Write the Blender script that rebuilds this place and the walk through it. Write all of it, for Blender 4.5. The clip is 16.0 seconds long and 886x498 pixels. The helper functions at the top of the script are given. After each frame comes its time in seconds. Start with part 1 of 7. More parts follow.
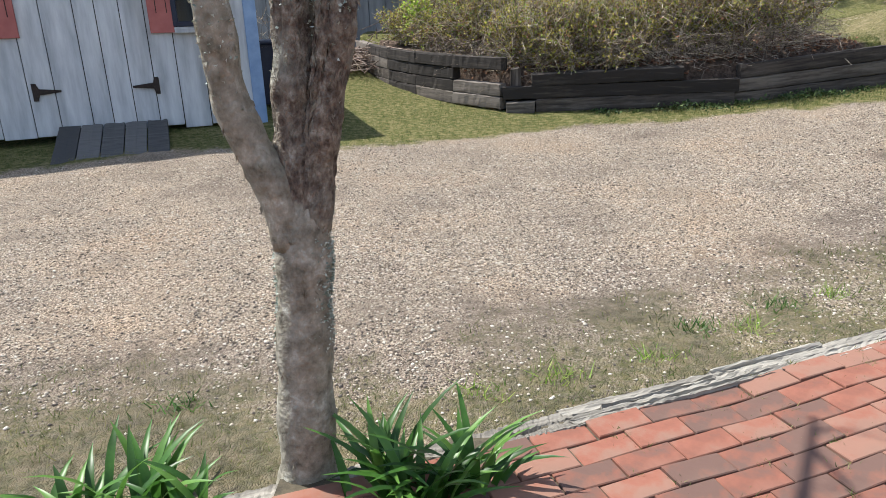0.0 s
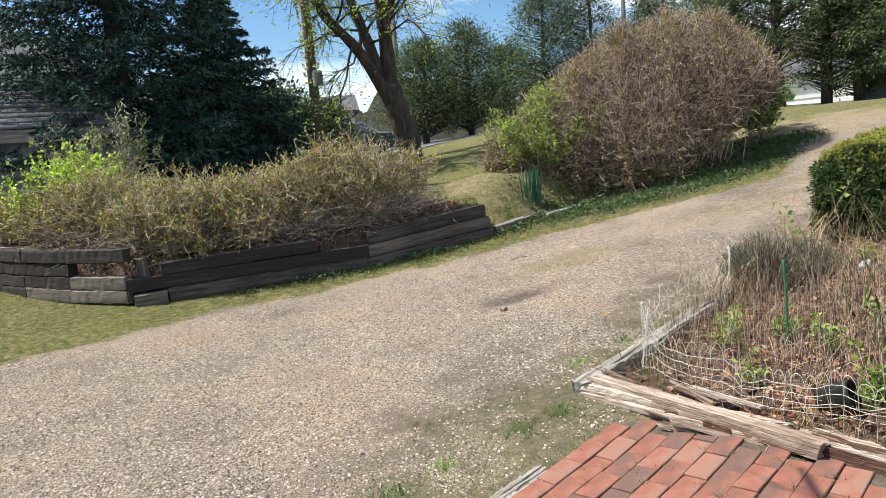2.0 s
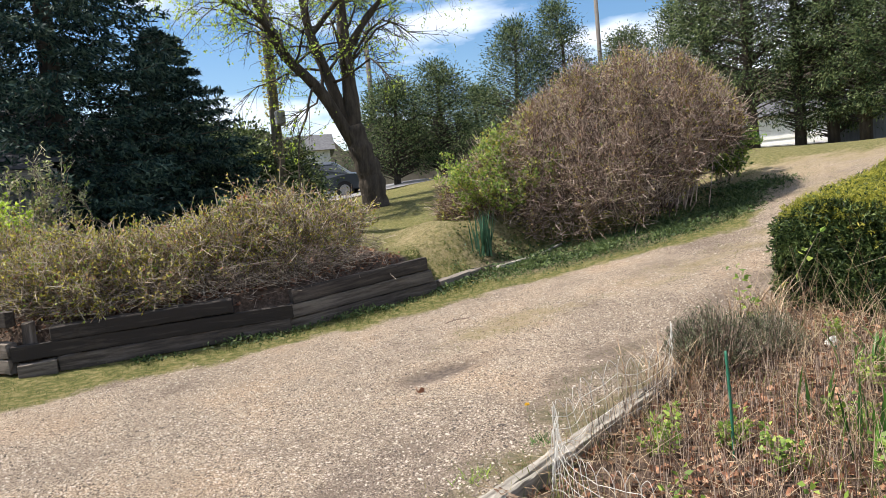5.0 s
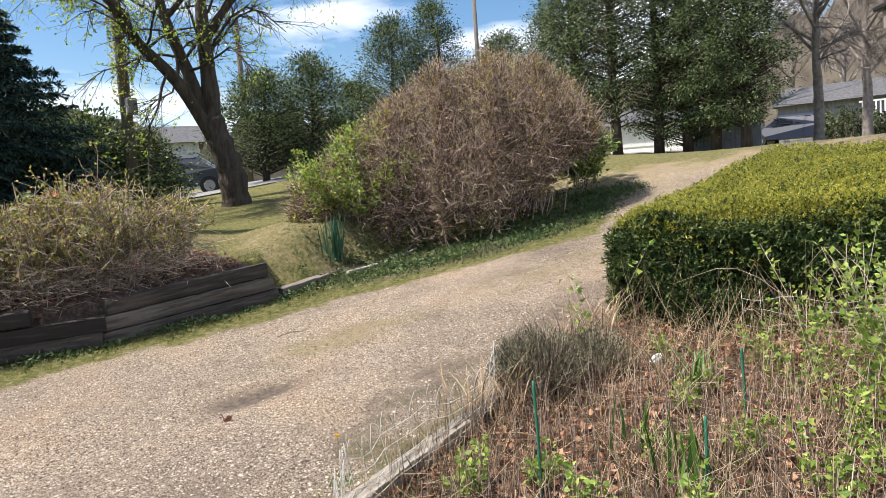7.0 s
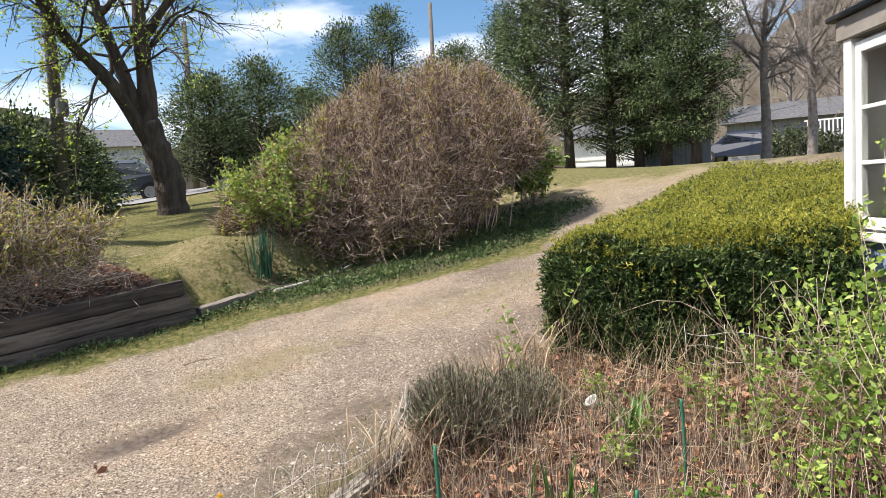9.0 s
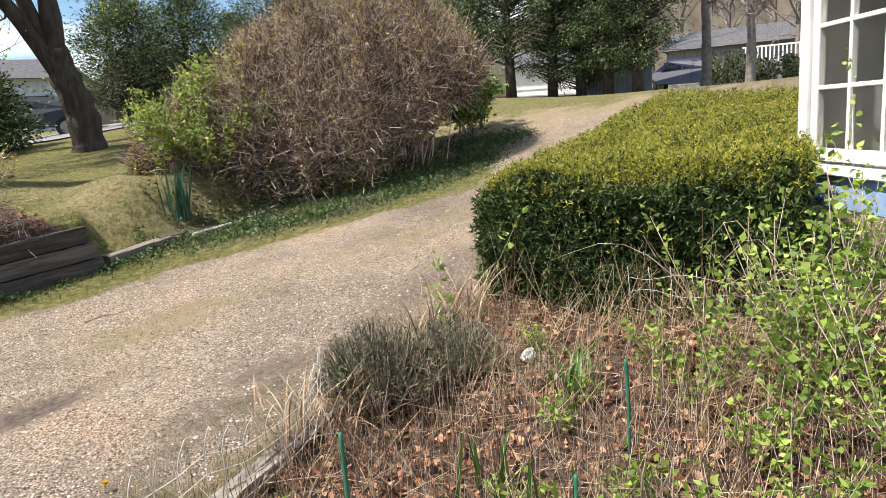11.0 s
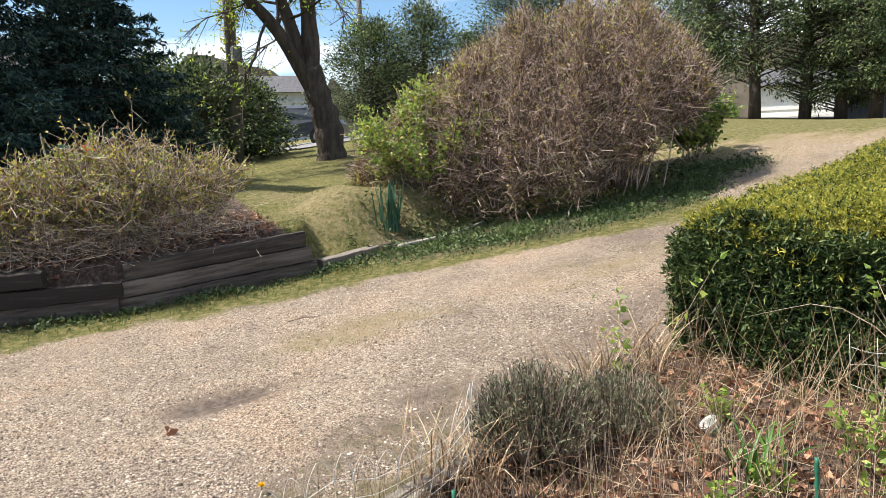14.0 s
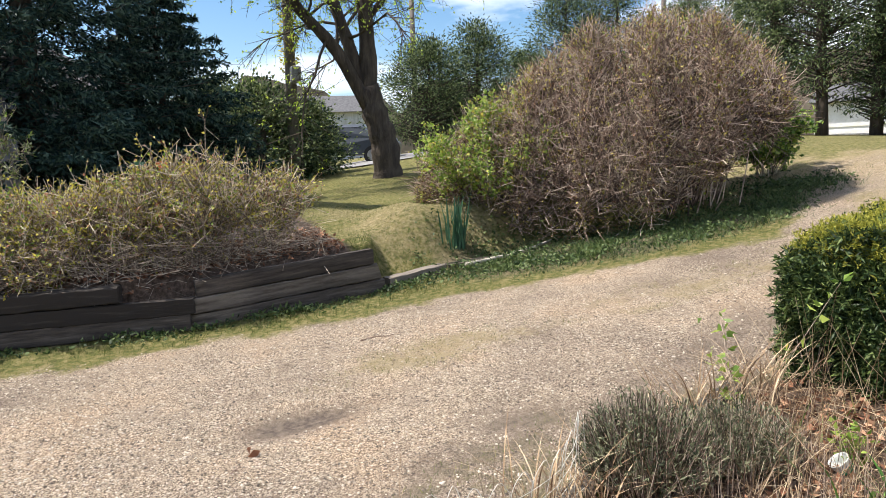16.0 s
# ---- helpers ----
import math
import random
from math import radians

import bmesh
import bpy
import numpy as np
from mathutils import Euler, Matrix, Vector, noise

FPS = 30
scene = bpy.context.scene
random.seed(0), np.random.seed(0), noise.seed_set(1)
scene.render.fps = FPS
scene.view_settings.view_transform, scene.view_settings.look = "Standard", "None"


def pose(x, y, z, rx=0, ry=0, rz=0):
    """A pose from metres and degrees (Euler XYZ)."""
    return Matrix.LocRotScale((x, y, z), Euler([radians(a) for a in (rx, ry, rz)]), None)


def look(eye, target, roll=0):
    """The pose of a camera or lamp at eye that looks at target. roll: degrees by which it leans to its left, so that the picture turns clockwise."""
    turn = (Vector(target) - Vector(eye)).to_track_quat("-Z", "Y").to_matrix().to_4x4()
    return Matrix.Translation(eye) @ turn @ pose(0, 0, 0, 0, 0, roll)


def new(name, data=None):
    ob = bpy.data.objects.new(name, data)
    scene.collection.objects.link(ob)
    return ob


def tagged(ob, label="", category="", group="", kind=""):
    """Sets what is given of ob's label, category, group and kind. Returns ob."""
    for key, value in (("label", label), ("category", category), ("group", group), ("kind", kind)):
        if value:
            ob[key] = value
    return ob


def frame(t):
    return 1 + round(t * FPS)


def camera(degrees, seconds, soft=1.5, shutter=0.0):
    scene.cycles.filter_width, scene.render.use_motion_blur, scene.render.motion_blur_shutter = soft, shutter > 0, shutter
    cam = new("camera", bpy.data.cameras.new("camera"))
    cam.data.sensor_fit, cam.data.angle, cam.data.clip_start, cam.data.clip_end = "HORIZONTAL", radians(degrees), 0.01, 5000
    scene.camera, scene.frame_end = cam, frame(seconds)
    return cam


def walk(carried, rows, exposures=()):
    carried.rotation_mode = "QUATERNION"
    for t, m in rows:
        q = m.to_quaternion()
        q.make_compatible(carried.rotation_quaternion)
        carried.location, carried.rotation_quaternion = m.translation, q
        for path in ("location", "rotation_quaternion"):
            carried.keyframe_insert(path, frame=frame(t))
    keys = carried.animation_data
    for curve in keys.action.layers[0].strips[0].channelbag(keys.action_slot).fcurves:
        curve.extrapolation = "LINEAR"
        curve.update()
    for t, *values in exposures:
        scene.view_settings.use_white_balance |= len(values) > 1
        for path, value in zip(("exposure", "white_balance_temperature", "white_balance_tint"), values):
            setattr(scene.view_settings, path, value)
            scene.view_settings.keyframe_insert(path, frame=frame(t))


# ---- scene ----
cam = camera(65.4, 16.0, soft=0.75)
PATH = [
    (0, (0.168, -0.008, 1.311), (0.100, 1.885, 0.667), -1.87),
    (0.5, (0.186, 0.112, 1.342), (0.380, 2.031, 0.813), -1.54),
    (1, (0.293, 0.175, 1.354), (0.641, 2.102, 0.951), -3.30),
    (1.5, (0.528, 0.217, 1.395), (1.038, 2.131, 1.124), -4.73),
    (2, (0.662, 0.196, 1.411), (1.484, 2.003, 1.164), -5.23),
    (2.5, (0.797, 0.266, 1.416), (1.891, 1.925, 1.189), -3.37),
    (3, (0.913, 0.411, 1.427), (2.051, 2.044, 1.226), -3.15),
    (3.5, (1.003, 0.461, 1.441), (1.987, 2.190, 1.238), -4.54),
    (4, (1.208, 0.490, 1.473), (2.083, 2.279, 1.288), -5.35),
    (4.2, (1.279, 0.504, 1.473), (2.155, 2.292, 1.286), -5.66),
    (6.3, (1.874, 0.835, 1.547), (2.756, 2.629, 1.491), -3.18),
    (6.5, (1.952, 0.821, 1.534), (2.873, 2.594, 1.455), -3.35),
    (7, (2.058, 0.802, 1.509), (3.212, 2.426, 1.333), -3.96),
    (7.5, (2.179, 0.874, 1.515), (3.486, 2.377, 1.333), -2.02),
    (8, (2.332, 1.011, 1.522), (3.657, 2.502, 1.371), -2.09),
    (8.2, (2.363, 1.025, 1.525), (3.640, 2.557, 1.374), -2.68),
    (10.3, (2.807, 1.119, 1.566), (4.054, 2.675, 1.406), -3.05),
    (10.5, (2.831, 1.179, 1.565), (4.117, 2.695, 1.353), -3.04),
    (11, (2.877, 1.280, 1.546), (4.226, 2.713, 1.187), -3.67),
    (11.5, (2.939, 1.309, 1.566), (4.211, 2.806, 1.192), -4.05),
    (12, (3.051, 1.315, 1.578), (4.208, 2.913, 1.247), -4.12),
    (12.5, (3.106, 1.293, 1.583), (4.125, 2.983, 1.260), -3.95),
    (13, (3.144, 1.286, 1.583), (4.058, 3.034, 1.251), -4.19),
    (13.5, (3.159, 1.289, 1.595), (4.042, 3.055, 1.280), -3.60),
    (14, (3.166, 1.295, 1.591), (4.000, 3.090, 1.305), -1.70),
    (14.5, (3.169, 1.297, 1.591), (3.894, 3.141, 1.316), -1.72),
    (15, (3.164, 1.320, 1.579), (3.723, 3.217, 1.282), -4.85),
    (15.5, (3.088, 1.379, 1.583), (3.683, 3.264, 1.280), -4.48),
    (16, (3.022, 1.509, 1.578), (3.737, 3.362, 1.349), -1.76),
]

walk(cam, [(t, look(eye, target, roll)) for t, eye, target, roll in PATH], [(0.0, 0.76, 6300, 9), (2.0, 0.76, 6500, 9), (4.0, 0.80, 6800, 12), (8.0, 0.82, 6750, 13), (11.0, 0.86, 6850, 13), (16.0, 0.93, 6800, 12)])

# ---- world and sun ----
SUN = Vector((-0.88, 0.47, 0.0)).normalized() * math.cos(radians(57)) + Vector((0, 0, math.sin(radians(57))))
world = bpy.data.worlds.new("world")
scene.world = world
world.use_nodes = True
wn, wl = world.node_tree.nodes, world.node_tree.links
wn.clear()
w_out, w_bg, w_sky = wn.new("ShaderNodeOutputWorld"), wn.new("ShaderNodeBackground"), wn.new("ShaderNodeTexSky")
w_sky.sky_type, w_sky.sun_disc = "NISHITA", False
w_sky.sun_elevation, w_sky.sun_rotation = radians(57), math.atan2(SUN.x, SUN.y)
w_sky.air_density, w_sky.dust_density = 1.0, 0.6
w_geo, w_map, w_noise, w_ramp, w_mix = (wn.new("ShaderNodeTexCoord"), wn.new("ShaderNodeMapping"), wn.new("ShaderNodeTexNoise"),
                                        wn.new("ShaderNodeValToRGB"), wn.new("ShaderNodeMixRGB"))
w_map.inputs["Scale"].default_value = (2.2, 2.2, 7.5)
w_map.inputs["Location"].default_value = (0.4, 0.1, 0.35)
w_noise.inputs["Scale"].default_value, w_noise.inputs["Detail"].default_value = 1.6, 7.0
w_ramp.color_ramp.elements[0].position, w_ramp.color_ramp.elements[1].position = 0.46, 0.66
w_mix.inputs[2].default_value = (9.5, 10.0, 11.0, 1)
wl.new(w_geo.outputs["Generated"], w_map.inputs["Vector"])
wl.new(w_map.outputs[0], w_noise.inputs["Vector"])
wl.new(w_noise.outputs[0], w_ramp.inputs[0])
wl.new(w_ramp.outputs[0], w_mix.inputs[0])
w_sat = wn.new("ShaderNodeHueSaturation")
w_sat.inputs["Saturation"].default_value, w_sat.inputs["Value"].default_value = 1.3, 0.95
wl.new(w_sky.outputs[0], w_sat.inputs["Color"])
wl.new(w_sat.outputs[0], w_mix.inputs[1])
wl.new(w_mix.outputs[0], w_bg.inputs[0])
wl.new(w_bg.outputs[0], w_out.inputs[0])
w_bg.inputs["Strength"].default_value = 0.10
sun = new("sun", bpy.data.lights.new("sun", "SUN"))
sun.data.energy, sun.data.angle, sun.data.color = 5.0, radians(0.5), (1.0, 0.95, 0.87)
sun.matrix_basis = look(SUN * 50, (0, 0, 0))

# ---- helpers for building ----
rng = np.random.default_rng(7)


def mesh(name, V, F, material=None, smooth=False):
    me = bpy.data.meshes.new(name)
    V = np.asarray(V, np.float32)
    if isinstance(F, np.ndarray):
        n, k = F.shape
        me.vertices.add(len(V))
        me.vertices.foreach_set("co", V.ravel())
        me.loops.add(n * k)
        me.loops.foreach_set("vertex_index", F.astype(np.int32).ravel())
        me.polygons.add(n)
        me.polygons.foreach_set("loop_start", np.arange(0, n * k, k, dtype=np.int32))
        me.update(calc_edges=True)
    else:
        me.from_pydata(V.tolist(), [], F)
    if smooth:
        me.polygons.foreach_set("use_smooth", np.ones(len(me.polygons), bool))
    if material:
        me.materials.append(material)
    return me


def put(name, V, F, material, parent=None, label="", smooth=False, m=None):
    ob = new(name, mesh(name, V, F, material, smooth))
    if parent:
        ob.parent = parent
    if m is not None:
        ob.matrix_basis = m
    return tagged(ob, label)


def thing(name, at, label, category, group="", kind="", m=None):
    ob = new(name)
    ob.empty_display_size = 0.1
    ob.matrix_basis = m if m is not None else Matrix.Translation(at)
    return tagged(ob, label, category, group, kind)


def part(name, bm, material, parent, label=""):
    me = bpy.data.meshes.new(name)
    bm.to_mesh(me)
    bm.free()
    me.materials.append(material)
    ob = new(name, me)
    ob.parent = parent
    return tagged(ob, label)


def box_bm(sx, sy, sz, at=(0, 0, 0), bevel=0.004, m=None):
    bm = bmesh.new()
    bmesh.ops.create_cube(bm, size=1, matrix=Matrix.Translation(at) @ Matrix.Diagonal((sx, sy, sz, 1)))
    if bevel:
        bmesh.ops.bevel(bm, geom=bm.edges[:], offset=bevel, segments=1, affect="EDGES")
    if m is not None:
        bmesh.ops.transform(bm, matrix=m, verts=bm.verts)
    return bm


def join(pieces):
    """One vertex and face array from several."""
    Vs, Fs, n = [], [], 0
    for V, F in pieces:
        Vs.append(V)
        Fs.append(F + n)
        n += len(V)
    return np.concatenate(Vs), np.concatenate(Fs)


def unit(a):
    return a / (np.linalg.norm(a, axis=-1, keepdims=True) + 1e-9)


def leaves(P, D, length, width, r=rng, fold=0.25):
    """Leaves as folded rhombs: places, ways they point, lengths and widths."""
    n = len(P)
    D = unit(D)
    side = unit(np.cross(D, r.normal(size=(n, 3))))
    up = np.cross(side, D)
    length, width = np.broadcast_to(length, n)[:, None], np.broadcast_to(width, n)[:, None]
    mid = P + D * length * 0.45
    V = np.stack([P, mid + side * width / 2 + up * width * fold, P + D * length, mid - side * width / 2 + up * width * fold], 1).reshape(-1, 3)
    return V, np.arange(4 * n).reshape(-1, 4)


def sticks(A, B, ra, rb):
    """Thin three-sided twigs from A to B."""
    n = len(A)
    d = unit(B - A)
    u = unit(np.cross(d, np.where(np.abs(d[:, 2:]) < 0.9, [[0, 0, 1.0]], [[1.0, 0, 0]])))
    v = np.cross(d, u)
    ra, rb = np.broadcast_to(ra, n)[:, None], np.broadcast_to(rb, n)[:, None]
    V = np.empty((n, 6, 3))
    for k in range(3):
        c, s = math.cos(k * 2.094), math.sin(k * 2.094)
        V[:, k] = A + (u * c + v * s) * ra
        V[:, 3 + k] = B + (u * c + v * s) * rb
    base = np.arange(n)[:, None] * 6
    F = np.stack([base + [k, (k + 1) % 3, 3 + (k + 1) % 3, 3 + k] for k in range(3)], 1).reshape(-1, 4)
    return V.reshape(-1, 3), F


def tube(P, R, sides=8, rough=0.0, seed=0):
    """A tube along the places P with radii R, closed at both ends."""
    P = np.asarray(P, float)
    R = np.broadcast_to(R, len(P))
    T = unit(np.gradient(P, axis=0))
    ref = np.array([1.0, 0, 0]) if abs(T[:, 0]).mean() < 0.7 else np.array([0, 0, 1.0])
    U = unit(np.cross(T, ref))
    W = np.cross(T, U)
    a = np.linspace(0, 2 * math.pi, sides, endpoint=False)
    V = P[:, None] + R[:, None, None] * (np.cos(a)[None, :, None] * U[:, None] + np.sin(a)[None, :, None] * W[:, None])
    if rough:
        V += np.random.default_rng(seed).normal(size=V.shape) * rough
    n = len(P)
    V = V.reshape(-1, 3)
    i, k = np.meshgrid(np.arange(n - 1), np.arange(sides), indexing="ij")
    F = np.stack([i * sides + k, i * sides + (k + 1) % sides, (i + 1) * sides + (k + 1) % sides, (i + 1) * sides + k], -1).reshape(-1, 4)
    V = np.concatenate([V, P[:1], P[-1:]])
    k = np.arange(0, sides, 2)
    ends = [np.stack([np.full_like(k, n * sides), (k + 2) % sides, (k + 1) % sides, k], 1),
            np.stack([np.full_like(k, n * sides + 1), (n - 1) * sides + k, (n - 1) * sides + (k + 1) % sides, (n - 1) * sides + (k + 2) % sides], 1)]
    return V, np.concatenate([F, *ends])


def spline(P, n):
    """Smooth places along a rough line."""
    P = np.asarray(P, float)
    t = np.linspace(0, len(P) - 1, n)
    i = np.clip(t.astype(int), 0, len(P) - 2)
    f = (t - i)[:, None]
    Q = np.concatenate([[2 * P[0] - P[1]], P, [2 * P[-1] - P[-2]]])
    a, b, c, d = Q[i], Q[i + 1], Q[i + 2], Q[i + 3]
    return 0.5 * (2 * b + (c - a) * f + (2 * a - 5 * b + 4 * c - d) * f**2 + (3 * b - a - 3 * c + d) * f**3)


def wobble(x, y, s, seed=0.0):
    """Smooth noise between about -1 and 1 for arrays."""
    x, y = np.asarray(x) * s + seed * 3.1, np.asarray(y) * s - seed * 1.7
    return (np.sin(x * 1.7 + 1.3 * np.sin(y * 1.1)) + np.sin(y * 2.3 + 1.7 * np.sin(x * 0.9 + 1)) + np.sin((x + y) * 3.1 + 2 * np.sin(x * 2.1 - y))) / 3


def rows_of(n, low, high, r=rng):
    return r.uniform(low, high, n)


# ---- the lie of the land ----
def squeeze(v, a, b, ka, kb):
    v = np.asarray(v, float)
    return np.where(v > b, b + kb * np.tanh((v - b) / kb), np.where(v < a, a + ka * np.tanh((v - a) / ka), v))


WALL_LINE = np.array([(-1.5, 11.6), (-0.95, 10.15), (-0.25, 9.0), (0.62, 7.98), (3.1, 7.66), (4.85, 7.8), (5.5, 8.02), (6.3, 8.15), (7.4, 7.95), (8.6, 7.6)])
BACK = np.array([(10.5, 9.5), (10.0, 30.0), (-1.5, 30.0)])


def line_distance(x, y, line):
    best = np.full(np.shape(x), 1e9)
    for (ax, ay), (bx, by) in zip(line[:-1], line[1:]):
        dx, dy = bx - ax, by - ay
        f = np.clip(((x - ax) * dx + (y - ay) * dy) / (dx * dx + dy * dy), 0, 1)
        best = np.minimum(best, np.hypot(x - ax - f * dx, y - ay - f * dy))
    return best


def inside(x, y, poly):
    hit = np.zeros(np.shape(x), bool)
    for (ax, ay), (bx, by) in zip(poly, np.roll(poly, -1, 0)):
        cross = (ay > y) != (by > y)
        hit = hit ^ (cross & (x < (bx - ax) * (y - ay) / (by - ay + 1e-12) + ax))
    return hit


def smooth(v, a, b):
    f = np.clip((v - a) / (b - a), 0, 1)
    return f * f * (3 - 2 * f)


def land(x, y):
    """Height of the ground."""
    x, y = np.asarray(x, float), np.asarray(y, float)
    u, v = squeeze(x, -0.3, 10, 1, 2.6), squeeze(y, 0.5, 14, 1, 5)
    z = -0.032 + 0.0315 * u - 0.0009 * v + 0.0115 * u * u - 0.00534 * u * v + 0.00434 * v * v
    d = np.where(inside(x, y, np.concatenate([WALL_LINE, BACK])), line_distance(x, y, WALL_LINE), 0)
    step = 0.44 * smooth(d, 0.05, 0.16 + 0.7 * smooth(x, 4.7, 5.0)) * (1 - smooth(x, 4.9, 6.2) * 0.55) * (1 - smooth(x, 6.5, 8.5)) * (1 - smooth(y, 11, 17))
    bank = 0.32 * smooth(d, 0.08, 0.7) * (1 - smooth(d, 0.9, 3.2)) * smooth(x, 4.9, 5.6) * (1 - smooth(x, 7.4, 8.8))
    return z + step + bank + 0.012 * wobble(x, y, 1.1) + 0.006 * wobble(x, y, 4.3, 2) - 0.05 * np.exp(-((x - 3.6) ** 2 / 0.12 + (y - 5.25) ** 2 / 0.03))


def landz(x, y):
    return float(land(np.array([x]), np.array([y]))[0])


def far_edge(x):
    """The far side of the gravel."""
    return np.interp(x, [-6, -3.9, -2.66, -1.8, -0.5, 0.5, 1.4, 3.1, 5.3, 6.4, 7.3, 8.2, 10, 14, 20], [4.8, 5.75, 6.3, 6.45, 6.45, 6.75, 7.0, 7.1, 7.0, 6.75, 6.4, 6.2, 7.4, 10.8, 13])


def near_edge(x):
    """The near side of the gravel."""
    return np.interp(x, [-6, -1, 0.5, 1.2, 1.8, 2.3, 3.0, 3.6, 4.4, 5.1, 6.0, 10.6, 14, 20], [1.9, 2.3, 2.6, 2.95, 3.2, 3.3, 3.65, 3.85, 4.05, 4.2, 4.2, 5.8, 6.5, 7.2])


BED = np.array([(2.82, 3.22), (3.5, 3.42), (4.05, 3.56), (5.3, 3.95), (5.75, 4.1), (6.9, 2.2), (6.6, 0.2), (3.5, -1.5), (3.05, 0.4), (3.12, 1.6), (2.9, 2.5)])


def cover(x, y):
    """How much grass, soil and bare or shade-darkened earth lies on the gravel, each from 0 to 1."""
    n = wobble(x, y, 1.9) * 0.5 + wobble(x, y, 5.3, 1) * 0.35 + wobble(x, y, 13, 3) * 0.2
    past = y - far_edge(x)
    short = near_edge(x) - y
    grass = smooth(past + n * 0.25, -0.12, 0.22)
    grass = np.maximum(grass, smooth(short + n * 0.5, -0.35, 0.35) * (0.66 + 0.4 * n))
    edge = smooth(short + n * 0.6, -0.85, 0.05) * 0.66
    strip = np.exp(-((y - (near_edge(x) * 0.42 + far_edge(x) * 0.58)) / 0.32) ** 2) * smooth(x, 3.0, 4.6) * smooth(-x, -11.5, -9)
    grass = np.maximum(grass, np.clip(strip * (0.42 + 0.9 * n), 0, 0.62))
    lawn = smooth(x, 10.2, 12) * smooth(y, 7, 9)
    dry = np.clip(lawn * 0.8 + 0.5 * smooth(-np.abs(x - 5.6), -1.4, -0.4) * smooth(y, 8, 8.5) * smooth(-y, -12.5, -10.5) + 0.25 * n, 0, 1)
    yard = smooth(x, 9.0, 10.6)
    grass = np.maximum(grass, yard * (0.42 + 0.35 * n + 0.5 * smooth(np.hypot(x - 2.3, y - 1.0), 10.4, 12.0)))
    dry = np.maximum(dry, yard * 0.95) * (1 - 0.75 * smooth(np.hypot(x - 2.3, y - 1.0) + n * 1.2, 10.8, 12.4))
    dry = np.maximum(dry, np.clip(strip * 0.75, 0, 1))
    soil = np.where(inside(x, y, BED), 1.0, 0.0)
    back = inside(x, y, np.concatenate([WALL_LINE, BACK])) & (x < 4.55) & (y < 11)
    soil = np.maximum(soil, np.where(back, 1.0, 0.0))
    # darkens the ground beneath the thicket, for its weedy earth and its shade
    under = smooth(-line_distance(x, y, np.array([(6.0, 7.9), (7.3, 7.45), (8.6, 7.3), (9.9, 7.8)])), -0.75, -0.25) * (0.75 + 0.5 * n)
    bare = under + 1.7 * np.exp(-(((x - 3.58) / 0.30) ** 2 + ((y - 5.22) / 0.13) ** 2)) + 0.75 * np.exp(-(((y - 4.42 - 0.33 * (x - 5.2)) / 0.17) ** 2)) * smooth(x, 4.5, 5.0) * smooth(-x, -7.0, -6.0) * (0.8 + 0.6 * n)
    return np.clip(grass, 0, 1), soil, dry, np.clip(np.maximum(bare, edge * (0.6 + 0.9 * n)), 0, 1)


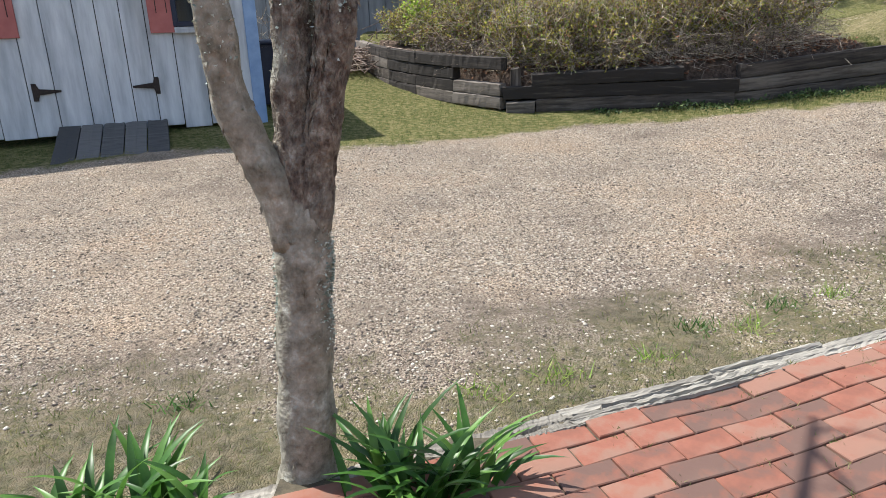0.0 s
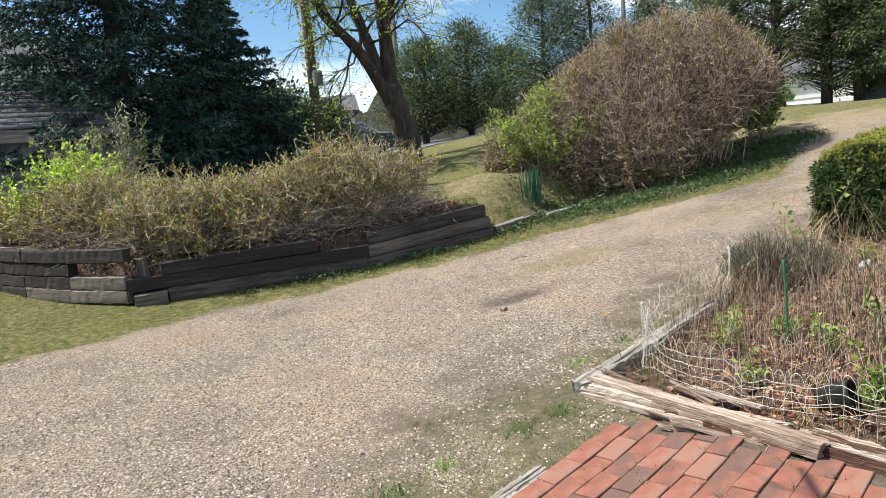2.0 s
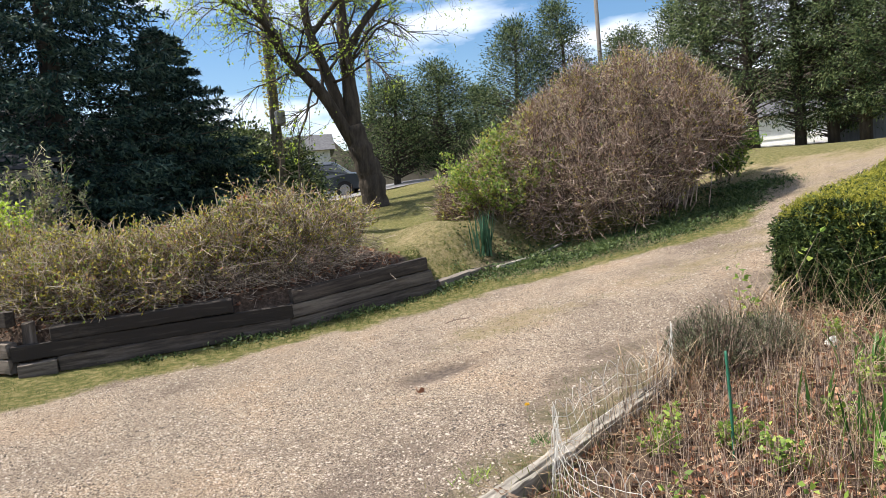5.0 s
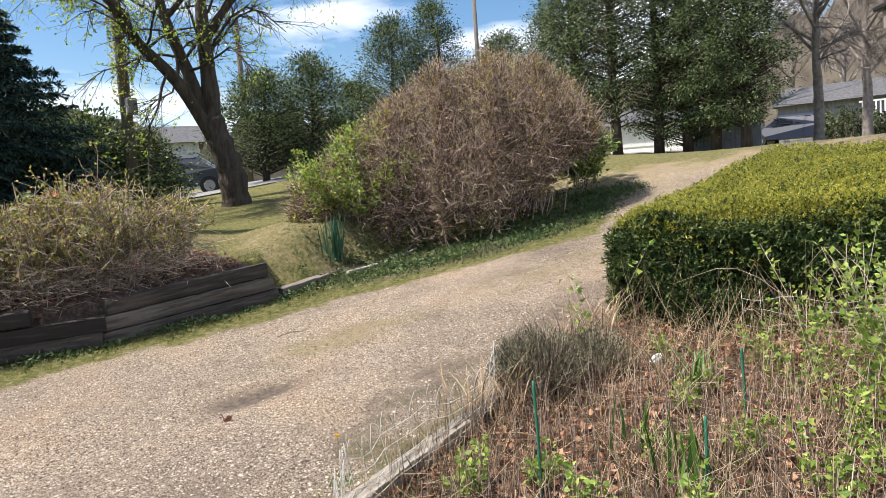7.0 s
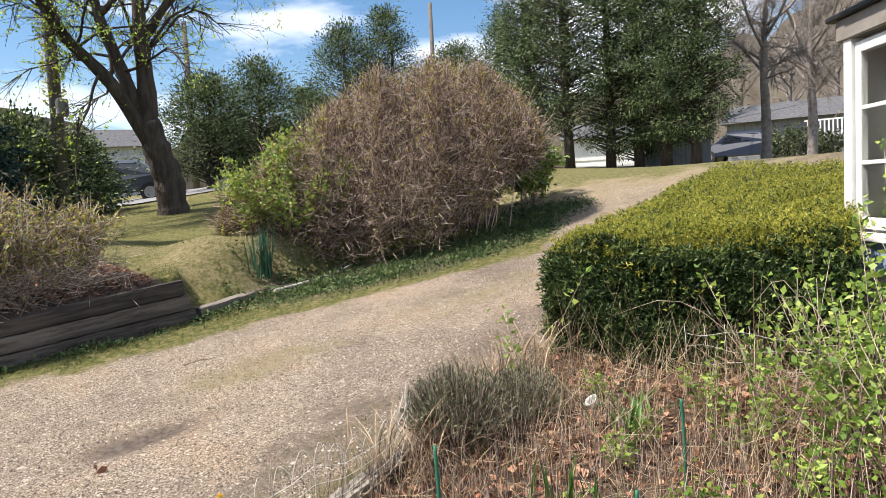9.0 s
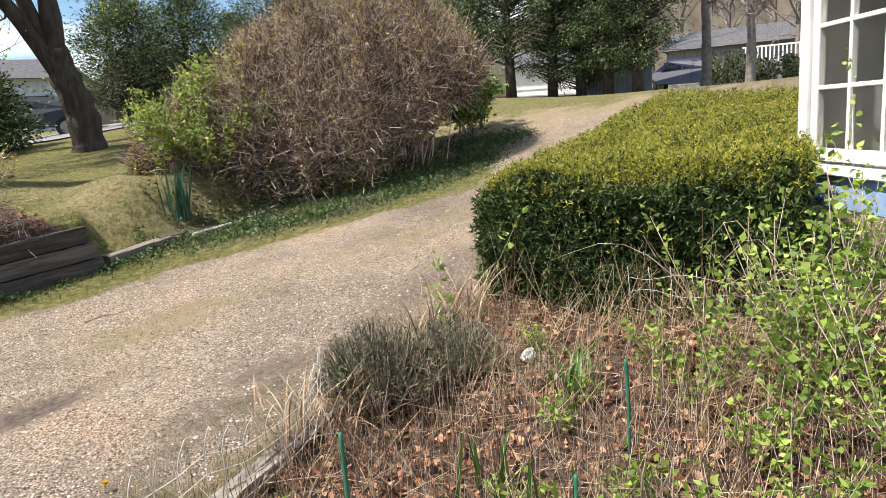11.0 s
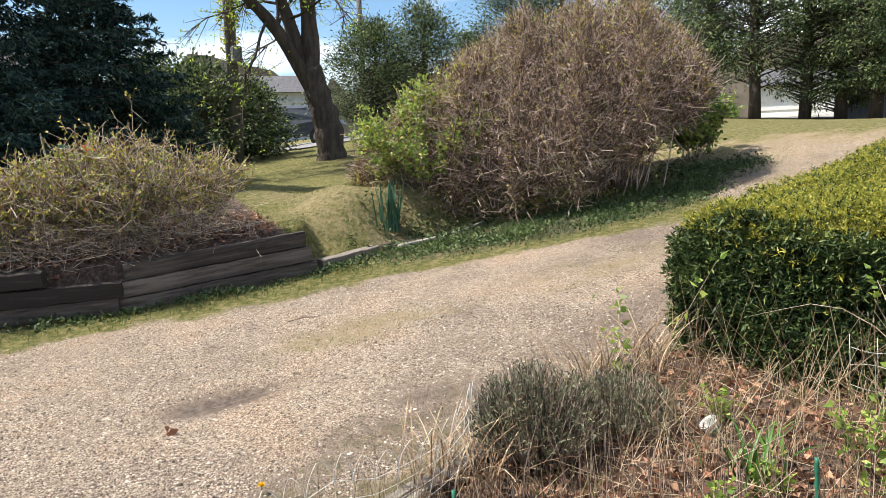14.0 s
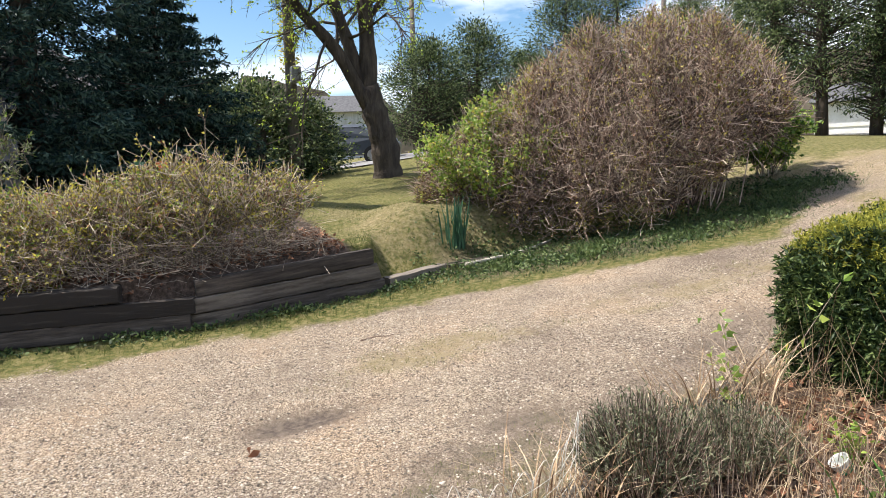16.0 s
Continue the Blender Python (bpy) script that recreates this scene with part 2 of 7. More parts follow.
# ---- materials ----
def material(name, colours, scale=8.0, rough=0.8, bump=0.3, vary="", metal=0.0, stretch=(1, 1, 1), detail=6.0, depth=0.01, leaf=0.0, spec=0.4, stains=0.0, stain=(0.05, 0.045, 0.04)):
    """Colours run along a noise of that scale; vary adds a random step an island or an object; leaf lets light through."""
    m = bpy.data.materials.new(name)
    m.use_nodes = True
    n, l = m.node_tree.nodes, m.node_tree.links
    b = n["Principled BSDF"]
    co, mp, no, ramp = n.new("ShaderNodeTexCoord"), n.new("ShaderNodeMapping"), n.new("ShaderNodeTexNoise"), n.new("ShaderNodeValToRGB")
    mp.inputs["Scale"].default_value = stretch
    no.inputs["Scale"].default_value, no.inputs["Detail"].default_value, no.inputs["Roughness"].default_value = scale, detail, 0.62
    l.new(co.outputs["Object"], mp.inputs[0])
    l.new(mp.outputs[0], no.inputs["Vector"])
    value = no.outputs[0]
    if vary:
        if vary == "island":
            g = n.new("ShaderNodeNewGeometry")
            rand = g.outputs["Random Per Island"]
        else:
            g = n.new("ShaderNodeObjectInfo")
            rand = g.outputs["Random"]
        mix = n.new("ShaderNodeMath")
        mix.operation = "MULTIPLY_ADD"
        mix.inputs[1].default_value, mix.inputs[2].default_value = 0.62, -0.31
        l.new(rand, mix.inputs[0])
        add = n.new("ShaderNodeMath")
        add.operation = "ADD"
        l.new(mix.outputs[0], add.inputs[0])
        l.new(value, add.inputs[1])
        value = add.outputs[0]
    e = ramp.color_ramp.elements
    at = np.linspace(0.28, 0.72, len(colours))
    while len(e) < len(colours):
        e.new(0.5)
    for k, c in enumerate(colours):
        e[k].position, e[k].color = at[k], (*c, 1)
    l.new(value, ramp.inputs[0])
    colour = ramp.outputs[0]
    if stains:
        n2, r2, mx = n.new("ShaderNodeTexNoise"), n.new("ShaderNodeValToRGB"), n.new("ShaderNodeMixRGB")
        n2.inputs["Scale"].default_value, n2.inputs["Detail"].default_value = scale * 0.23, 5.0
        l.new(mp.outputs[0], n2.inputs["Vector"])
        r2.color_ramp.elements[0].position, r2.color_ramp.elements[1].position = 0.5, 0.68
        r2.color_ramp.elements[1].color = (stains, stains, stains, 1)
        l.new(n2.outputs[0], r2.inputs[0])
        l.new(r2.outputs[0], mx.inputs[0])
        l.new(colour, mx.inputs[1])
        mx.inputs[2].default_value = (*stain, 1)
        colour = mx.outputs[0]
    l.new(colour, b.inputs["Base Color"])
    b.inputs["Roughness"].default_value, b.inputs["Metallic"].default_value = rough, metal
    b.inputs["Specular IOR Level"].default_value = spec
    if bump:
        bp = n.new("ShaderNodeBump")
        bp.inputs["Strength"].default_value, bp.inputs["Distance"].default_value = bump, depth
        n3 = n.new("ShaderNodeTexNoise")
        n3.inputs["Scale"].default_value, n3.inputs["Detail"].default_value = scale * 3, 5.0
        l.new(mp.outputs[0], n3.inputs["Vector"])
        l.new(n3.outputs[0], bp.inputs["Height"])
        l.new(bp.outputs[0], b.inputs["Normal"])
    if leaf:
        tr, sh = n.new("ShaderNodeBsdfTranslucent"), n.new("ShaderNodeMixShader")
        l.new(colour, tr.inputs[0])
        sh.inputs[0].default_value = leaf
        l.new(b.outputs[0], sh.inputs[1])
        l.new(tr.outputs[0], sh.inputs[2])
        l.new(sh.outputs[0], n["Material Output"].inputs[0])
    return m


def plain(name, colour, rough=0.6, metal=0.0):
    c = np.array(colour)
    return material(name, [tuple(c * 0.85), tuple(c * 1.12)], 14, rough, 0.12, metal=metal, depth=0.003)


def ground_material():
    m = bpy.data.materials.new("ground")
    m.use_nodes = True
    n, l = m.node_tree.nodes, m.node_tree.links
    b = n["Principled BSDF"]
    co = n.new("ShaderNodeTexCoord")

    def noise_ramp(scale, colours, detail=6.0, low=0.3, high=0.7, kind="n"):
        t = n.new("ShaderNodeTexNoise" if kind == "n" else "ShaderNodeTexVoronoi")
        t.inputs["Scale"].default_value = scale
        if kind == "n":
            t.inputs["Detail"].default_value, t.inputs["Roughness"].default_value = detail, 0.65
        l.new(co.outputs["Object"], t.inputs["Vector"])
        r = n.new("ShaderNodeValToRGB")
        e = r.color_ramp.elements
        while len(e) < len(colours):
            e.new(0.5)
        for k, (p, c) in enumerate(zip(np.linspace(low, high, len(colours)), colours)):
            e[k].position, e[k].color = p, (*c, 1)
        l.new(t.outputs["Color"] if kind == "v" else t.outputs[0], r.inputs[0])
        return r.outputs[0], t

    def mixed(f, a, c, how="MIX"):
        x = n.new("ShaderNodeMixRGB")
        x.blend_type = how
        if isinstance(f, float):
            x.inputs[0].default_value = f
        else:
            l.new(f, x.inputs[0])
        l.new(a, x.inputs[1])
        l.new(c, x.inputs[2])
        return x.outputs[0]

    pebble, vor = noise_ramp(150, [(0.10, 0.08, 0.066), (0.31, 0.255, 0.203), (0.48, 0.40, 0.32), (0.74, 0.66, 0.555)], low=0.18, high=0.85, kind="v")
    tone, _ = noise_ramp(0.9, [(0.60, 0.57, 0.56), (0.96, 0.92, 0.87), (1.12, 0.99, 0.86)])
    sand, _ = noise_ramp(14, [(0.22, 0.18, 0.145), (0.40, 0.34, 0.275)])
    patch, _ = noise_ramp(2.3, [(0.0, 0.0, 0.0), (0.6, 0.6, 0.6)], low=0.48, high=0.7)
    gravel = mixed(1.0, mixed(patch, pebble, sand), tone, "MULTIPLY")
    turf, _ = noise_ramp(16, [(0.075, 0.085, 0.025), (0.13, 0.14, 0.04), (0.25, 0.22, 0.09), (0.34, 0.28, 0.15)], low=0.32, high=0.72)
    straw, _ = noise_ramp(22, [(0.20, 0.15, 0.08), (0.36, 0.29, 0.17), (0.46, 0.38, 0.25)])
    earth, _ = noise_ramp(26, [(0.05, 0.036, 0.027), (0.13, 0.092, 0.07), (0.26, 0.185, 0.14)])

    def field(name):
        a = n.new("ShaderNodeAttribute")
        a.attribute_name = name
        return a.outputs["Fac"]

    grain, _ = noise_ramp(30, [(0, 0, 0), (1, 1, 1)], low=0.35, high=0.65)

    def ragged(f):
        x = n.new("ShaderNodeMath")
        x.operation = "MULTIPLY_ADD"
        x.inputs[1].default_value = 0.7
        l.new(grain, x.inputs[0])
        y = n.new("ShaderNodeMath")
        y.operation = "MULTIPLY_ADD"
        y.inputs[1].default_value, y.inputs[2].default_value = 1.7, -0.7
        l.new(f, y.inputs[0])
        l.new(y.outputs[0], x.inputs[2])
        z = n.new("ShaderNodeClamp")
        l.new(x.outputs[0], z.inputs[0])
        return z.outputs[0]

    colour = mixed(ragged(field("grass")), gravel, mixed(ragged(field("dry")), turf, straw))
    # dark tone of damp bare earth, also painted as shade under the thicket
    damp_shade, _ = noise_ramp(20, [(0.07, 0.055, 0.045), (0.17, 0.135, 0.11), (0.27, 0.22, 0.18)])
    colour = mixed(field("bare"), colour, damp_shade)
    colour = mixed(field("soil"), colour, earth)
    l.new(colour, b.inputs["Base Color"])
    b.inputs["Roughness"].default_value, b.inputs["Specular IOR Level"].default_value = 0.9, 0.2
    bp, n3 = n.new("ShaderNodeBump"), n.new("ShaderNodeTexNoise")
    n3.inputs["Scale"].default_value, n3.inputs["Detail"].default_value = 55, 4
    l.new(co.outputs["Object"], n3.inputs["Vector"])
    h = n.new("ShaderNodeMath")
    h.operation = "SUBTRACT"
    l.new(n3.outputs[0], h.inputs[0])
    l.new(vor.outputs["Distance"], h.inputs[1])
    l.new(h.outputs[0], bp.inputs["Height"])
    bp.inputs["Strength"].default_value, bp.inputs["Distance"].default_value = 1.0, 0.016
    l.new(bp.outputs[0], b.inputs["Normal"])
    return m


M_GROUND = ground_material()
M_STONE = material("gravel_stone", [(0.11, 0.09, 0.075), (0.30, 0.25, 0.20), (0.47, 0.395, 0.315), (0.70, 0.63, 0.535)], 30, 0.85, 0.2, "island", depth=0.002)
M_BRICK = material("brick", [(0.125, 0.072, 0.057), (0.195, 0.078, 0.053), (0.24, 0.093, 0.062), (0.24, 0.125, 0.09)], 9, 0.92, 0.5, "object", depth=0.003, stains=0.5, stain=(0.16, 0.125, 0.098))
M_JOINT = material("joint_sand", [(0.035, 0.03, 0.022), (0.12, 0.10, 0.065)], 30, 0.95, 0.5)
M_GREYWOOD = material("weathered_wood", [(0.06, 0.053, 0.045), (0.20, 0.183, 0.155), (0.35, 0.325, 0.28)], 7, 0.85, 0.7, "object", stretch=(0.35, 6, 6), depth=0.006, stains=0.6)
# sleeper tone is set darker to take in the shade on the wall's front
M_SLEEPER = material("shaded_sleeper_wood", [(0.028, 0.023, 0.02), (0.082, 0.067, 0.056), (0.18, 0.155, 0.132)], 6, 0.9, 0.6, "object", stretch=(0.4, 5, 5), depth=0.006, stains=0.7, stain=(0.022, 0.018, 0.015))
M_ROT = material("rotten_wood", [(0.08, 0.04, 0.025), (0.26, 0.195, 0.145), (0.47, 0.41, 0.34)], 8, 0.9, 0.9, "object", stretch=(0.4, 7, 7), depth=0.010, stains=0.75, stain=(0.11, 0.035, 0.016))
M_BARK = material("lichened_bark", [(0.09, 0.08, 0.06), (0.235, 0.215, 0.165), (0.35, 0.325, 0.26), (0.54, 0.52, 0.44)], 24, 0.95, 0.9, stretch=(1.0, 1.0, 0.9), depth=0.012, stains=0.4, stain=(0.14, 0.12, 0.085))
M_OLDBARK = material("flaking_old_bark", [(0.05, 0.04, 0.032), (0.18, 0.142, 0.112), (0.33, 0.285, 0.225), (0.55, 0.51, 0.44)], 34, 0.95, 1.0, stretch=(1.3, 1.3, 0.9), depth=0.03, stains=0.65, stain=(0.42, 0.43, 0.37))
M_BARK2 = material("dark_bark", [(0.025, 0.02, 0.016), (0.06, 0.048, 0.038), (0.10, 0.082, 0.066)], 9, 0.95, 1.0, stretch=(1, 1, 0.25), depth=0.03)
M_TWIG = material("brown_twigs", [(0.06, 0.04, 0.031), (0.20, 0.135, 0.106), (0.58, 0.47, 0.39)], 12, 0.8, 0, "island")
M_TWIG2 = material("grey_twigs", [(0.11, 0.085, 0.066), (0.31, 0.245, 0.19), (0.60, 0.515, 0.415)], 12, 0.85, 0, "island")
M_STALK = material("dry_stalks", [(0.17, 0.105, 0.065), (0.35, 0.245, 0.15), (0.62, 0.50, 0.35)], 12, 0.85, 0, "island", leaf=0.1)
M_LITTER = material("dead_leaves", [(0.11, 0.052, 0.032), (0.29, 0.13, 0.075), (0.50, 0.30, 0.19)], 12, 0.85, 0, "island", leaf=0.15)
M_OLIVE = material("olive_leaves", [(0.16, 0.155, 0.026), (0.36, 0.33, 0.055), (0.58, 0.52, 0.11)], 5, 0.6, 0, "island", leaf=0.35)
M_FRESH = material("fresh_leaves", [(0.11, 0.20, 0.035), (0.23, 0.35, 0.06), (0.42, 0.53, 0.12)], 5, 0.5, 0, "island", leaf=0.42)
M_GRASS = material("grass_blades", [(0.05, 0.075, 0.015), (0.12, 0.155, 0.035), (0.25, 0.235, 0.09)], 5, 0.6, 0, "island", leaf=0.3)
M_RANK = material("rank_grass", [(0.028, 0.055, 0.018), (0.065, 0.115, 0.035), (0.14, 0.19, 0.065)], 3, 0.65, 0, "island", leaf=0.25)
M_PALE = material("pale_opening_leaves", [(0.24, 0.27, 0.12), (0.40, 0.42, 0.22), (0.55, 0.55, 0.34)], 5, 0.6, 0, "island", leaf=0.35)
M_STRAP = material("strap_leaves", [(0.025, 0.075, 0.012), (0.06, 0.16, 0.025), (0.13, 0.26, 0.05)], 5, 0.4, 0, "island", leaf=0.3)
M_BLUEGREEN = material("bluegreen_leaves", [(0.03, 0.09, 0.05), (0.07, 0.17, 0.10)], 5, 0.5, 0, "island", leaf=0.2)
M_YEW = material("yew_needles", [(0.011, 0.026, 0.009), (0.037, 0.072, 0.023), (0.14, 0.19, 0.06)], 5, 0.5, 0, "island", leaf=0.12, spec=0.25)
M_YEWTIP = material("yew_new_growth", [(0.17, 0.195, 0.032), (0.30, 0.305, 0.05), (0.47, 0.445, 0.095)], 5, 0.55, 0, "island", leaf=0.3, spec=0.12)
M_LAV = material("lavender_leaves", [(0.05, 0.066, 0.034), (0.12, 0.14, 0.075), (0.24, 0.25, 0.155)], 5, 0.7, 0, "island", leaf=0.15)
M_SPRUCE = material("spruce_needles", [(0.009, 0.026, 0.025), (0.024, 0.056, 0.048), (0.075, 0.12, 0.085)], 3, 0.6, 0, "island", leaf=0.05, spec=0.12)
M_CEDAR = material("cedar_leaves", [(0.026, 0.05, 0.024), (0.08, 0.12, 0.052), (0.21, 0.26, 0.115)], 2, 0.6, 0, "island", leaf=0.15, spec=0.15)
M_LIME = material("lime_leaves", [(0.24, 0.38, 0.03), (0.40, 0.56, 0.06), (0.56, 0.70, 0.12)], 5, 0.55, 0, "island", leaf=0.45)
# near-black stand-in for shade: hedge core, shed backing, void under the bay
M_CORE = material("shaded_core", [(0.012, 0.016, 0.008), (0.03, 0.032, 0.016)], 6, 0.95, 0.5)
M_SHEDWALL = material("limewashed_boards", [(0.36, 0.39, 0.42), (0.50, 0.53, 0.56), (0.62, 0.65, 0.67)], 5, 0.8, 0.3, "", stretch=(2.5, 2.5, 0.35), depth=0.004, stains=0.45, stain=(0.20, 0.20, 0.20))
M_GREYWALL = material("grey_stained_boards", [(0.15, 0.158, 0.172), (0.225, 0.232, 0.248), (0.29, 0.297, 0.315)], 4, 0.85, 0.3, "", stretch=(2.5, 2.5, 0.3), depth=0.004, stains=0.45, stain=(0.10, 0.105, 0.115))
M_RAMP = material("ramp_boards", [(0.05, 0.05, 0.05), (0.12, 0.118, 0.115)], 6, 0.85, 0.4, "object", stretch=(5, 0.5, 5))
M_SHINGLE = material("grey_shingles", [(0.075, 0.078, 0.085), (0.12, 0.122, 0.13), (0.17, 0.172, 0.18)], 7, 0.95, 0.5, "island", spec=0.15)
M_RED = material("red_shutter", [(0.33, 0.10, 0.09), (0.43, 0.15, 0.135)], 7, 0.7, 0.2)
M_BLUE = material("blue_trim", [(0.17, 0.27, 0.45), (0.27, 0.39, 0.58)], 7, 0.7, 0.2, stains=0.3, stain=(0.4, 0.45, 0.5))
M_NAVY = material("navy_plastic", [(0.010, 0.016, 0.035), (0.016, 0.024, 0.05)], 20, 0.45, 0.1, depth=0.002)
M_BLACK = material("black_plastic", [(0.010, 0.010, 0.011), (0.022, 0.022, 0.022)], 20, 0.5, 0.1, depth=0.002)
M_IRON = material("rusty_black_iron", [(0.02, 0.018, 0.017), (0.06, 0.042, 0.035)], 30, 0.7, 0.3, metal=0.4)
M_WHITE = material("white_paint", [(0.70, 0.70, 0.69), (0.82, 0.82, 0.81)], 9, 0.5, 0.15, depth=0.002, stains=0.25, stain=(0.5, 0.48, 0.44))
M_WIRE = material("white_coated_wire", [(0.46, 0.45, 0.41), (0.66, 0.65, 0.61)], 40, 0.5, 0)
M_STAKE = material("green_stake", [(0.012, 0.10, 0.06), (0.03, 0.18, 0.11)], 30, 0.5, 0.2, depth=0.002)
M_CAN = plain("enamel_white", (0.75, 0.76, 0.72), 0.4)
M_CANGREEN = plain("enamel_green", (0.03, 0.30, 0.16), 0.4)
M_ROAD = material("asphalt_road", [(0.16, 0.16, 0.165), (0.24, 0.24, 0.245)], 6, 0.9, 0.2)
M_POLE = material("utility_pole_wood", [(0.085, 0.075, 0.065), (0.17, 0.155, 0.14)], 6, 0.9, 0.4, stretch=(5, 5, 0.4))
M_YELLOW = plain("dandelion_yellow", (0.85, 0.55, 0.02), 0.6)
M_ORANGE = plain("orange_petals", (0.80, 0.17, 0.03), 0.6)
M_ROOFTRIM = material("brown_fascia", [(0.17, 0.15, 0.13), (0.27, 0.245, 0.22)], 8, 0.8, 0.2)
M_CARDARK = plain("grey_car_paint", (0.05, 0.06, 0.075), 0.35, 0.0)
M_CARBLUE = plain("blue_car_paint", (0.014, 0.022, 0.045), 0.4, 0.0)
M_TYRE = plain("tyre_rubber", (0.02, 0.02, 0.02), 0.8)
M_RIM = plain("wheel_rim", (0.45, 0.45, 0.46), 0.35, 0.8)
M_FARHILL = material("far_woods", [(0.11, 0.09, 0.07), (0.19, 0.16, 0.13), (0.25, 0.22, 0.17)], 0.6, 0.95, 0)


def glass_material(name, tint):
    m = bpy.data.materials.new(name)
    m.use_nodes = True
    b = m.node_tree.nodes["Principled BSDF"]
    b.inputs["Base Color"].default_value = (*tint, 1)
    b.inputs["Roughness"].default_value = 0.03
    b.inputs["Transmission Weight"].default_value, b.inputs["IOR"].default_value = 1.0, 1.45
    return m


M_GLASS = glass_material("window_glass", (0.55, 0.58, 0.58))
M_CARGLASS = glass_material("car_glass", (0.15, 0.17, 0.18))

# ---- ground ----
def grid_axis(a, b, step, low, high):
    mid = np.arange(a, b + step / 2, step)
    out = [step]
    while sum(out) < max(a - low, high - b):
        out.append(out[-1] * 1.25)
    s = np.cumsum(out)
    return np.concatenate([(a - s)[::-1], mid, b + s])


gx, gy = grid_axis(-5, 11, 0.07, -180, 190), grid_axis(-1.0, 12.5, 0.07, -180, 190)
GX, GY = np.meshgrid(gx, gy, indexing="ij")
i, j = np.meshgrid(np.arange(len(gx) - 1), np.arange(len(gy) - 1), indexing="ij")
w = len(gy)
ground = put("ground", np.stack([GX, GY, land(GX, GY)], -1).reshape(-1, 3), np.stack([i * w + j, (i + 1) * w + j, (i + 1) * w + j + 1, i * w + j + 1], -1).reshape(-1, 4), M_GROUND, smooth=True)
tagged(ground, "pale gravel drive with thin grass verges and lawn", "ground", kind="structure")
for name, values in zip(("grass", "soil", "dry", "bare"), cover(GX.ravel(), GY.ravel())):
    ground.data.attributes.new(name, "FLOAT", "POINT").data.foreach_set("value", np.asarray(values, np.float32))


def strewn(n, x0, x1, y0, y1, r=rng):
    x, y = r.uniform(x0, x1, n), r.uniform(y0, y1, n)
    return x, y


def stones():
    """Loose pebbles on the drive."""
    r = np.random.default_rng(3)
    x, y = strewn(300000, -4, 9, 2.0, 7.6, r)
    g, s, _, bare = cover(x, y)
    near = np.hypot(x - 2, y - 0.5)
    keep = (r.random(len(x)) > np.maximum(g, bare) * 1.25) & (s < 0.5) & (r.random(len(x)) < np.clip(1.5 - near / 5.4, 0.05, 1)) & (r.random(len(x)) < 0.62 + 0.4 * wobble(x, y, 1.3, 4))
    x, y = x[keep], y[keep]
    n = len(x)
    size = r.uniform(0.0034, 0.0094, n) * np.where(r.random(n) < 0.03, 1.5, 1)
    corners = np.array([(1, 0, 0), (0, 1, 0), (-1, 0, 0), (0, -1, 0), (0, 0, 0.62), (0, 0, -0.5)], float)
    V = corners[None] * size[:, None, None] * r.uniform(0.65, 1.3, (n, 6, 1))
    a = r.uniform(0, 6.3, n)
    c, s_ = np.cos(a)[:, None], np.sin(a)[:, None]
    V = np.stack([V[..., 0] * c - V[..., 1] * s_, V[..., 0] * s_ + V[..., 1] * c, V[..., 2]], -1)
    V += np.stack([x, y, land(x, y) + size * 0.25], -1)[:, None]
    F = np.array([(0, 1, 4), (1, 2, 4), (2, 3, 4), (3, 0, 4), (1, 0, 5), (2, 1, 5), (3, 2, 5), (0, 3, 5)])
    F = (np.arange(n)[:, None, None] * 6 + F).reshape(-1, 3)
    tagged(put("gravel", V.reshape(-1, 3), F, M_STONE), "loose buff and grey pebbles on the drive", "gravel", kind="stuff")


def blades(x, y, height, width, r, lean=0.5):
    """Grass blades as slim bent triangles on the ground."""
    n = len(x)
    P = np.stack([x, y, land(x, y) - 0.004], -1)
    a = r.uniform(0, 6.3, n)
    side = np.stack([np.cos(a), np.sin(a), 0 * a], -1) * (width / 2)[:, None]
    tip = P + np.stack([r.normal(size=n) * lean * height, r.normal(size=n) * lean * height, height], -1)
    V = np.stack([P - side, P + side, tip], 1).reshape(-1, 3)
    return V, np.arange(3 * n).reshape(-1, 3)


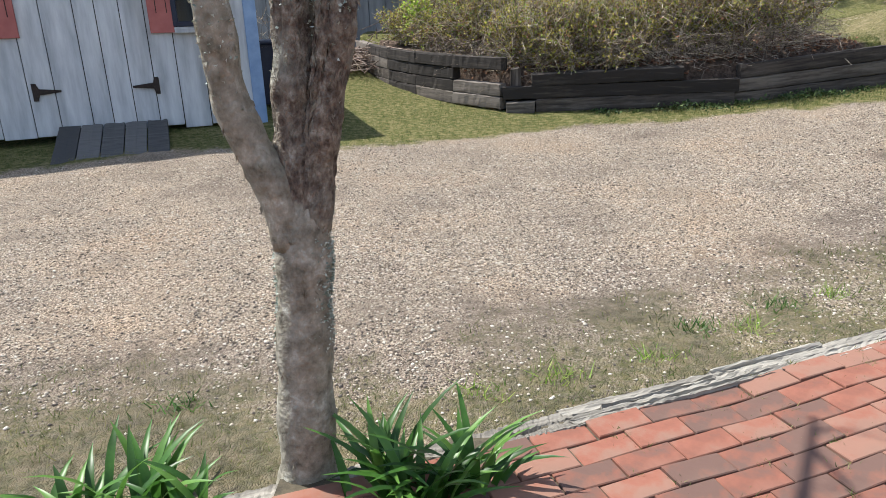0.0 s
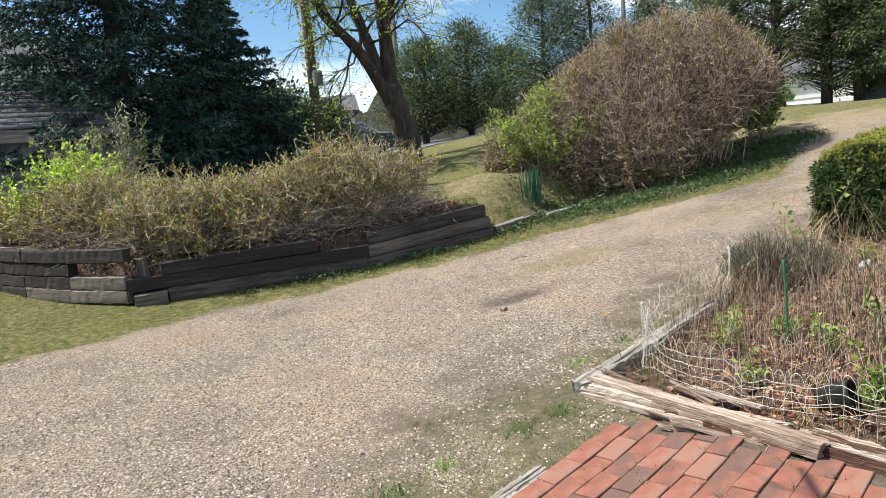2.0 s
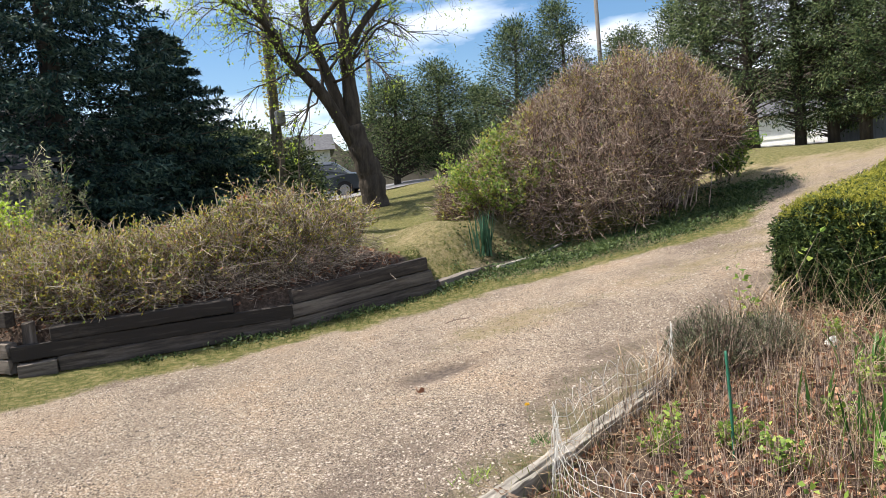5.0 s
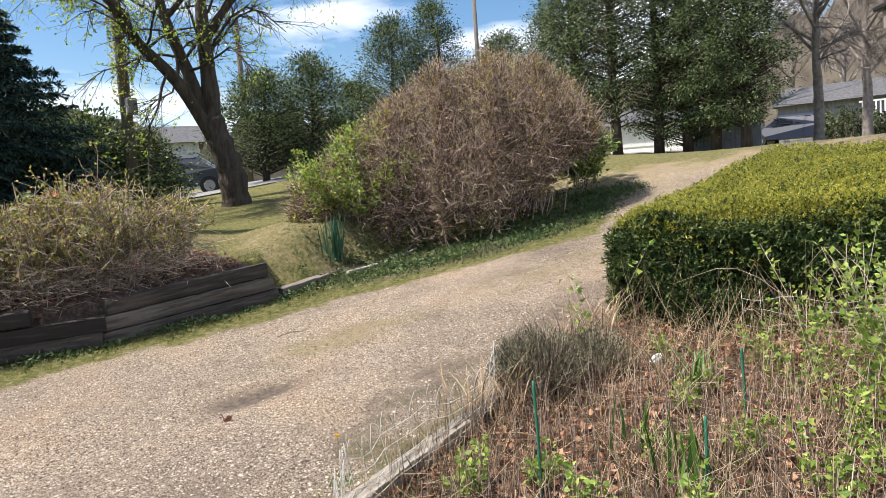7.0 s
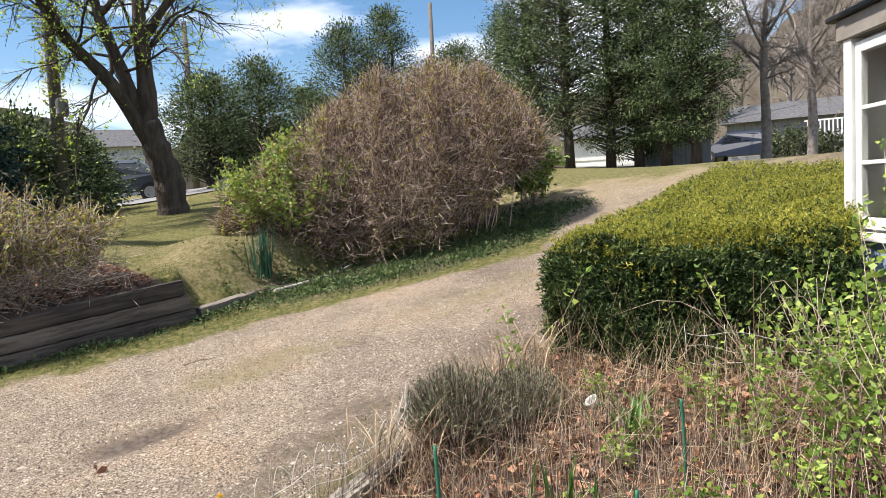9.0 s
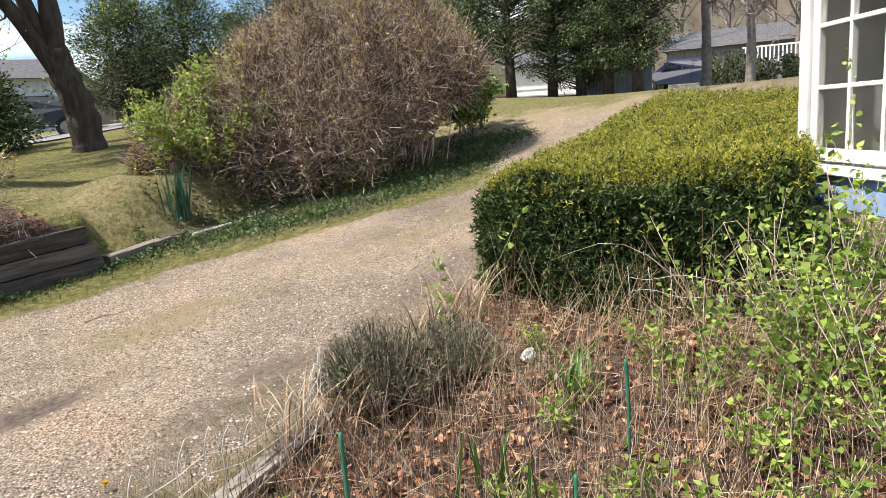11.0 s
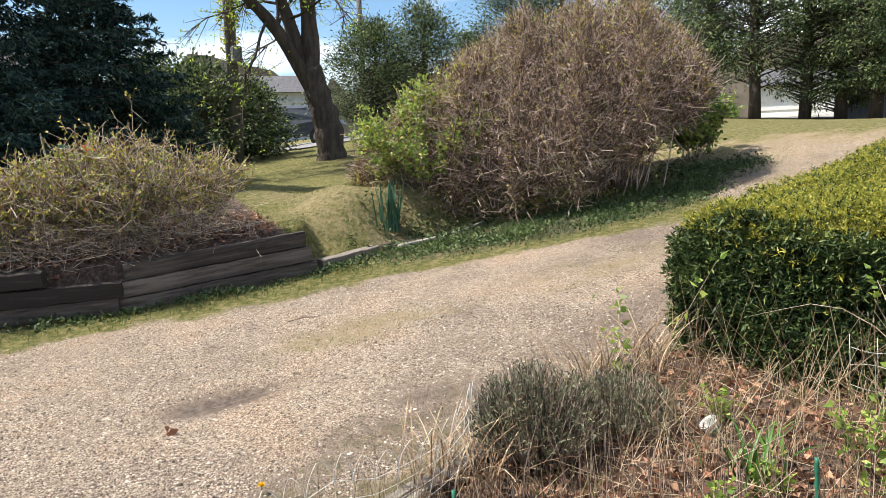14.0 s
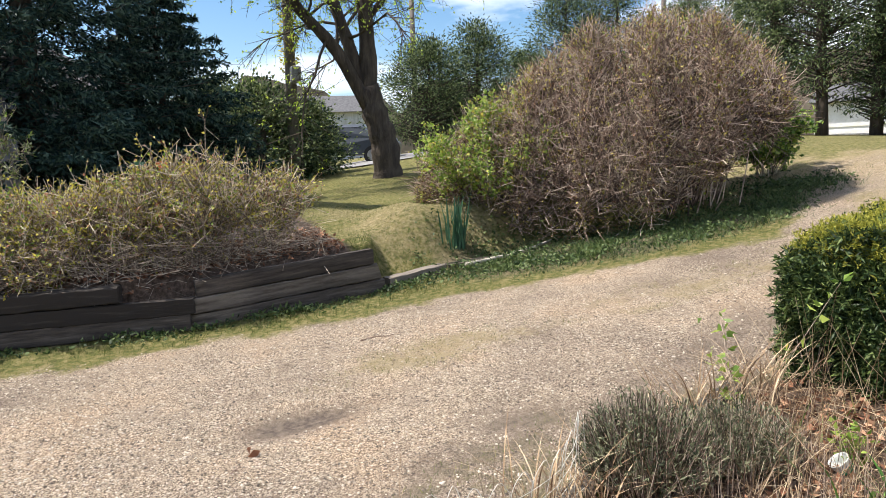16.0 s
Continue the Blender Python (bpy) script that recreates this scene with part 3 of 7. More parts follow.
def turf():
    r = np.random.default_rng(5)
    x, y = strewn(330000, -5, 11, 1.8, 12, r)
    g, s, d, _ = cover(x, y)
    near = np.hypot(x - 2, y - 0.5)
    ok = (s < 0.5) & (r.random(len(x)) < np.clip(g * (0.75 + 0.5 * wobble(x, y, 2.2, 6)), 0, 1) * np.where(d > 0.5, 0.45, 1)) & (r.random(len(x)) < np.clip(1.5 - near / 12, 0.25, 1)) & (g > 0.15)
    lush = (line_distance(x, y, WALL_LINE) < 0.5) & (x > 2.2)
    x, y, lush, g = x[ok], y[ok], lush[ok], g[ok]
    h = r.uniform(0.012, 0.04, len(x)) * np.where(lush, 2.0, 1)
    tagged(put("grass", *blades(x, y, h, r.uniform(0.003, 0.006, len(x)), r), M_GRASS), "short thin spring grass, partly dry", "grass", kind="stuff")
    # a rank green strip beneath the brown thicket
    x, y = strewn(60000, 5.6, 10.6, 6.3, 9.2, r)
    ok = (line_distance(x, y, np.array([(6.0, 7.85), (7.3, 7.3), (8.6, 7.1), (9.9, 7.6)])) < 0.26 + 0.45 * r.random(len(x)) ** 2) & (r.random(len(x)) < 0.6 + 0.6 * wobble(x, y, 4.0, 3))
    x, y = x[ok], y[ok]
    tagged(put("rank_grass", *blades(x, y, r.uniform(0.03, 0.13, len(x)) * (0.7 + 0.5 * wobble(x, y, 3.0, 1)), r.uniform(0.005, 0.010, len(x)), r, 0.8), M_RANK), "rank dark green grass and weeds under a thicket", "grass", kind="stuff")
    # broad-leaved weeds there and along the foot of the timber wall, doubling as its shadow
    x, y = strewn(90000, 0.8, 10.6, 6.3, 9.4, r)
    under = line_distance(x, y, np.array([(5.9, 7.95), (7.3, 7.55), (8.6, 7.35), (9.9, 7.8)])) < 0.30 + 0.5 * r.random(len(x))
    foot = (line_distance(x, y, WALL_LINE) < 0.10 + 0.26 * r.random(len(x)) ** 1.5) & (x > 1.6) & ~inside(x, y, np.concatenate([WALL_LINE, BACK]))
    ok = (under | foot) & (r.random(len(x)) < 0.5 + 0.75 * wobble(x, y, 3.1, 7))
    x, y = x[ok], y[ok]
    n = len(x)
    P = np.stack([x, y, land(x, y) + r.uniform(0.0, 0.10, n) * (0.55 + 0.5 * wobble(x, y, 2.6, 4))], -1)
    tagged(put("ground_weeds", *leaves(P, r.normal(size=(n, 3)) * [1, 1, 0.5] + [0, 0, 0.3], r.uniform(0.025, 0.06, n), r.uniform(0.014, 0.032, n), r, 0.2), M_RANK), "dark broad-leaved weeds at the foot of wall and thicket, doubling as shade", "weeds", kind="stuff")


# ---- planks, sleepers ----
def plank(L, W, H, seed, rough=0.006, n=22, crack=True):
    """A worn timber along x, resting on z 0, with a rounded and rutted skin."""
    r = np.random.default_rng(seed)
    ring = np.array([(-.5, .06), (-.5, .94), (-.44, 1), (-.2, 1), (0.0, 1), (0.06, 1), (.25, 1), (.44, 1), (.5, .94), (.5, .06), (.44, 0), (-.44, 0)])
    xs = np.linspace(-L / 2, L / 2, n)
    V = np.zeros((n, len(ring), 3))
    V[..., 0] = xs[:, None]
    V[..., 1] = ring[:, 0] * W
    V[..., 2] = ring[:, 1] * H
    grain = r.normal(size=len(ring)) * rough * 0.7
    V[..., 2] += grain * (ring[:, 1] > 0.5)
    V[..., 1:] += r.normal(size=(n, len(ring), 2)) * rough * 0.45
    V[..., 1] += (np.sin(xs * 2.1 + seed) * rough)[:, None]
    if crack:
        deep = np.clip(np.sin(np.linspace(0, 3.3, n) * (1 + seed % 3) + seed), 0, 1) * H * 0.16
        V[:, 4, 2] -= deep
    V[0, :, 0] += r.normal(size=len(ring)) * 0.008
    V[-1, :, 0] += r.normal(size=len(ring)) * 0.008
    m = len(ring)
    F = [[a * m + k, a * m + (k + 1) % m, (a + 1) * m + (k + 1) % m, (a + 1) * m + k] for a in range(n - 1) for k in range(m)]
    F += [list(range(m)), [(n - 1) * m + k for k in reversed(range(m))]]
    return V.reshape(-1, 3), F


def laid(name, a, b, z0, z1, W, H, seed, mat, parent, label="", **kw):
    """A plank from a to b, its underside at z0 and z1."""
    a, b = np.array(a, float), np.array(b, float)
    L = math.hypot(b[0] - a[0], b[1] - a[1], z1 - z0)
    m = Matrix.Translation((*(a + b) / 2, (z0 + z1) / 2)) @ Euler((0, -math.asin((z1 - z0) / L), math.atan2(*(b - a)[::-1]))).to_matrix().to_4x4()
    return put(name, *plank(L, W, H, seed, **kw), mat, parent, label, m=m)


def raised_bed():
    bed = thing("raised_bed", (0, 0, 0), "low retaining wall of weathered timber sleepers, tone darkened for shade, holding a planted bed", "retaining wall")
    seed = 1
    # the curved end, four courses of short planks
    curve = spline(WALL_LINE[:4], 6)
    for c in range(4):
        for k in range(5):
            if c == 2 and k == 4:
                continue
            a, b = curve[k], curve[k + 1]
            za, zb = landz(*a) * 0.35 + 0.185, landz(*b) * 0.35 + 0.185
            za, zb = za + c * 0.142, zb + c * 0.142
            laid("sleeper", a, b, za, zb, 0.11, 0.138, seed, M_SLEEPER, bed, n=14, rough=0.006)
            seed += 1
    # the straight front
    for c, (x0, x1) in enumerate([(1.0, 3.1), (0.62, 3.12), (0.95, 2.55)]):
        p = lambda x: (x, float(np.interp(x, [0.62, 3.1], [7.98, 7.66])))
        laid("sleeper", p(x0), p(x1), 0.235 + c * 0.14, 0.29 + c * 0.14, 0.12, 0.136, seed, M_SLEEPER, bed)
        seed += 1
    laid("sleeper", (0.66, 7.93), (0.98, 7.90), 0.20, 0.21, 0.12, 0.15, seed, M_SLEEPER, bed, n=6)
    for c in range(3):
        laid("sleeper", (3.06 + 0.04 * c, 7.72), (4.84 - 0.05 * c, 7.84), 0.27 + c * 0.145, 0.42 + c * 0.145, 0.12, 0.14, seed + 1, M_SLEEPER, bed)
        seed += 1
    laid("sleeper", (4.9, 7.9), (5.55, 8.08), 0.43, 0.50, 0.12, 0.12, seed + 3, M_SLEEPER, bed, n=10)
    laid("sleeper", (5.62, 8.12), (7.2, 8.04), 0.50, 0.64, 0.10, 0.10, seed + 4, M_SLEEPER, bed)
    for x, y in ((0.66, 8.02),):
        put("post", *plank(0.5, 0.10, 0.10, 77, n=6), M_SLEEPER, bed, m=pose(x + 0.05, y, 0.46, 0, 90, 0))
    log = thing("dead_branch", (5.9, 7.95, landz(5.9, 7.95)), "bleached dead branch lying along the timber edging", "branch")
    put("stem", *tube(spline([(-0.15, -0.02, 0.03), (0.2, 0.05, 0.06), (0.55, 0.12, 0.10), (0.95, 0.16, 0.2)], 12), np.linspace(0.028, 0.012, 12), 7, 0.003), M_GREYWOOD, log, smooth=True)


# ---- plants ----
def bush(name, centre, radius, height, stems, levels, twig, leaf, nleaf, label, category="shrub", seed=0, spread=1.0, size=(0.02, 0.012), thin=1.0, dome=1.0, base=0.35, group="", reach=0.16, lift=0.5, skew=(0, 0)):
    """A twiggy shrub: stems from the ground, side twigs, and leaves or buds on them. centre is (x, y)."""
    r = np.random.default_rng(seed + 100)
    z = landz(*centre)
    root = thing(name, (*centre, z), label, category, group)
    a, q = r.uniform(0, 6.283, stems), np.sqrt(r.random(stems))
    foot = np.stack([np.cos(a) * q * radius[0] * base, np.sin(a) * q * radius[1] * base, np.full(stems, -0.03)], -1)
    foot[:, 2] += land(foot[:, 0] + centre[0], foot[:, 1] + centre[1]) - z
    top = np.stack([np.cos(a) * q * radius[0] * spread, np.sin(a) * q * radius[1] * spread, height * (1 - dome * q**2 * 0.85) * r.uniform(0.8, 1.05, stems)], -1)
    top[:, :2] += np.array(skew) * top[:, 2:]
    top[:, 2] += land(top[:, 0] + centre[0], top[:, 1] + centre[1]) * 0.6 - z * 0.6
    k = 4
    pts = [foot]
    for s in range(1, k + 1):
        f = s / k
        p = foot * (1 - f) + top * f
        p[:, :2] = foot[:, :2] + (top - foot)[:, :2] * f**1.35
        p += r.normal(size=p.shape) * 0.035 * height * thin
        pts.append(p)
    pieces = []
    rr = 0.006 * height**0.5 * thin
    for s in range(k):
        pieces.append(sticks(pts[s], pts[s + 1], rr * (0.85 - s * 0.15), rr * (0.7 - s * 0.15)))
    ends, dirs = [], []
    A = np.concatenate(pts[2:])
    D = np.concatenate([pts[s] - pts[s - 1] for s in range(2, k + 1)])
    for lev, count in enumerate(levels):
        pick = r.integers(0, len(A), count)
        f = r.random((count, 1))
        start = A[pick] - D[pick] * f * 0.8
        way = unit(unit(D[pick]) * 0.75 + r.normal(size=(count, 3)) * 0.75 + [0, 0, lift * 0.5])
        length = reach * height**0.5 * r.uniform(0.5, 1.4, (count, 1)) * (0.75**lev)
        stop = start + way * length
        pieces.append(sticks(start, stop, rr * (0.48 - 0.09 * lev), rr * 0.24))
        A = np.concatenate([A[: len(A) // 3], stop])
        D = np.concatenate([D[: len(D) // 3], way * length])
        ends.append(stop)
        dirs.append(way * length)
    tagged(put("stem_growth", *join(pieces), twig, root), kind="stuff")
    E_, W_ = np.concatenate(ends), np.concatenate(dirs)
    for mat, count, lo in zip(leaf, nleaf, ("leaves", "new_leaves", "buds")):
        pick = r.integers(0, len(E_), count)
        P = E_[pick] - W_[pick] * r.random((count, 1)) * 0.9
        tagged(put(lo, *leaves(P, unit(W_[pick]) + r.normal(size=(count, 3)) * 0.8, r.uniform(0.6, 1.3, count) * size[0], r.uniform(0.6, 1.3, count) * size[1], r), mat, root), kind="stuff")
    return root


def stalks(n, x, y, height, r, lean=0.25, radius=0.0018, bend=0.3):
    """Slim upright stems in two lengths each."""
    P = np.stack([x, y, land(x, y) - 0.01], -1)
    way = r.normal(size=(n, 3)) * lean
    way[:, 2] = 1
    mid = P + way * (height * 0.5)[:, None]
    way2 = way + r.normal(size=(n, 3)) * bend
    top = mid + way2 * (height * 0.5)[:, None]
    return join([sticks(P, mid, radius, radius * 0.8), sticks(mid, top, radius * 0.8, radius * 0.4)]), mid, top, way2


def strap_clump(name, at, n, length, width, spread, mat, label, category, seed, segs=6, droop=1.0, upright=0.5, group=""):
    """A clump of arching strap leaves."""
    r = np.random.default_rng(seed)
    root = thing(name, (*at, landz(*at)), label, category, group)
    V, F = [], []
    for k in range(n):
        a, L = r.uniform(0, 6.283), length * r.uniform(0.6, 1.15)
        d = np.array([math.cos(a), math.sin(a)])
        side = np.array([-d[1], d[0], 0])
        p = np.array([r.normal() * spread, r.normal() * spread, -0.01])
        up = r.uniform(upright, upright + 0.5)
        rows = []
        for s in range(segs + 1):
            f = s / segs
            out = L * f * (0.25 + 0.55 * f * droop) * (1.25 - up * 0.6)
            z = L * (f * (0.75 + up * 0.3) - 0.62 * droop * f * f * (1.2 - up * 0.8))
            wv = width * (1 - f**3) * (0.7 + 0.5 * math.sin(f * 2.5)) * r.uniform(0.9, 1.1) / 2
            c = p + np.array([d[0] * out, d[1] * out, z])
            rows.append((c - side * wv + [0, 0, wv * 0.4], c, c + side * wv + [0, 0, wv * 0.4]))
        b = len(V)
        V += [q for row in rows for q in row]
        F += [(b + s * 3 + e, b + s * 3 + e + 1, b + s * 3 + e + 4, b + s * 3 + e + 3) for s in range(segs) for e in (0, 1)]
    put("leaves", np.array(V), np.array(F), mat, root, smooth=True)
    return root


def limb_tree(root, base, trunk, limbs, mat, leafmat, seed, twigs=4, leafn=0, leaf=(0.05, 0.03), twigmat=None, droop=0.15, spread=1.0, sub=9, fine=14, reach=1.0, name="limb", thick=1.0, clear=0.45):
    """Limbs given as lines with radii; boughs and twigs grow from them, and young leaves on those."""
    r = np.random.default_rng(seed)
    tw, tips, ways = [], [], []
    for n, (line, r0, r1) in enumerate(limbs):
        P = spline(line, 18)
        R = np.linspace(r0, r1, 18) * (1 + 0.06 * np.sin(np.arange(18) * 1.7 + n))
        put(trunk if n == 0 else name, *tube(P, R, 12, r0 * 0.045, seed + n), mat, root, smooth=True)
        length = np.linalg.norm(np.diff(P, axis=0), axis=1).sum()
        for b in range(0 if n == 0 and clear > 0.9 else sub):
            f = r.uniform(clear if n == 0 else 0.25, 1.0)
            k = min(16, int(f * 17))
            start = P[k]
            d = unit(P[k + 1] - P[k])
            way = unit(d * 0.6 + r.normal(size=3) * 0.7 * spread + [0, 0, 0.25])
            L = reach * length * r.uniform(0.25, 0.5) * (1.2 - f * 0.5)
            Q = [start]
            for s in range(5):
                way = unit(way + r.normal(size=3) * 0.22 + [0, 0, -droop * (s - 1) * 0.4])
                Q.append(Q[-1] + way * L / 5)
            Q = np.array(Q)
            ra = max(0.006, R[k] * 0.32) * np.linspace(1, 0.25, 6)
            tw.append(sticks(Q[:-1], Q[1:], ra[:-1], ra[1:]))
            m = fine
            pick = r.integers(1, 5, m)
            A = Q[pick] + (Q[pick + 1] - Q[pick]) * r.random((m, 1))
            W = unit(unit(Q[pick + 1] - Q[pick]) + r.normal(size=(m, 3)) * 0.75) * (L * r.uniform(0.12, 0.4, (m, 1)))
            W[:, 2] -= droop * np.linalg.norm(W, axis=1) * 0.4
            B = A + W
            tw.append(sticks(A, B, 0.3 * thick * ra[2], 0.12 * thick * ra[2]))
            pick2 = r.integers(0, m, m * twigs)
            A2 = A[pick2] + W[pick2] * r.uniform(0.2, 1, (m * twigs, 1))
            W2 = (unit(W[pick2]) + r.normal(size=(m * twigs, 3)) * 0.8) * (L * r.uniform(0.04, 0.14, (m * twigs, 1)))
            tw.append(sticks(A2, A2 + W2, 0.13 * thick * ra[2], 0.05 * thick * ra[2]))
            tips.append(A2 + W2)
            ways.append(W2)
    tagged(put("twig_growth", *join(tw), twigmat or mat, root), kind="stuff")
    if leafn:
        T, W = np.concatenate(tips), np.concatenate(ways)
        pick = r.integers(0, len(T), leafn)
        P = T[pick] - W[pick] * r.random((leafn, 1)) * 0.3 + r.normal(size=(leafn, 3)) * 0.02
        foliage = put("young_leaves", *leaves(P, W[pick] + r.normal(size=(leafn, 3)) * 0.2 - [0, 0, 0.1], r.uniform(0.6, 1.4, leafn) * leaf[0], r.uniform(0.6, 1.4, leafn) * leaf[1], r), leafmat, root)
        tagged(foliage, kind="stuff")


def crown_tree(name, at, height, radius, low, leafmat, nclump, nleaf, label, seed, leaf=(0.16, 0.07), trunk_r=0.14, conic=0.7, droop=0.0, group="", gaps=0.3, category="tree", barkmat=None, fluff=0.15, flat=0.6):
    """A tree with a tapered trunk, limbs, and a crown of many leaf sprays in uneven clumps."""
    r = np.random.default_rng(seed)
    z = landz(*at)
    root = thing(name, (*at, z), label, category, group)
    P = spline([(0, 0, -0.1), (r.normal() * 0.1, r.normal() * 0.1, height * 0.35), (r.normal() * 0.15, r.normal() * 0.15, height * 0.7), (0, 0, height * 0.97)], 14)
    put("trunk", *tube(P, np.linspace(trunk_r, 0.02, 14), 9, trunk_r * 0.04, seed), barkmat or M_BARK2, root, smooth=True)
    f = r.uniform(0, 1, nclump) ** 0.85
    a = r.uniform(0, 6.283, nclump)
    shape = radius * np.clip((1 - f) ** conic * (0.55 + 0.45 * np.clip(f * 6, 0, 1)), 0.05, 1) * (1 + 0.22 * np.sin(3 * a + seed) * np.sin(5 * f + seed))
    q = shape * r.uniform(0.45, 1.05, nclump)
    zc = low + f * (height - low)
    C = np.stack([np.cos(a) * q, np.sin(a) * q, zc - droop * q], -1)
    inner = np.stack([0 * a, 0 * a, np.clip(zc - q * 0.35, 0.1, height * 0.95)], -1)
    branches = put("limb_growth", *sticks(inner, C, np.clip(trunk_r * 0.2 * (1 - f), 0.008, 1), 0.006), barkmat or M_BARK2, root)
    tagged(branches, kind="stuff")
    keep = r.random(nclump) > gaps * 0.3
    C, q, shape = C[keep], q[keep], shape[keep]
    pick = r.integers(0, len(C), nleaf)
    size = radius * fluff * r.uniform(0.6, 1.3, len(C))
    off = r.normal(size=(nleaf, 3)) * size[pick][:, None] * [1, 1, flat]
    L = C[pick] + off
    out = unit(off + unit(C[pick] - [0, 0, height * 0.45]) * size[pick][:, None] * 0.7) + r.normal(size=(nleaf, 3)) * 0.35 - [0, 0, droop * 0.5]
    crown = put("crown", *leaves(L, out, r.uniform(0.6, 1.4, nleaf) * leaf[0], r.uniform(0.6, 1.4, nleaf) * leaf[1], r), leafmat, root)
    tagged(crown, kind="stuff")
    return root


def spruce(name, at, height, radius, low, boughs, label, seed, needle=(0.11, 0.030)):
    """A conifer of layered boughs: each a drooping spine with side twigs in one plane, set with needles."""
    r = np.random.default_rng(seed)
    z = landz(*at)
    root = thing(name, (*at, z), label, "tree")
    put("trunk", *tube(spline([(0, 0, -0.1), (0.05, 0, height * 0.4), (0, 0.04, height * 0.75), (0, 0, height)], 14), np.linspace(height * 0.024, 0.015, 14), 9, 0.006, seed), M_BARK2, root, smooth=True)
    wood, P, D = [], [], []
    for k in range(boughs):
        f = (k + r.random()) / boughs
        f = f**1.15
        a = k * 2.399 + r.normal() * 0.25
        L = radius * (1 - f) ** 0.72 * r.uniform(0.72, 1.12) * (0.75 + 0.25 * min(1, f * 8)) + 0.12
        d, side = np.array([math.cos(a), math.sin(a), 0]), np.array([-math.sin(a), math.cos(a), 0])
        t = np.linspace(0, 1, 7)[:, None]
        spine = [0, 0, low + f * (height - low)] + d * L * t + np.array([0, 0, 1.0]) * (-0.34 * L * t**1.2 + 0.22 * L * t**3)
        wood.append(sticks(spine[:-1], spine[1:], 0.004 + 0.010 * L / radius, 0.003))
        m = int(30 * L / radius) + 10
        g = r.uniform(0.12, 1.0, m)
        i = np.minimum((g * 6).astype(int), 5)
        A = spine[i] + (spine[i + 1] - spine[i]) * (g * 6 - i)[:, None]
        sg = np.where(r.random(m) < 0.5, -1.0, 1.0)[:, None]
        W = unit(d * 0.75 + side * sg * 0.9 + r.normal(size=(m, 3)) * 0.16 + [0, 0, -0.26]) * (L * 0.34 * (1.15 - g) + 0.09)[:, None] * r.uniform(0.7, 1.2, (m, 1))
        q = 15
        h = r.uniform(0.0, 1.0, (m, q, 1))
        P.append((A[:, None] + W[:, None] * h).reshape(-1, 3))
        D.append((unit(W)[:, None] * 0.8 + r.normal(size=(m, q, 3)) * 0.55 + [0, 0, -0.12]).reshape(-1, 3))
    tagged(put("boughs", *join(wood), M_BARK2, root), kind="stuff")
    P, D = np.concatenate(P), np.concatenate(D)
    n = len(P)
    tagged(put("needles", *leaves(P, D, needle[0] * r.uniform(0.6, 1.35, n), needle[1] * r.uniform(0.7, 1.4, n), r, 0.15), M_SPRUCE, root), kind="stuff")


# ---- buildings ----
def frame_m(x, y, z, degrees):
    return pose(x, y, z, 0, 0, degrees)


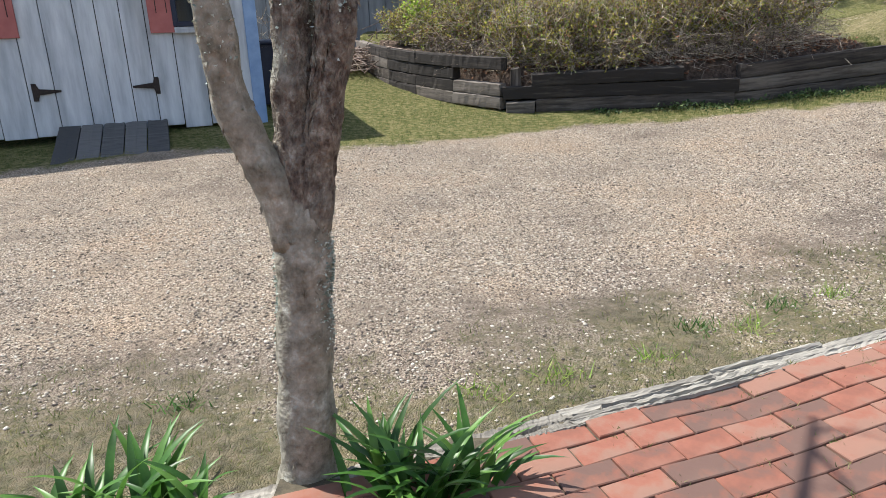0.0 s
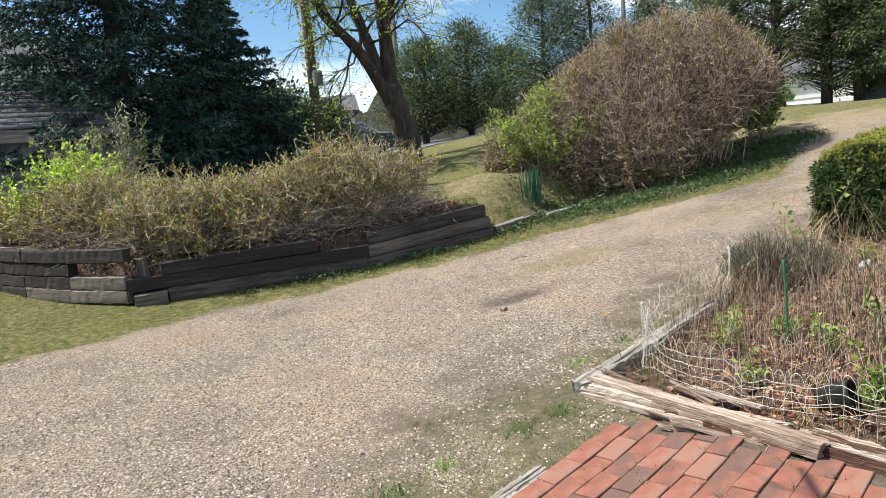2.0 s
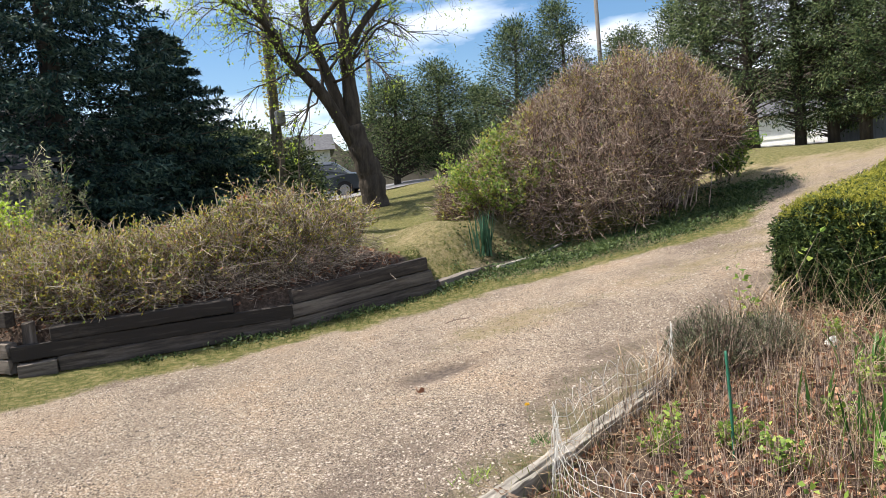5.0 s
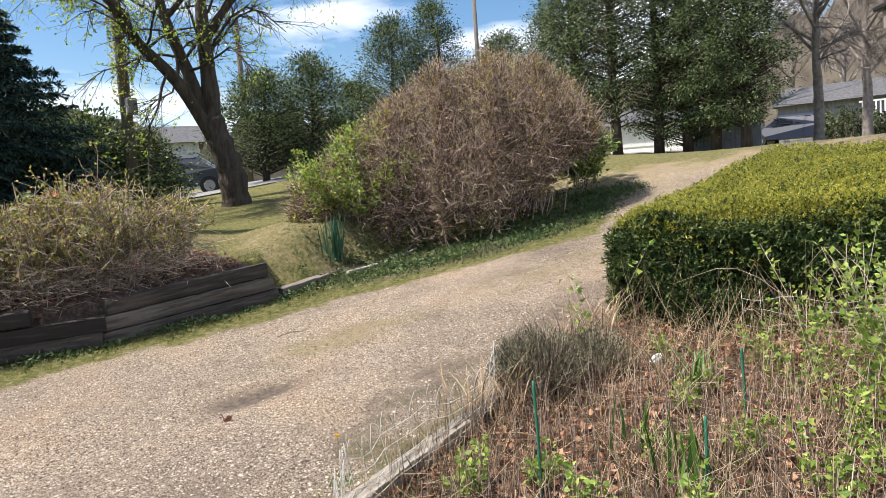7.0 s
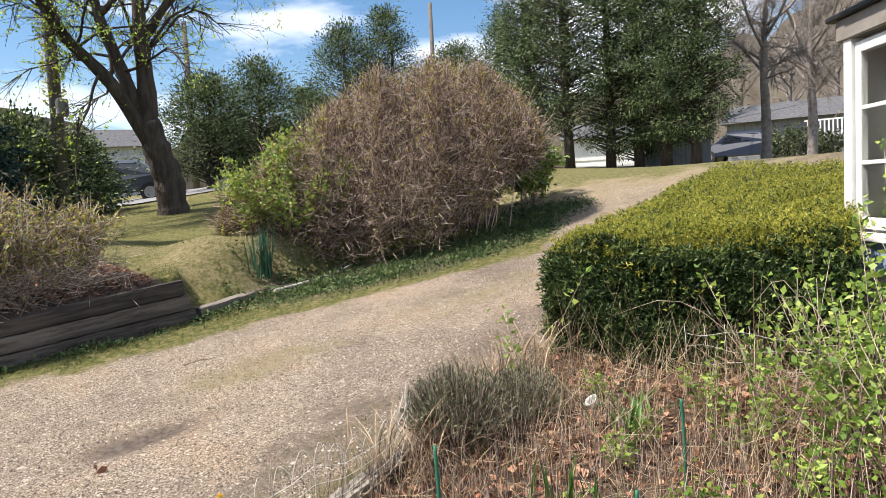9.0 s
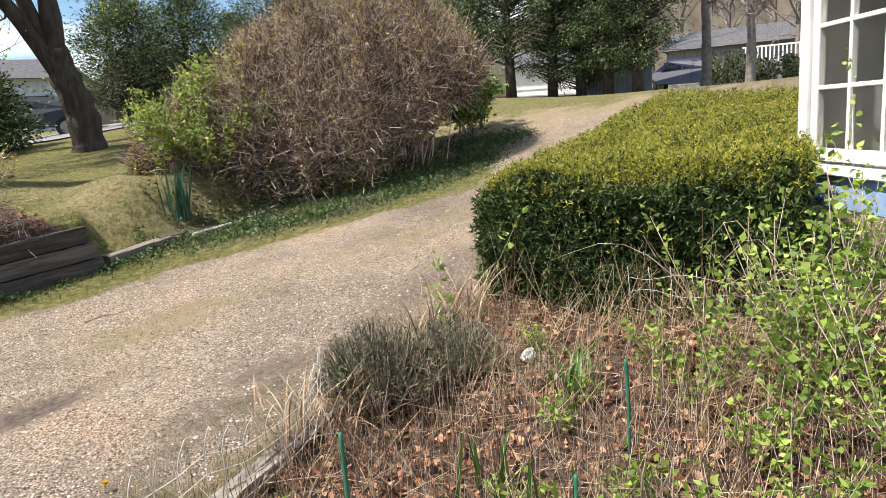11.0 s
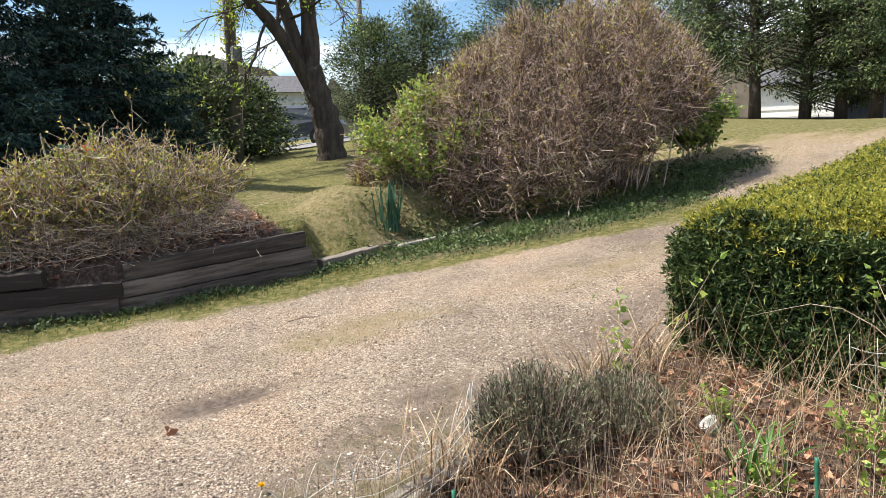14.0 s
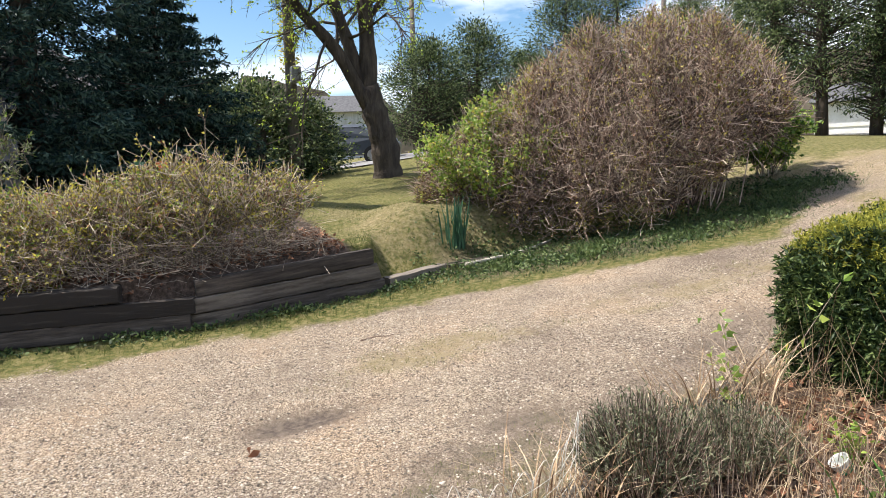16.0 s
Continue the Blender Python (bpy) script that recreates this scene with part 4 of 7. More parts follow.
def shed():
    """Limewashed shed: origin at the foot of its front corner, x along the front to the left of the door."""
    root = thing("shed", None, "limewashed vertical-board shed with red shutters and blue corner trim", "shed", m=frame_m(-2.02, 7.66, 0.16, 202))
    r = np.random.default_rng(4)
    D, H, Lx = 1.6, 2.25, 5.6
    x = 0.10
    while x < Lx:
        wdt = r.uniform(0.17, 0.30)
        z0 = 0.10 + r.uniform(-0.02, 0.03)
        part("board", box_bm(wdt - 0.008, 0.022, H - z0, (x + wdt / 2, 0.011 - r.uniform(0, 0.006), z0 + (H - z0) / 2), 0.003), M_SHEDWALL, root)
        x += wdt
    # near-black sheet, the shade in the board gaps put into its colour
    part("backing", box_bm(Lx, 0.03, H - 0.15, (Lx / 2, -0.03, 0.15 + (H - 0.15) / 2), 0), M_CORE, root)
    part("side_wall", box_bm(0.04, D, H, (0.02, -D / 2 - 0.05, H / 2 + 0.08), 0.004), M_BLUE, root, "faded blue boards")
    part("back_wall", box_bm(Lx, 0.04, H, (Lx / 2, -D - 0.05, H / 2), 0), M_SHEDWALL, root)
    part("corner_trim", box_bm(0.13, 0.04, H, (0.055, 0.018, H / 2 + 0.06), 0.004), M_BLUE, root, "faded blue corner board")
    part("roof", box_bm(Lx + 0.1, D + 0.25, 0.07, (Lx / 2, -D / 2, H + 0.04), 0.01), M_SHINGLE, root)
    for hx, flip in ((2.16, 1), (1.10, -1)):
        bm = bmesh.new()
        vs = [bm.verts.new((hx + flip * (a - 0.0), 0.026, z)) for a, z in ((0.055, 0.46), (0.055, 0.63), (0.015, 0.63), (-0.005, 0.575), (-0.20, 0.555), (-0.20, 0.535), (-0.005, 0.515), (0.015, 0.46))]
        f = bm.faces.new(vs)
        bmesh.ops.recalc_face_normals(bm, faces=[f])
        ext = bmesh.ops.extrude_face_region(bm, geom=[f])
        bmesh.ops.translate(bm, verts=[v for v in ext["geom"] if isinstance(v, bmesh.types.BMVert)], vec=(0, 0.012, 0))
        bmesh.ops.recalc_face_normals(bm, faces=bm.faces[:])
        part("hinge", bm, M_IRON, root, "black iron strap hinge")
    for sx in (0.93, 2.34):
        sh = part("shutter", box_bm(0.24, 0.03, 1.05, (sx, 0.04, 1.585), 0.004), M_RED, root, "faded red wooden shutter")
        for g in (-0.06, 0.04):
            # thin dark strip on the face stands for the shade in a groove
            part("groove_shade", box_bm(0.008, 0.004, 0.5, (sx + g, 0.057, 1.5), 0), M_IRON, sh)
    win = part("window", box_bm(0.46, 0.03, 0.85, (0.54, 0.03, 1.54), 0.004), M_CARGLASS, root, "dark small-paned window")
    for a, b, c, d in ((0.05, 0.85, 0.28, 1.54), (0.05, 0.85, 0.80, 1.54), (0.52, 0.05, 0.54, 1.14), (0.52, 0.03, 0.54, 1.42), (0.52, 0.03, 0.54, 1.70), (0.02, 0.85, 0.54, 1.54)):
        part("bar", box_bm(a, 0.02, b, (c, 0.055, d), 0.003), M_NAVY, win)
    part("sill", box_bm(0.56, 0.06, 0.06, (0.54, 0.045, 1.08), 0.004), M_SHEDWALL, win)
    ramp = thing("shed_ramp", None, "short dark grey wooden ramp leaning on the shed door sill", "ramp", m=frame_m(-2.02, 7.66, 0.16, 202))
    slope = pose(0, 0, 0, -13, 0, 0)
    for k in range(5):
        put("board", *plank(1.28, 0.195, 0.035, 40 + k, rough=0.002, n=6, crack=False), M_RAMP, ramp, m=Matrix.Translation((1.12 + k * 0.205, 0.68, 0.02)) @ slope @ pose(0, 0, 0, 0, 0, 90))


def grey_barn():
    root = thing("grey_barn", None, "grey-stained board outbuilding with a low grey shingle roof", "outbuilding", m=frame_m(-6.6, 12.4, 0.6, 4))
    r = np.random.default_rng(8)
    H, Lx = 1.72, 7.4
    x = 0
    while x < Lx:
        wdt = r.uniform(0.2, 0.3)
        part("board", box_bm(wdt - 0.008, 0.025, H, (x + wdt / 2, -r.uniform(0, 0.008), H / 2), 0.003), M_GREYWALL, root)
        x += wdt
    part("backing", box_bm(Lx, 2.6, H - 0.05, (Lx / 2, 1.4, H / 2), 0), M_GREYWALL, root)
    part("fascia", box_bm(Lx + 0.3, 0.04, 0.20, (Lx / 2, -0.18, H + 0.08), 0.004), M_GREYWOOD, root, "weathered grey fascia board")
    rise, run, n = 1.30, 2.9, 13
    for k in range(n):
        V, F = [], []
        f0, f1 = k / n, (k + 1) / n
        xs = np.arange(0, Lx + 0.3, 0.3)
        for xx in xs:
            b = len(V)
            o = 0.15 * (k % 2)
            x0, x1 = xx - 0.3 + o, xx - 0.005 + o
            z0 = H + 0.22 + f0 * rise
            V += [(x0, -0.22 + f0 * run, z0), (x1, -0.22 + f0 * run, z0), (x1, -0.22 + f1 * run, z0 + rise / n - 0.022), (x0, -0.22 + f1 * run, z0 + rise / n - 0.022),
                  (x0, -0.22 + f0 * run, z0 - 0.03), (x1, -0.22 + f0 * run, z0 - 0.03)]
            F += [(b, b + 1, b + 2, b + 3), (b + 4, b + 5, b + 1, b)]
        put("shingle_course", np.array(V), np.array(F), M_SHINGLE, root)
    part("roof_back", box_bm(Lx, 0.05, 1.7, (Lx / 2, 2.95, H + 0.6), 0), M_SHINGLE, root)
    far = thing("neighbour_house", None, "neighbouring house with a grey hipped shingle roof", "house", m=frame_m(-2.2, 22, 1.2, 4))
    bm = bmesh.new()
    vs = [bm.verts.new(v) for v in ((-4.5, -3.5, 2.3), (4.5, -3.5, 2.3), (4.5, 3.5, 2.3), (-4.5, 3.5, 2.3), (0.2, 0, 5.0), (-0.2, 0, 5.0))]
    for f in ((0, 1, 4, 5), (1, 2, 4), (2, 3, 5, 4), (3, 0, 5), (3, 2, 1, 0)):
        bm.faces.new([vs[k] for k in f])
    part("roof", bm, M_SHINGLE, far)
    part("wall", box_bm(8.2, 6.2, 2.5, (0, 0, 1.1), 0.01), M_GREYWALL, far)


def bay_window():
    """The corner of the house: a bay that juts out over the garden; x runs back towards the house wall."""
    root = thing("house", None, "white house corner with a small-paned bay window over pale blue trim", "house", m=frame_m(6.74, 2.60, -0.10, 228))
    W = 1.6
    z0, z1 = 1.30, 2.36
    part("apron", box_bm(W, 0.05, 0.15, (W / 2, 0.0, 1.20), 0.004), M_BLUE, root, "pale blue board below the window")
    part("sill", box_bm(W + 0.04, 0.12, 0.045, (W / 2 - 0.02, 0.0, 1.305), 0.006), M_WHITE, root, "white painted sill")
    part("corner_post", box_bm(0.075, 0.075, z1 - z0, (0.04, 0.0, (z0 + z1) / 2 + 0.02), 0.005), M_WHITE, root)
    part("mullion", box_bm(0.08, 0.07, z1 - z0, (1.12, 0.0, (z0 + z1) / 2 + 0.02), 0.005), M_WHITE, root)
    part("header", box_bm(W + 0.06, 0.10, 0.12, (W / 2 - 0.02, 0.0, z1 + 0.07), 0.006), M_ROOFTRIM, root, "weathered cornice over the window")
    part("cap", box_bm(W + 0.16, 0.2, 0.03, (W / 2 - 0.03, 0.02, z1 + 0.145), 0.006), M_BLACK, root)
    win = thing("window_1", None, "white wooden casement with small panes and dark glass", "window", kind="structure", m=frame_m(6.74, 2.60, -0.10, 228))
    x0, x1, b, t = 0.085, 1.075, 1.345, 2.345
    for a, c in ((x0 + 0.025, 0.05), (x1 - 0.025, 0.05)):
        part("stile", box_bm(c, 0.045, t - b, (a, 0.005, (b + t) / 2), 0.004), M_WHITE, win)
    for z in (b + 0.03, t - 0.03):
        part("rail", box_bm(x1 - x0 - 0.1, 0.045, 0.06, ((x0 + x1) / 2, 0.005, z), 0.004), M_WHITE, win)
    pw, ph = (x1 - x0 - 0.1) / 3.6, (t - b - 0.12) / 3
    for k in (1, 2, 3):
        part("glazing_bar", box_bm(0.022, 0.035, t - b - 0.12, (x0 + 0.05 + k * pw, 0.005, (b + t) / 2), 0.004), M_WHITE, win)
    for k in (1, 2):
        part("glazing_bar", box_bm(x1 - x0 - 0.1, 0.034, 0.022, ((x0 + x1) / 2, 0.004, b + 0.06 + k * ph), 0.004), M_WHITE, win)
    g = part("pane", box_bm(x1 - x0 - 0.1, 0.004, t - b - 0.12, ((x0 + x1) / 2, -0.008, (b + t) / 2), 0), M_GLASS, win)
    g.visible_shadow = False
    # added room shell behind the glass, its dimness put into the colour; walls beside
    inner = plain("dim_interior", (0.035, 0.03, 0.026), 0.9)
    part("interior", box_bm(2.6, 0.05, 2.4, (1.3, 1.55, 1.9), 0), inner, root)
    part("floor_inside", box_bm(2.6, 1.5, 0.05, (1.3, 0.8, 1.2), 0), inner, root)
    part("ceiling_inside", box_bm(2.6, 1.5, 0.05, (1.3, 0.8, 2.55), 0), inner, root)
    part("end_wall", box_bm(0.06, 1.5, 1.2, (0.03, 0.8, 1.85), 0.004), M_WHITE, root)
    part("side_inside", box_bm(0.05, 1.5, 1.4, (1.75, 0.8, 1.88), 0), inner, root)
    part("wall_beside", box_bm(0.5, 0.08, 1.3, (1.42, 0.0, 1.9), 0.004), M_WHITE, root)
    # near-black block stands for the shaded void beneath the bay
    part("void_shade", box_bm(2.2, 0.9, 1.1, (1.4, 0.9, 0.6), 0.01), M_CORE, root)
    part("eave", box_bm(3.2, 2.0, 0.10, (1.72, 0.62, 3.0), 0.01), M_BLACK, root, "dark roof overhang")
    part("fascia", box_bm(0.04, 1.5, 0.44, (0.10, 0.85, 2.74), 0.004), M_ROOFTRIM, root)
    part("upper_wall", box_bm(2.4, 0.06, 0.5, (1.3, 0.12, 2.76), 0.004), M_ROOFTRIM, root)


# ---- hedge ----
def hedge():
    A, B, C, D = [np.array(p) for p in ((5.77, 4.0), (9.9, 5.2), (9.3, 3.42), (6.17, 2.36))]
    root = thing("hedge", (5.9, 3.2, landz(5.9, 3.2)), "clipped boxy yew hedge with yellow-green new growth on top", "hedge")
    r = np.random.default_rng(12)
    H = 0.74
    org = np.array(root.location)

    def at(u, v, h):
        p = (A * (1 - u)[:, None] + B * u[:, None]) * (1 - v)[:, None] + (D * (1 - u)[:, None] + C * u[:, None]) * v[:, None]
        z = land(p[:, 0], p[:, 1])
        return np.concatenate([p, (z + (h * (H - 0.27 * u + 0.035 * wobble(p[:, 0], p[:, 1], 2.0) + 0.012 * wobble(p[:, 0], p[:, 1], 7.0, 2)) - 0.09 * np.clip((0.06 - np.minimum(u * 3, v)) / 0.06, 0, 1) ** 2 * h))[:, None]], 1)

    def sprays(n, u, v, h, normal, mat, name, size, per=6, lift=0.2, slim=0.2, deep=0.10):
        P = at(u, v, h) - org
        twig = unit(normal + r.normal(size=(n, 3)) * 0.6 + [0, 0, lift])
        lump = wobble(P[:, 0] * 3 + P[:, 2] * 4, P[:, 1] * 3 - P[:, 2] * 2, 3.0, 3)[:, None]
        P += normal * (r.uniform(-deep, 0.03, (n, 1)) + 0.03 * lump) + r.normal(size=(n, 3)) * 0.012
        m = n * per
        Q = np.repeat(P, per, 0) + np.repeat(twig, per, 0) * size * r.uniform(0, 0.9, (m, 1))
        out = np.repeat(twig, per, 0) * 0.8 + r.normal(size=(m, 3)) * 0.7
        spray = put(name, *leaves(Q, out, size * r.uniform(0.6, 1.3, m), size * slim * r.uniform(0.7, 1.4, m), r, 0.12), mat, root)
        tagged(spray, kind="stuff")

    one = np.ones
    n = 11500
    v, h = r.random(n), r.uniform(0.03, 1.0, n)
    side = unit(np.array([*(A - B), 0]))
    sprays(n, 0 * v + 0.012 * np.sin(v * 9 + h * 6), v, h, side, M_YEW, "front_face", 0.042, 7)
    n = 160
    v, h = r.random(n), r.uniform(0.03, 1.0, n) ** 0.5
    sprays(n, 0 * v + 0.004 * np.sin(v * 9), v, h, side, M_YEWTIP, "front_tips", 0.034, 5, deep=0.02)
    n = 3600
    u = r.random(n) ** 1.6
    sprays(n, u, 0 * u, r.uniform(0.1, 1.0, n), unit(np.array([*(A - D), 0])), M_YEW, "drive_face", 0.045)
    n = 25000
    u = r.random(n) ** 1.5
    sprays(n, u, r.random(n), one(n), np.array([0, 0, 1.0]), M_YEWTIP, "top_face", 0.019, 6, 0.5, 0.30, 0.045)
    n = 6500
    u = r.random(n) ** 1.5
    sprays(n, u, r.random(n), one(n), np.array([0, 0, 1.0]), M_YEW, "top_shade", 0.020, 6, 0.3, 0.28, 0.05)
    # solid core whose near-black colour stands for shade between the sprays
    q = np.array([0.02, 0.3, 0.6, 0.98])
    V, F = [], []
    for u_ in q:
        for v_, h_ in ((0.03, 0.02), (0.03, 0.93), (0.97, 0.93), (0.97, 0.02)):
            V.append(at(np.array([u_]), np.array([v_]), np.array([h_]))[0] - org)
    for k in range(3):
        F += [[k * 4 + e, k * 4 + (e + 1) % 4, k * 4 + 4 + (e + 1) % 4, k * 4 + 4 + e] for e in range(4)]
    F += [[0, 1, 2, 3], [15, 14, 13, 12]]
    put("inner_growth", np.array(V), F, M_CORE, root, "solid near-black block in place of the shade inside the hedge")
    # bare stems at the foot
    m = 260
    v = r.random(m)
    P0 = at(np.full(m, 0.02), v, np.full(m, 0.0)) - org
    put("foot_stems", *sticks(P0 - [0.03, 0, 0.02], P0 + r.normal(size=(m, 3)) * 0.07 + [0, 0, 0.2], 0.006, 0.003), M_TWIG2, root)


# ---- near tree with lichen ----
def near_tree():
    x, y = -0.33, 1.76
    root = thing("multi_stem_tree", (x, y, landz(x, y)), "old multi-stemmed garden tree with flaking lichen-covered grey bark", "tree")
    lines = [([(-0.005, 0, -0.08), (0.012, 0.0, 0.2), (0.035, 0.0, 0.5), (0.055, 0.01, 0.78), (0.062, 0.02, 1.0)], 0.088, 0.068),
             ([(0.035, 0.0, 0.76), (0.0, -0.01, 0.92), (-0.05, -0.02, 1.04), (-0.088, -0.03, 1.18), (-0.095, -0.05, 1.38), (-0.14, -0.08, 1.7), (-0.3, -0.15, 2.5)], 0.058, 0.034),
             ([(0.055, 0.02, 0.85), (0.062, 0.03, 1.1), (0.082, 0.02, 1.35), (0.08, 0.0, 1.8), (0.1, 0.1, 2.6)], 0.068, 0.036),
             ([(0.085, 0.01, 0.80), (0.115, 0.0, 0.98), (0.155, -0.01, 1.14), (0.205, -0.02, 1.34), (0.25, -0.03, 1.6), (0.4, -0.05, 2.1), (0.8, -0.1, 2.9)], 0.050, 0.03),
             ([(0.135, -0.02, 1.08), (0.145, -0.035, 1.2), (0.175, -0.045, 1.38), (0.19, -0.05, 1.7), (0.2, -0.05, 2.0)], 0.022, 0.018)]
    r = np.random.default_rng(21)
    for n, (line, r0, r1) in enumerate(lines):
        m = 34
        P, R = spline(line, m), np.linspace(r0, r1, m) * (1 + 0.05 * np.sin(np.arange(m) * 0.9 + n * 2))
        if n == 0:
            R[:5] *= np.linspace(1.22, 1.0, 5)
            R[-8:] *= np.linspace(1.0, 0.3, 8)
        put("trunk" if n == 0 else "stem", *tube(P, R, 30, 0.0016 if n in (0, 1) else 0.0034, 30 + n), M_BARK if n in (0, 1) else M_OLDBARK, root, smooth=True)
        # flakes of bark and tufts of lichen
        k = 150 if n in (0, 2) else 90
        i = r.integers(1, m - 2, k)
        a = r.uniform(0, 6.283, k)
        out = np.stack([np.cos(a), np.sin(a), 0 * a], -1)
        Q = P[i] + out * R[i][:, None] * 1.0 + [0, 0, 1] * r.uniform(-0.02, 0.02, (k, 1))
        way = unit(np.cross(out, [[0, 0, 1.0]]) * r.normal(size=(k, 1)) * 0.4 + [0, 0, -1]) + out * 0.06
        put("bark_flakes", *leaves(Q, way, r.uniform(0.008, 0.035, k), r.uniform(0.006, 0.014, k), r, 0.1), M_OLDBARK if n in (2, 3) else M_BARK, root)["kind"] = "stuff"
        k = (1100, 200, 900, 600, 420)[n]
        c = r.uniform(0, 6.283, 7)
        i = np.clip((r.choice([0.62, 0.58, 0.66, 0.9], k) + r.normal(size=k) * 0.06) * m, 1, m - 2).astype(int)
        a = r.choice(c, k) + r.normal(size=k) * 0.3
        out = np.stack([np.cos(a), np.sin(a), 0 * a], -1)
        Q = P[i] + out * R[i][:, None] * 1.0 + [0, 0, 1] * r.uniform(-0.012, 0.012, (k, 1))
        put("lichen", *leaves(Q, out + r.normal(size=(k, 3)) * 0.6, r.uniform(0.004, 0.013, k), r.uniform(0.004, 0.011, k), r, 0.2), M_LICHEN, root, "pale grey-green lichen")["kind"] = "stuff"
    # upper boughs, above the view, that throw their shadow on the bricks
    limbs = [([(0.8, -0.1, 2.9), (1.0, 0.6, 3.3), (1.2, 1.2, 3.6)], 0.03, 0.012), ([(0.1, 0.1, 2.6), (0.15, 0.8, 3.0), (0.35, 1.5, 3.4)], 0.035, 0.012), ([(-0.3, -0.15, 2.5), (-0.4, 0.5, 3.0), (-0.3, 1.2, 3.4)], 0.03, 0.01)]
    limb_tree(root, None, "bough", limbs, M_BARK, M_FRESH, 5, twigs=2, sub=7, fine=6, name="bough")


M_GREYBARK = material("grey_bark", [(0.10, 0.085, 0.075), (0.20, 0.175, 0.155), (0.30, 0.27, 0.245)], 6, 0.9, 0.4)
M_LICHEN = material("lichen", [(0.22, 0.27, 0.22), (0.40, 0.45, 0.38), (0.58, 0.61, 0.54)], 20, 0.9, 0, "island")
near_tree()
stones()
turf()
raised_bed()
shed()
grey_barn()
bay_window()
hedge()

for n, (x, y, s) in enumerate([(-0.08, 1.66, 0.95), (0.06, 1.60, 1.0), (0.17, 1.66, 0.85), (0.0, 1.52, 0.9), (-0.78, 1.60, 0.85), (-0.95, 1.55, 0.8), (-0.62, 1.54, 0.7)]):
    strap_clump("daylily_clump", (x, y), 26, 0.42 * s, 0.026, 0.035, M_STRAP, "fresh green daylily clump with arching strap leaves", "plant", 50 + n, group="daylilies at the tree's foot")
strap_clump("daffodil_clump", (5.85, 8.38), 46, 0.52, 0.022, 0.06, M_BLUEGREEN, "blue-green upright daffodil leaf clump without flowers", "plant", 70, droop=0.25, upright=1.0)

# ---- bed shrubs along the timber wall ----
SPIREA = [(-0.35, 10.6, 0.62, 0.62), (0.12, 9.75, 0.66, 0.70), (0.5, 9.15, 0.62, 0.70), (0.98, 8.6, 0.62, 0.68), (1.3, 8.4, 0.7, 0.72), (1.85, 8.35, 0.7, 0.74), (2.4, 8.35, 0.72, 0.76), (2.95, 8.35, 0.75, 0.82), (3.45, 8.4, 0.85, 0.98), (0.6, 9.4, 0.8, 0.75), (1.6, 9.2, 0.8, 0.72), (2.6, 9.2, 0.8, 0.74)]
for n, (x, y, rad, h) in enumerate(SPIREA):
    bush("twiggy_shrub", (x, y), (rad, rad * 0.8), h * (0.92 + 0.2 * ((n * 7) % 5) / 4), 100, (1300, 1900), M_TWIG2, (M_OLIVE, M_FRESH, M_LITTER), (5200, 1300, 1200), "low twiggy shrub with sparse olive-yellow spring leaves in the raised bed", seed=n, size=(0.036, 0.021), dome=0.5, base=0.6, thin=1.55, lift=0.3, reach=0.22, group="shrubs in the raised bed")
bush("lime_shrub", (0.15, 10.1), (0.75, 0.55), 1.2, 60, (600, 800), M_TWIG2, (M_LIME,), (6500,), "bright lime-green leafy shrub in the raised bed", seed=40, size=(0.05, 0.032), dome=0.55)

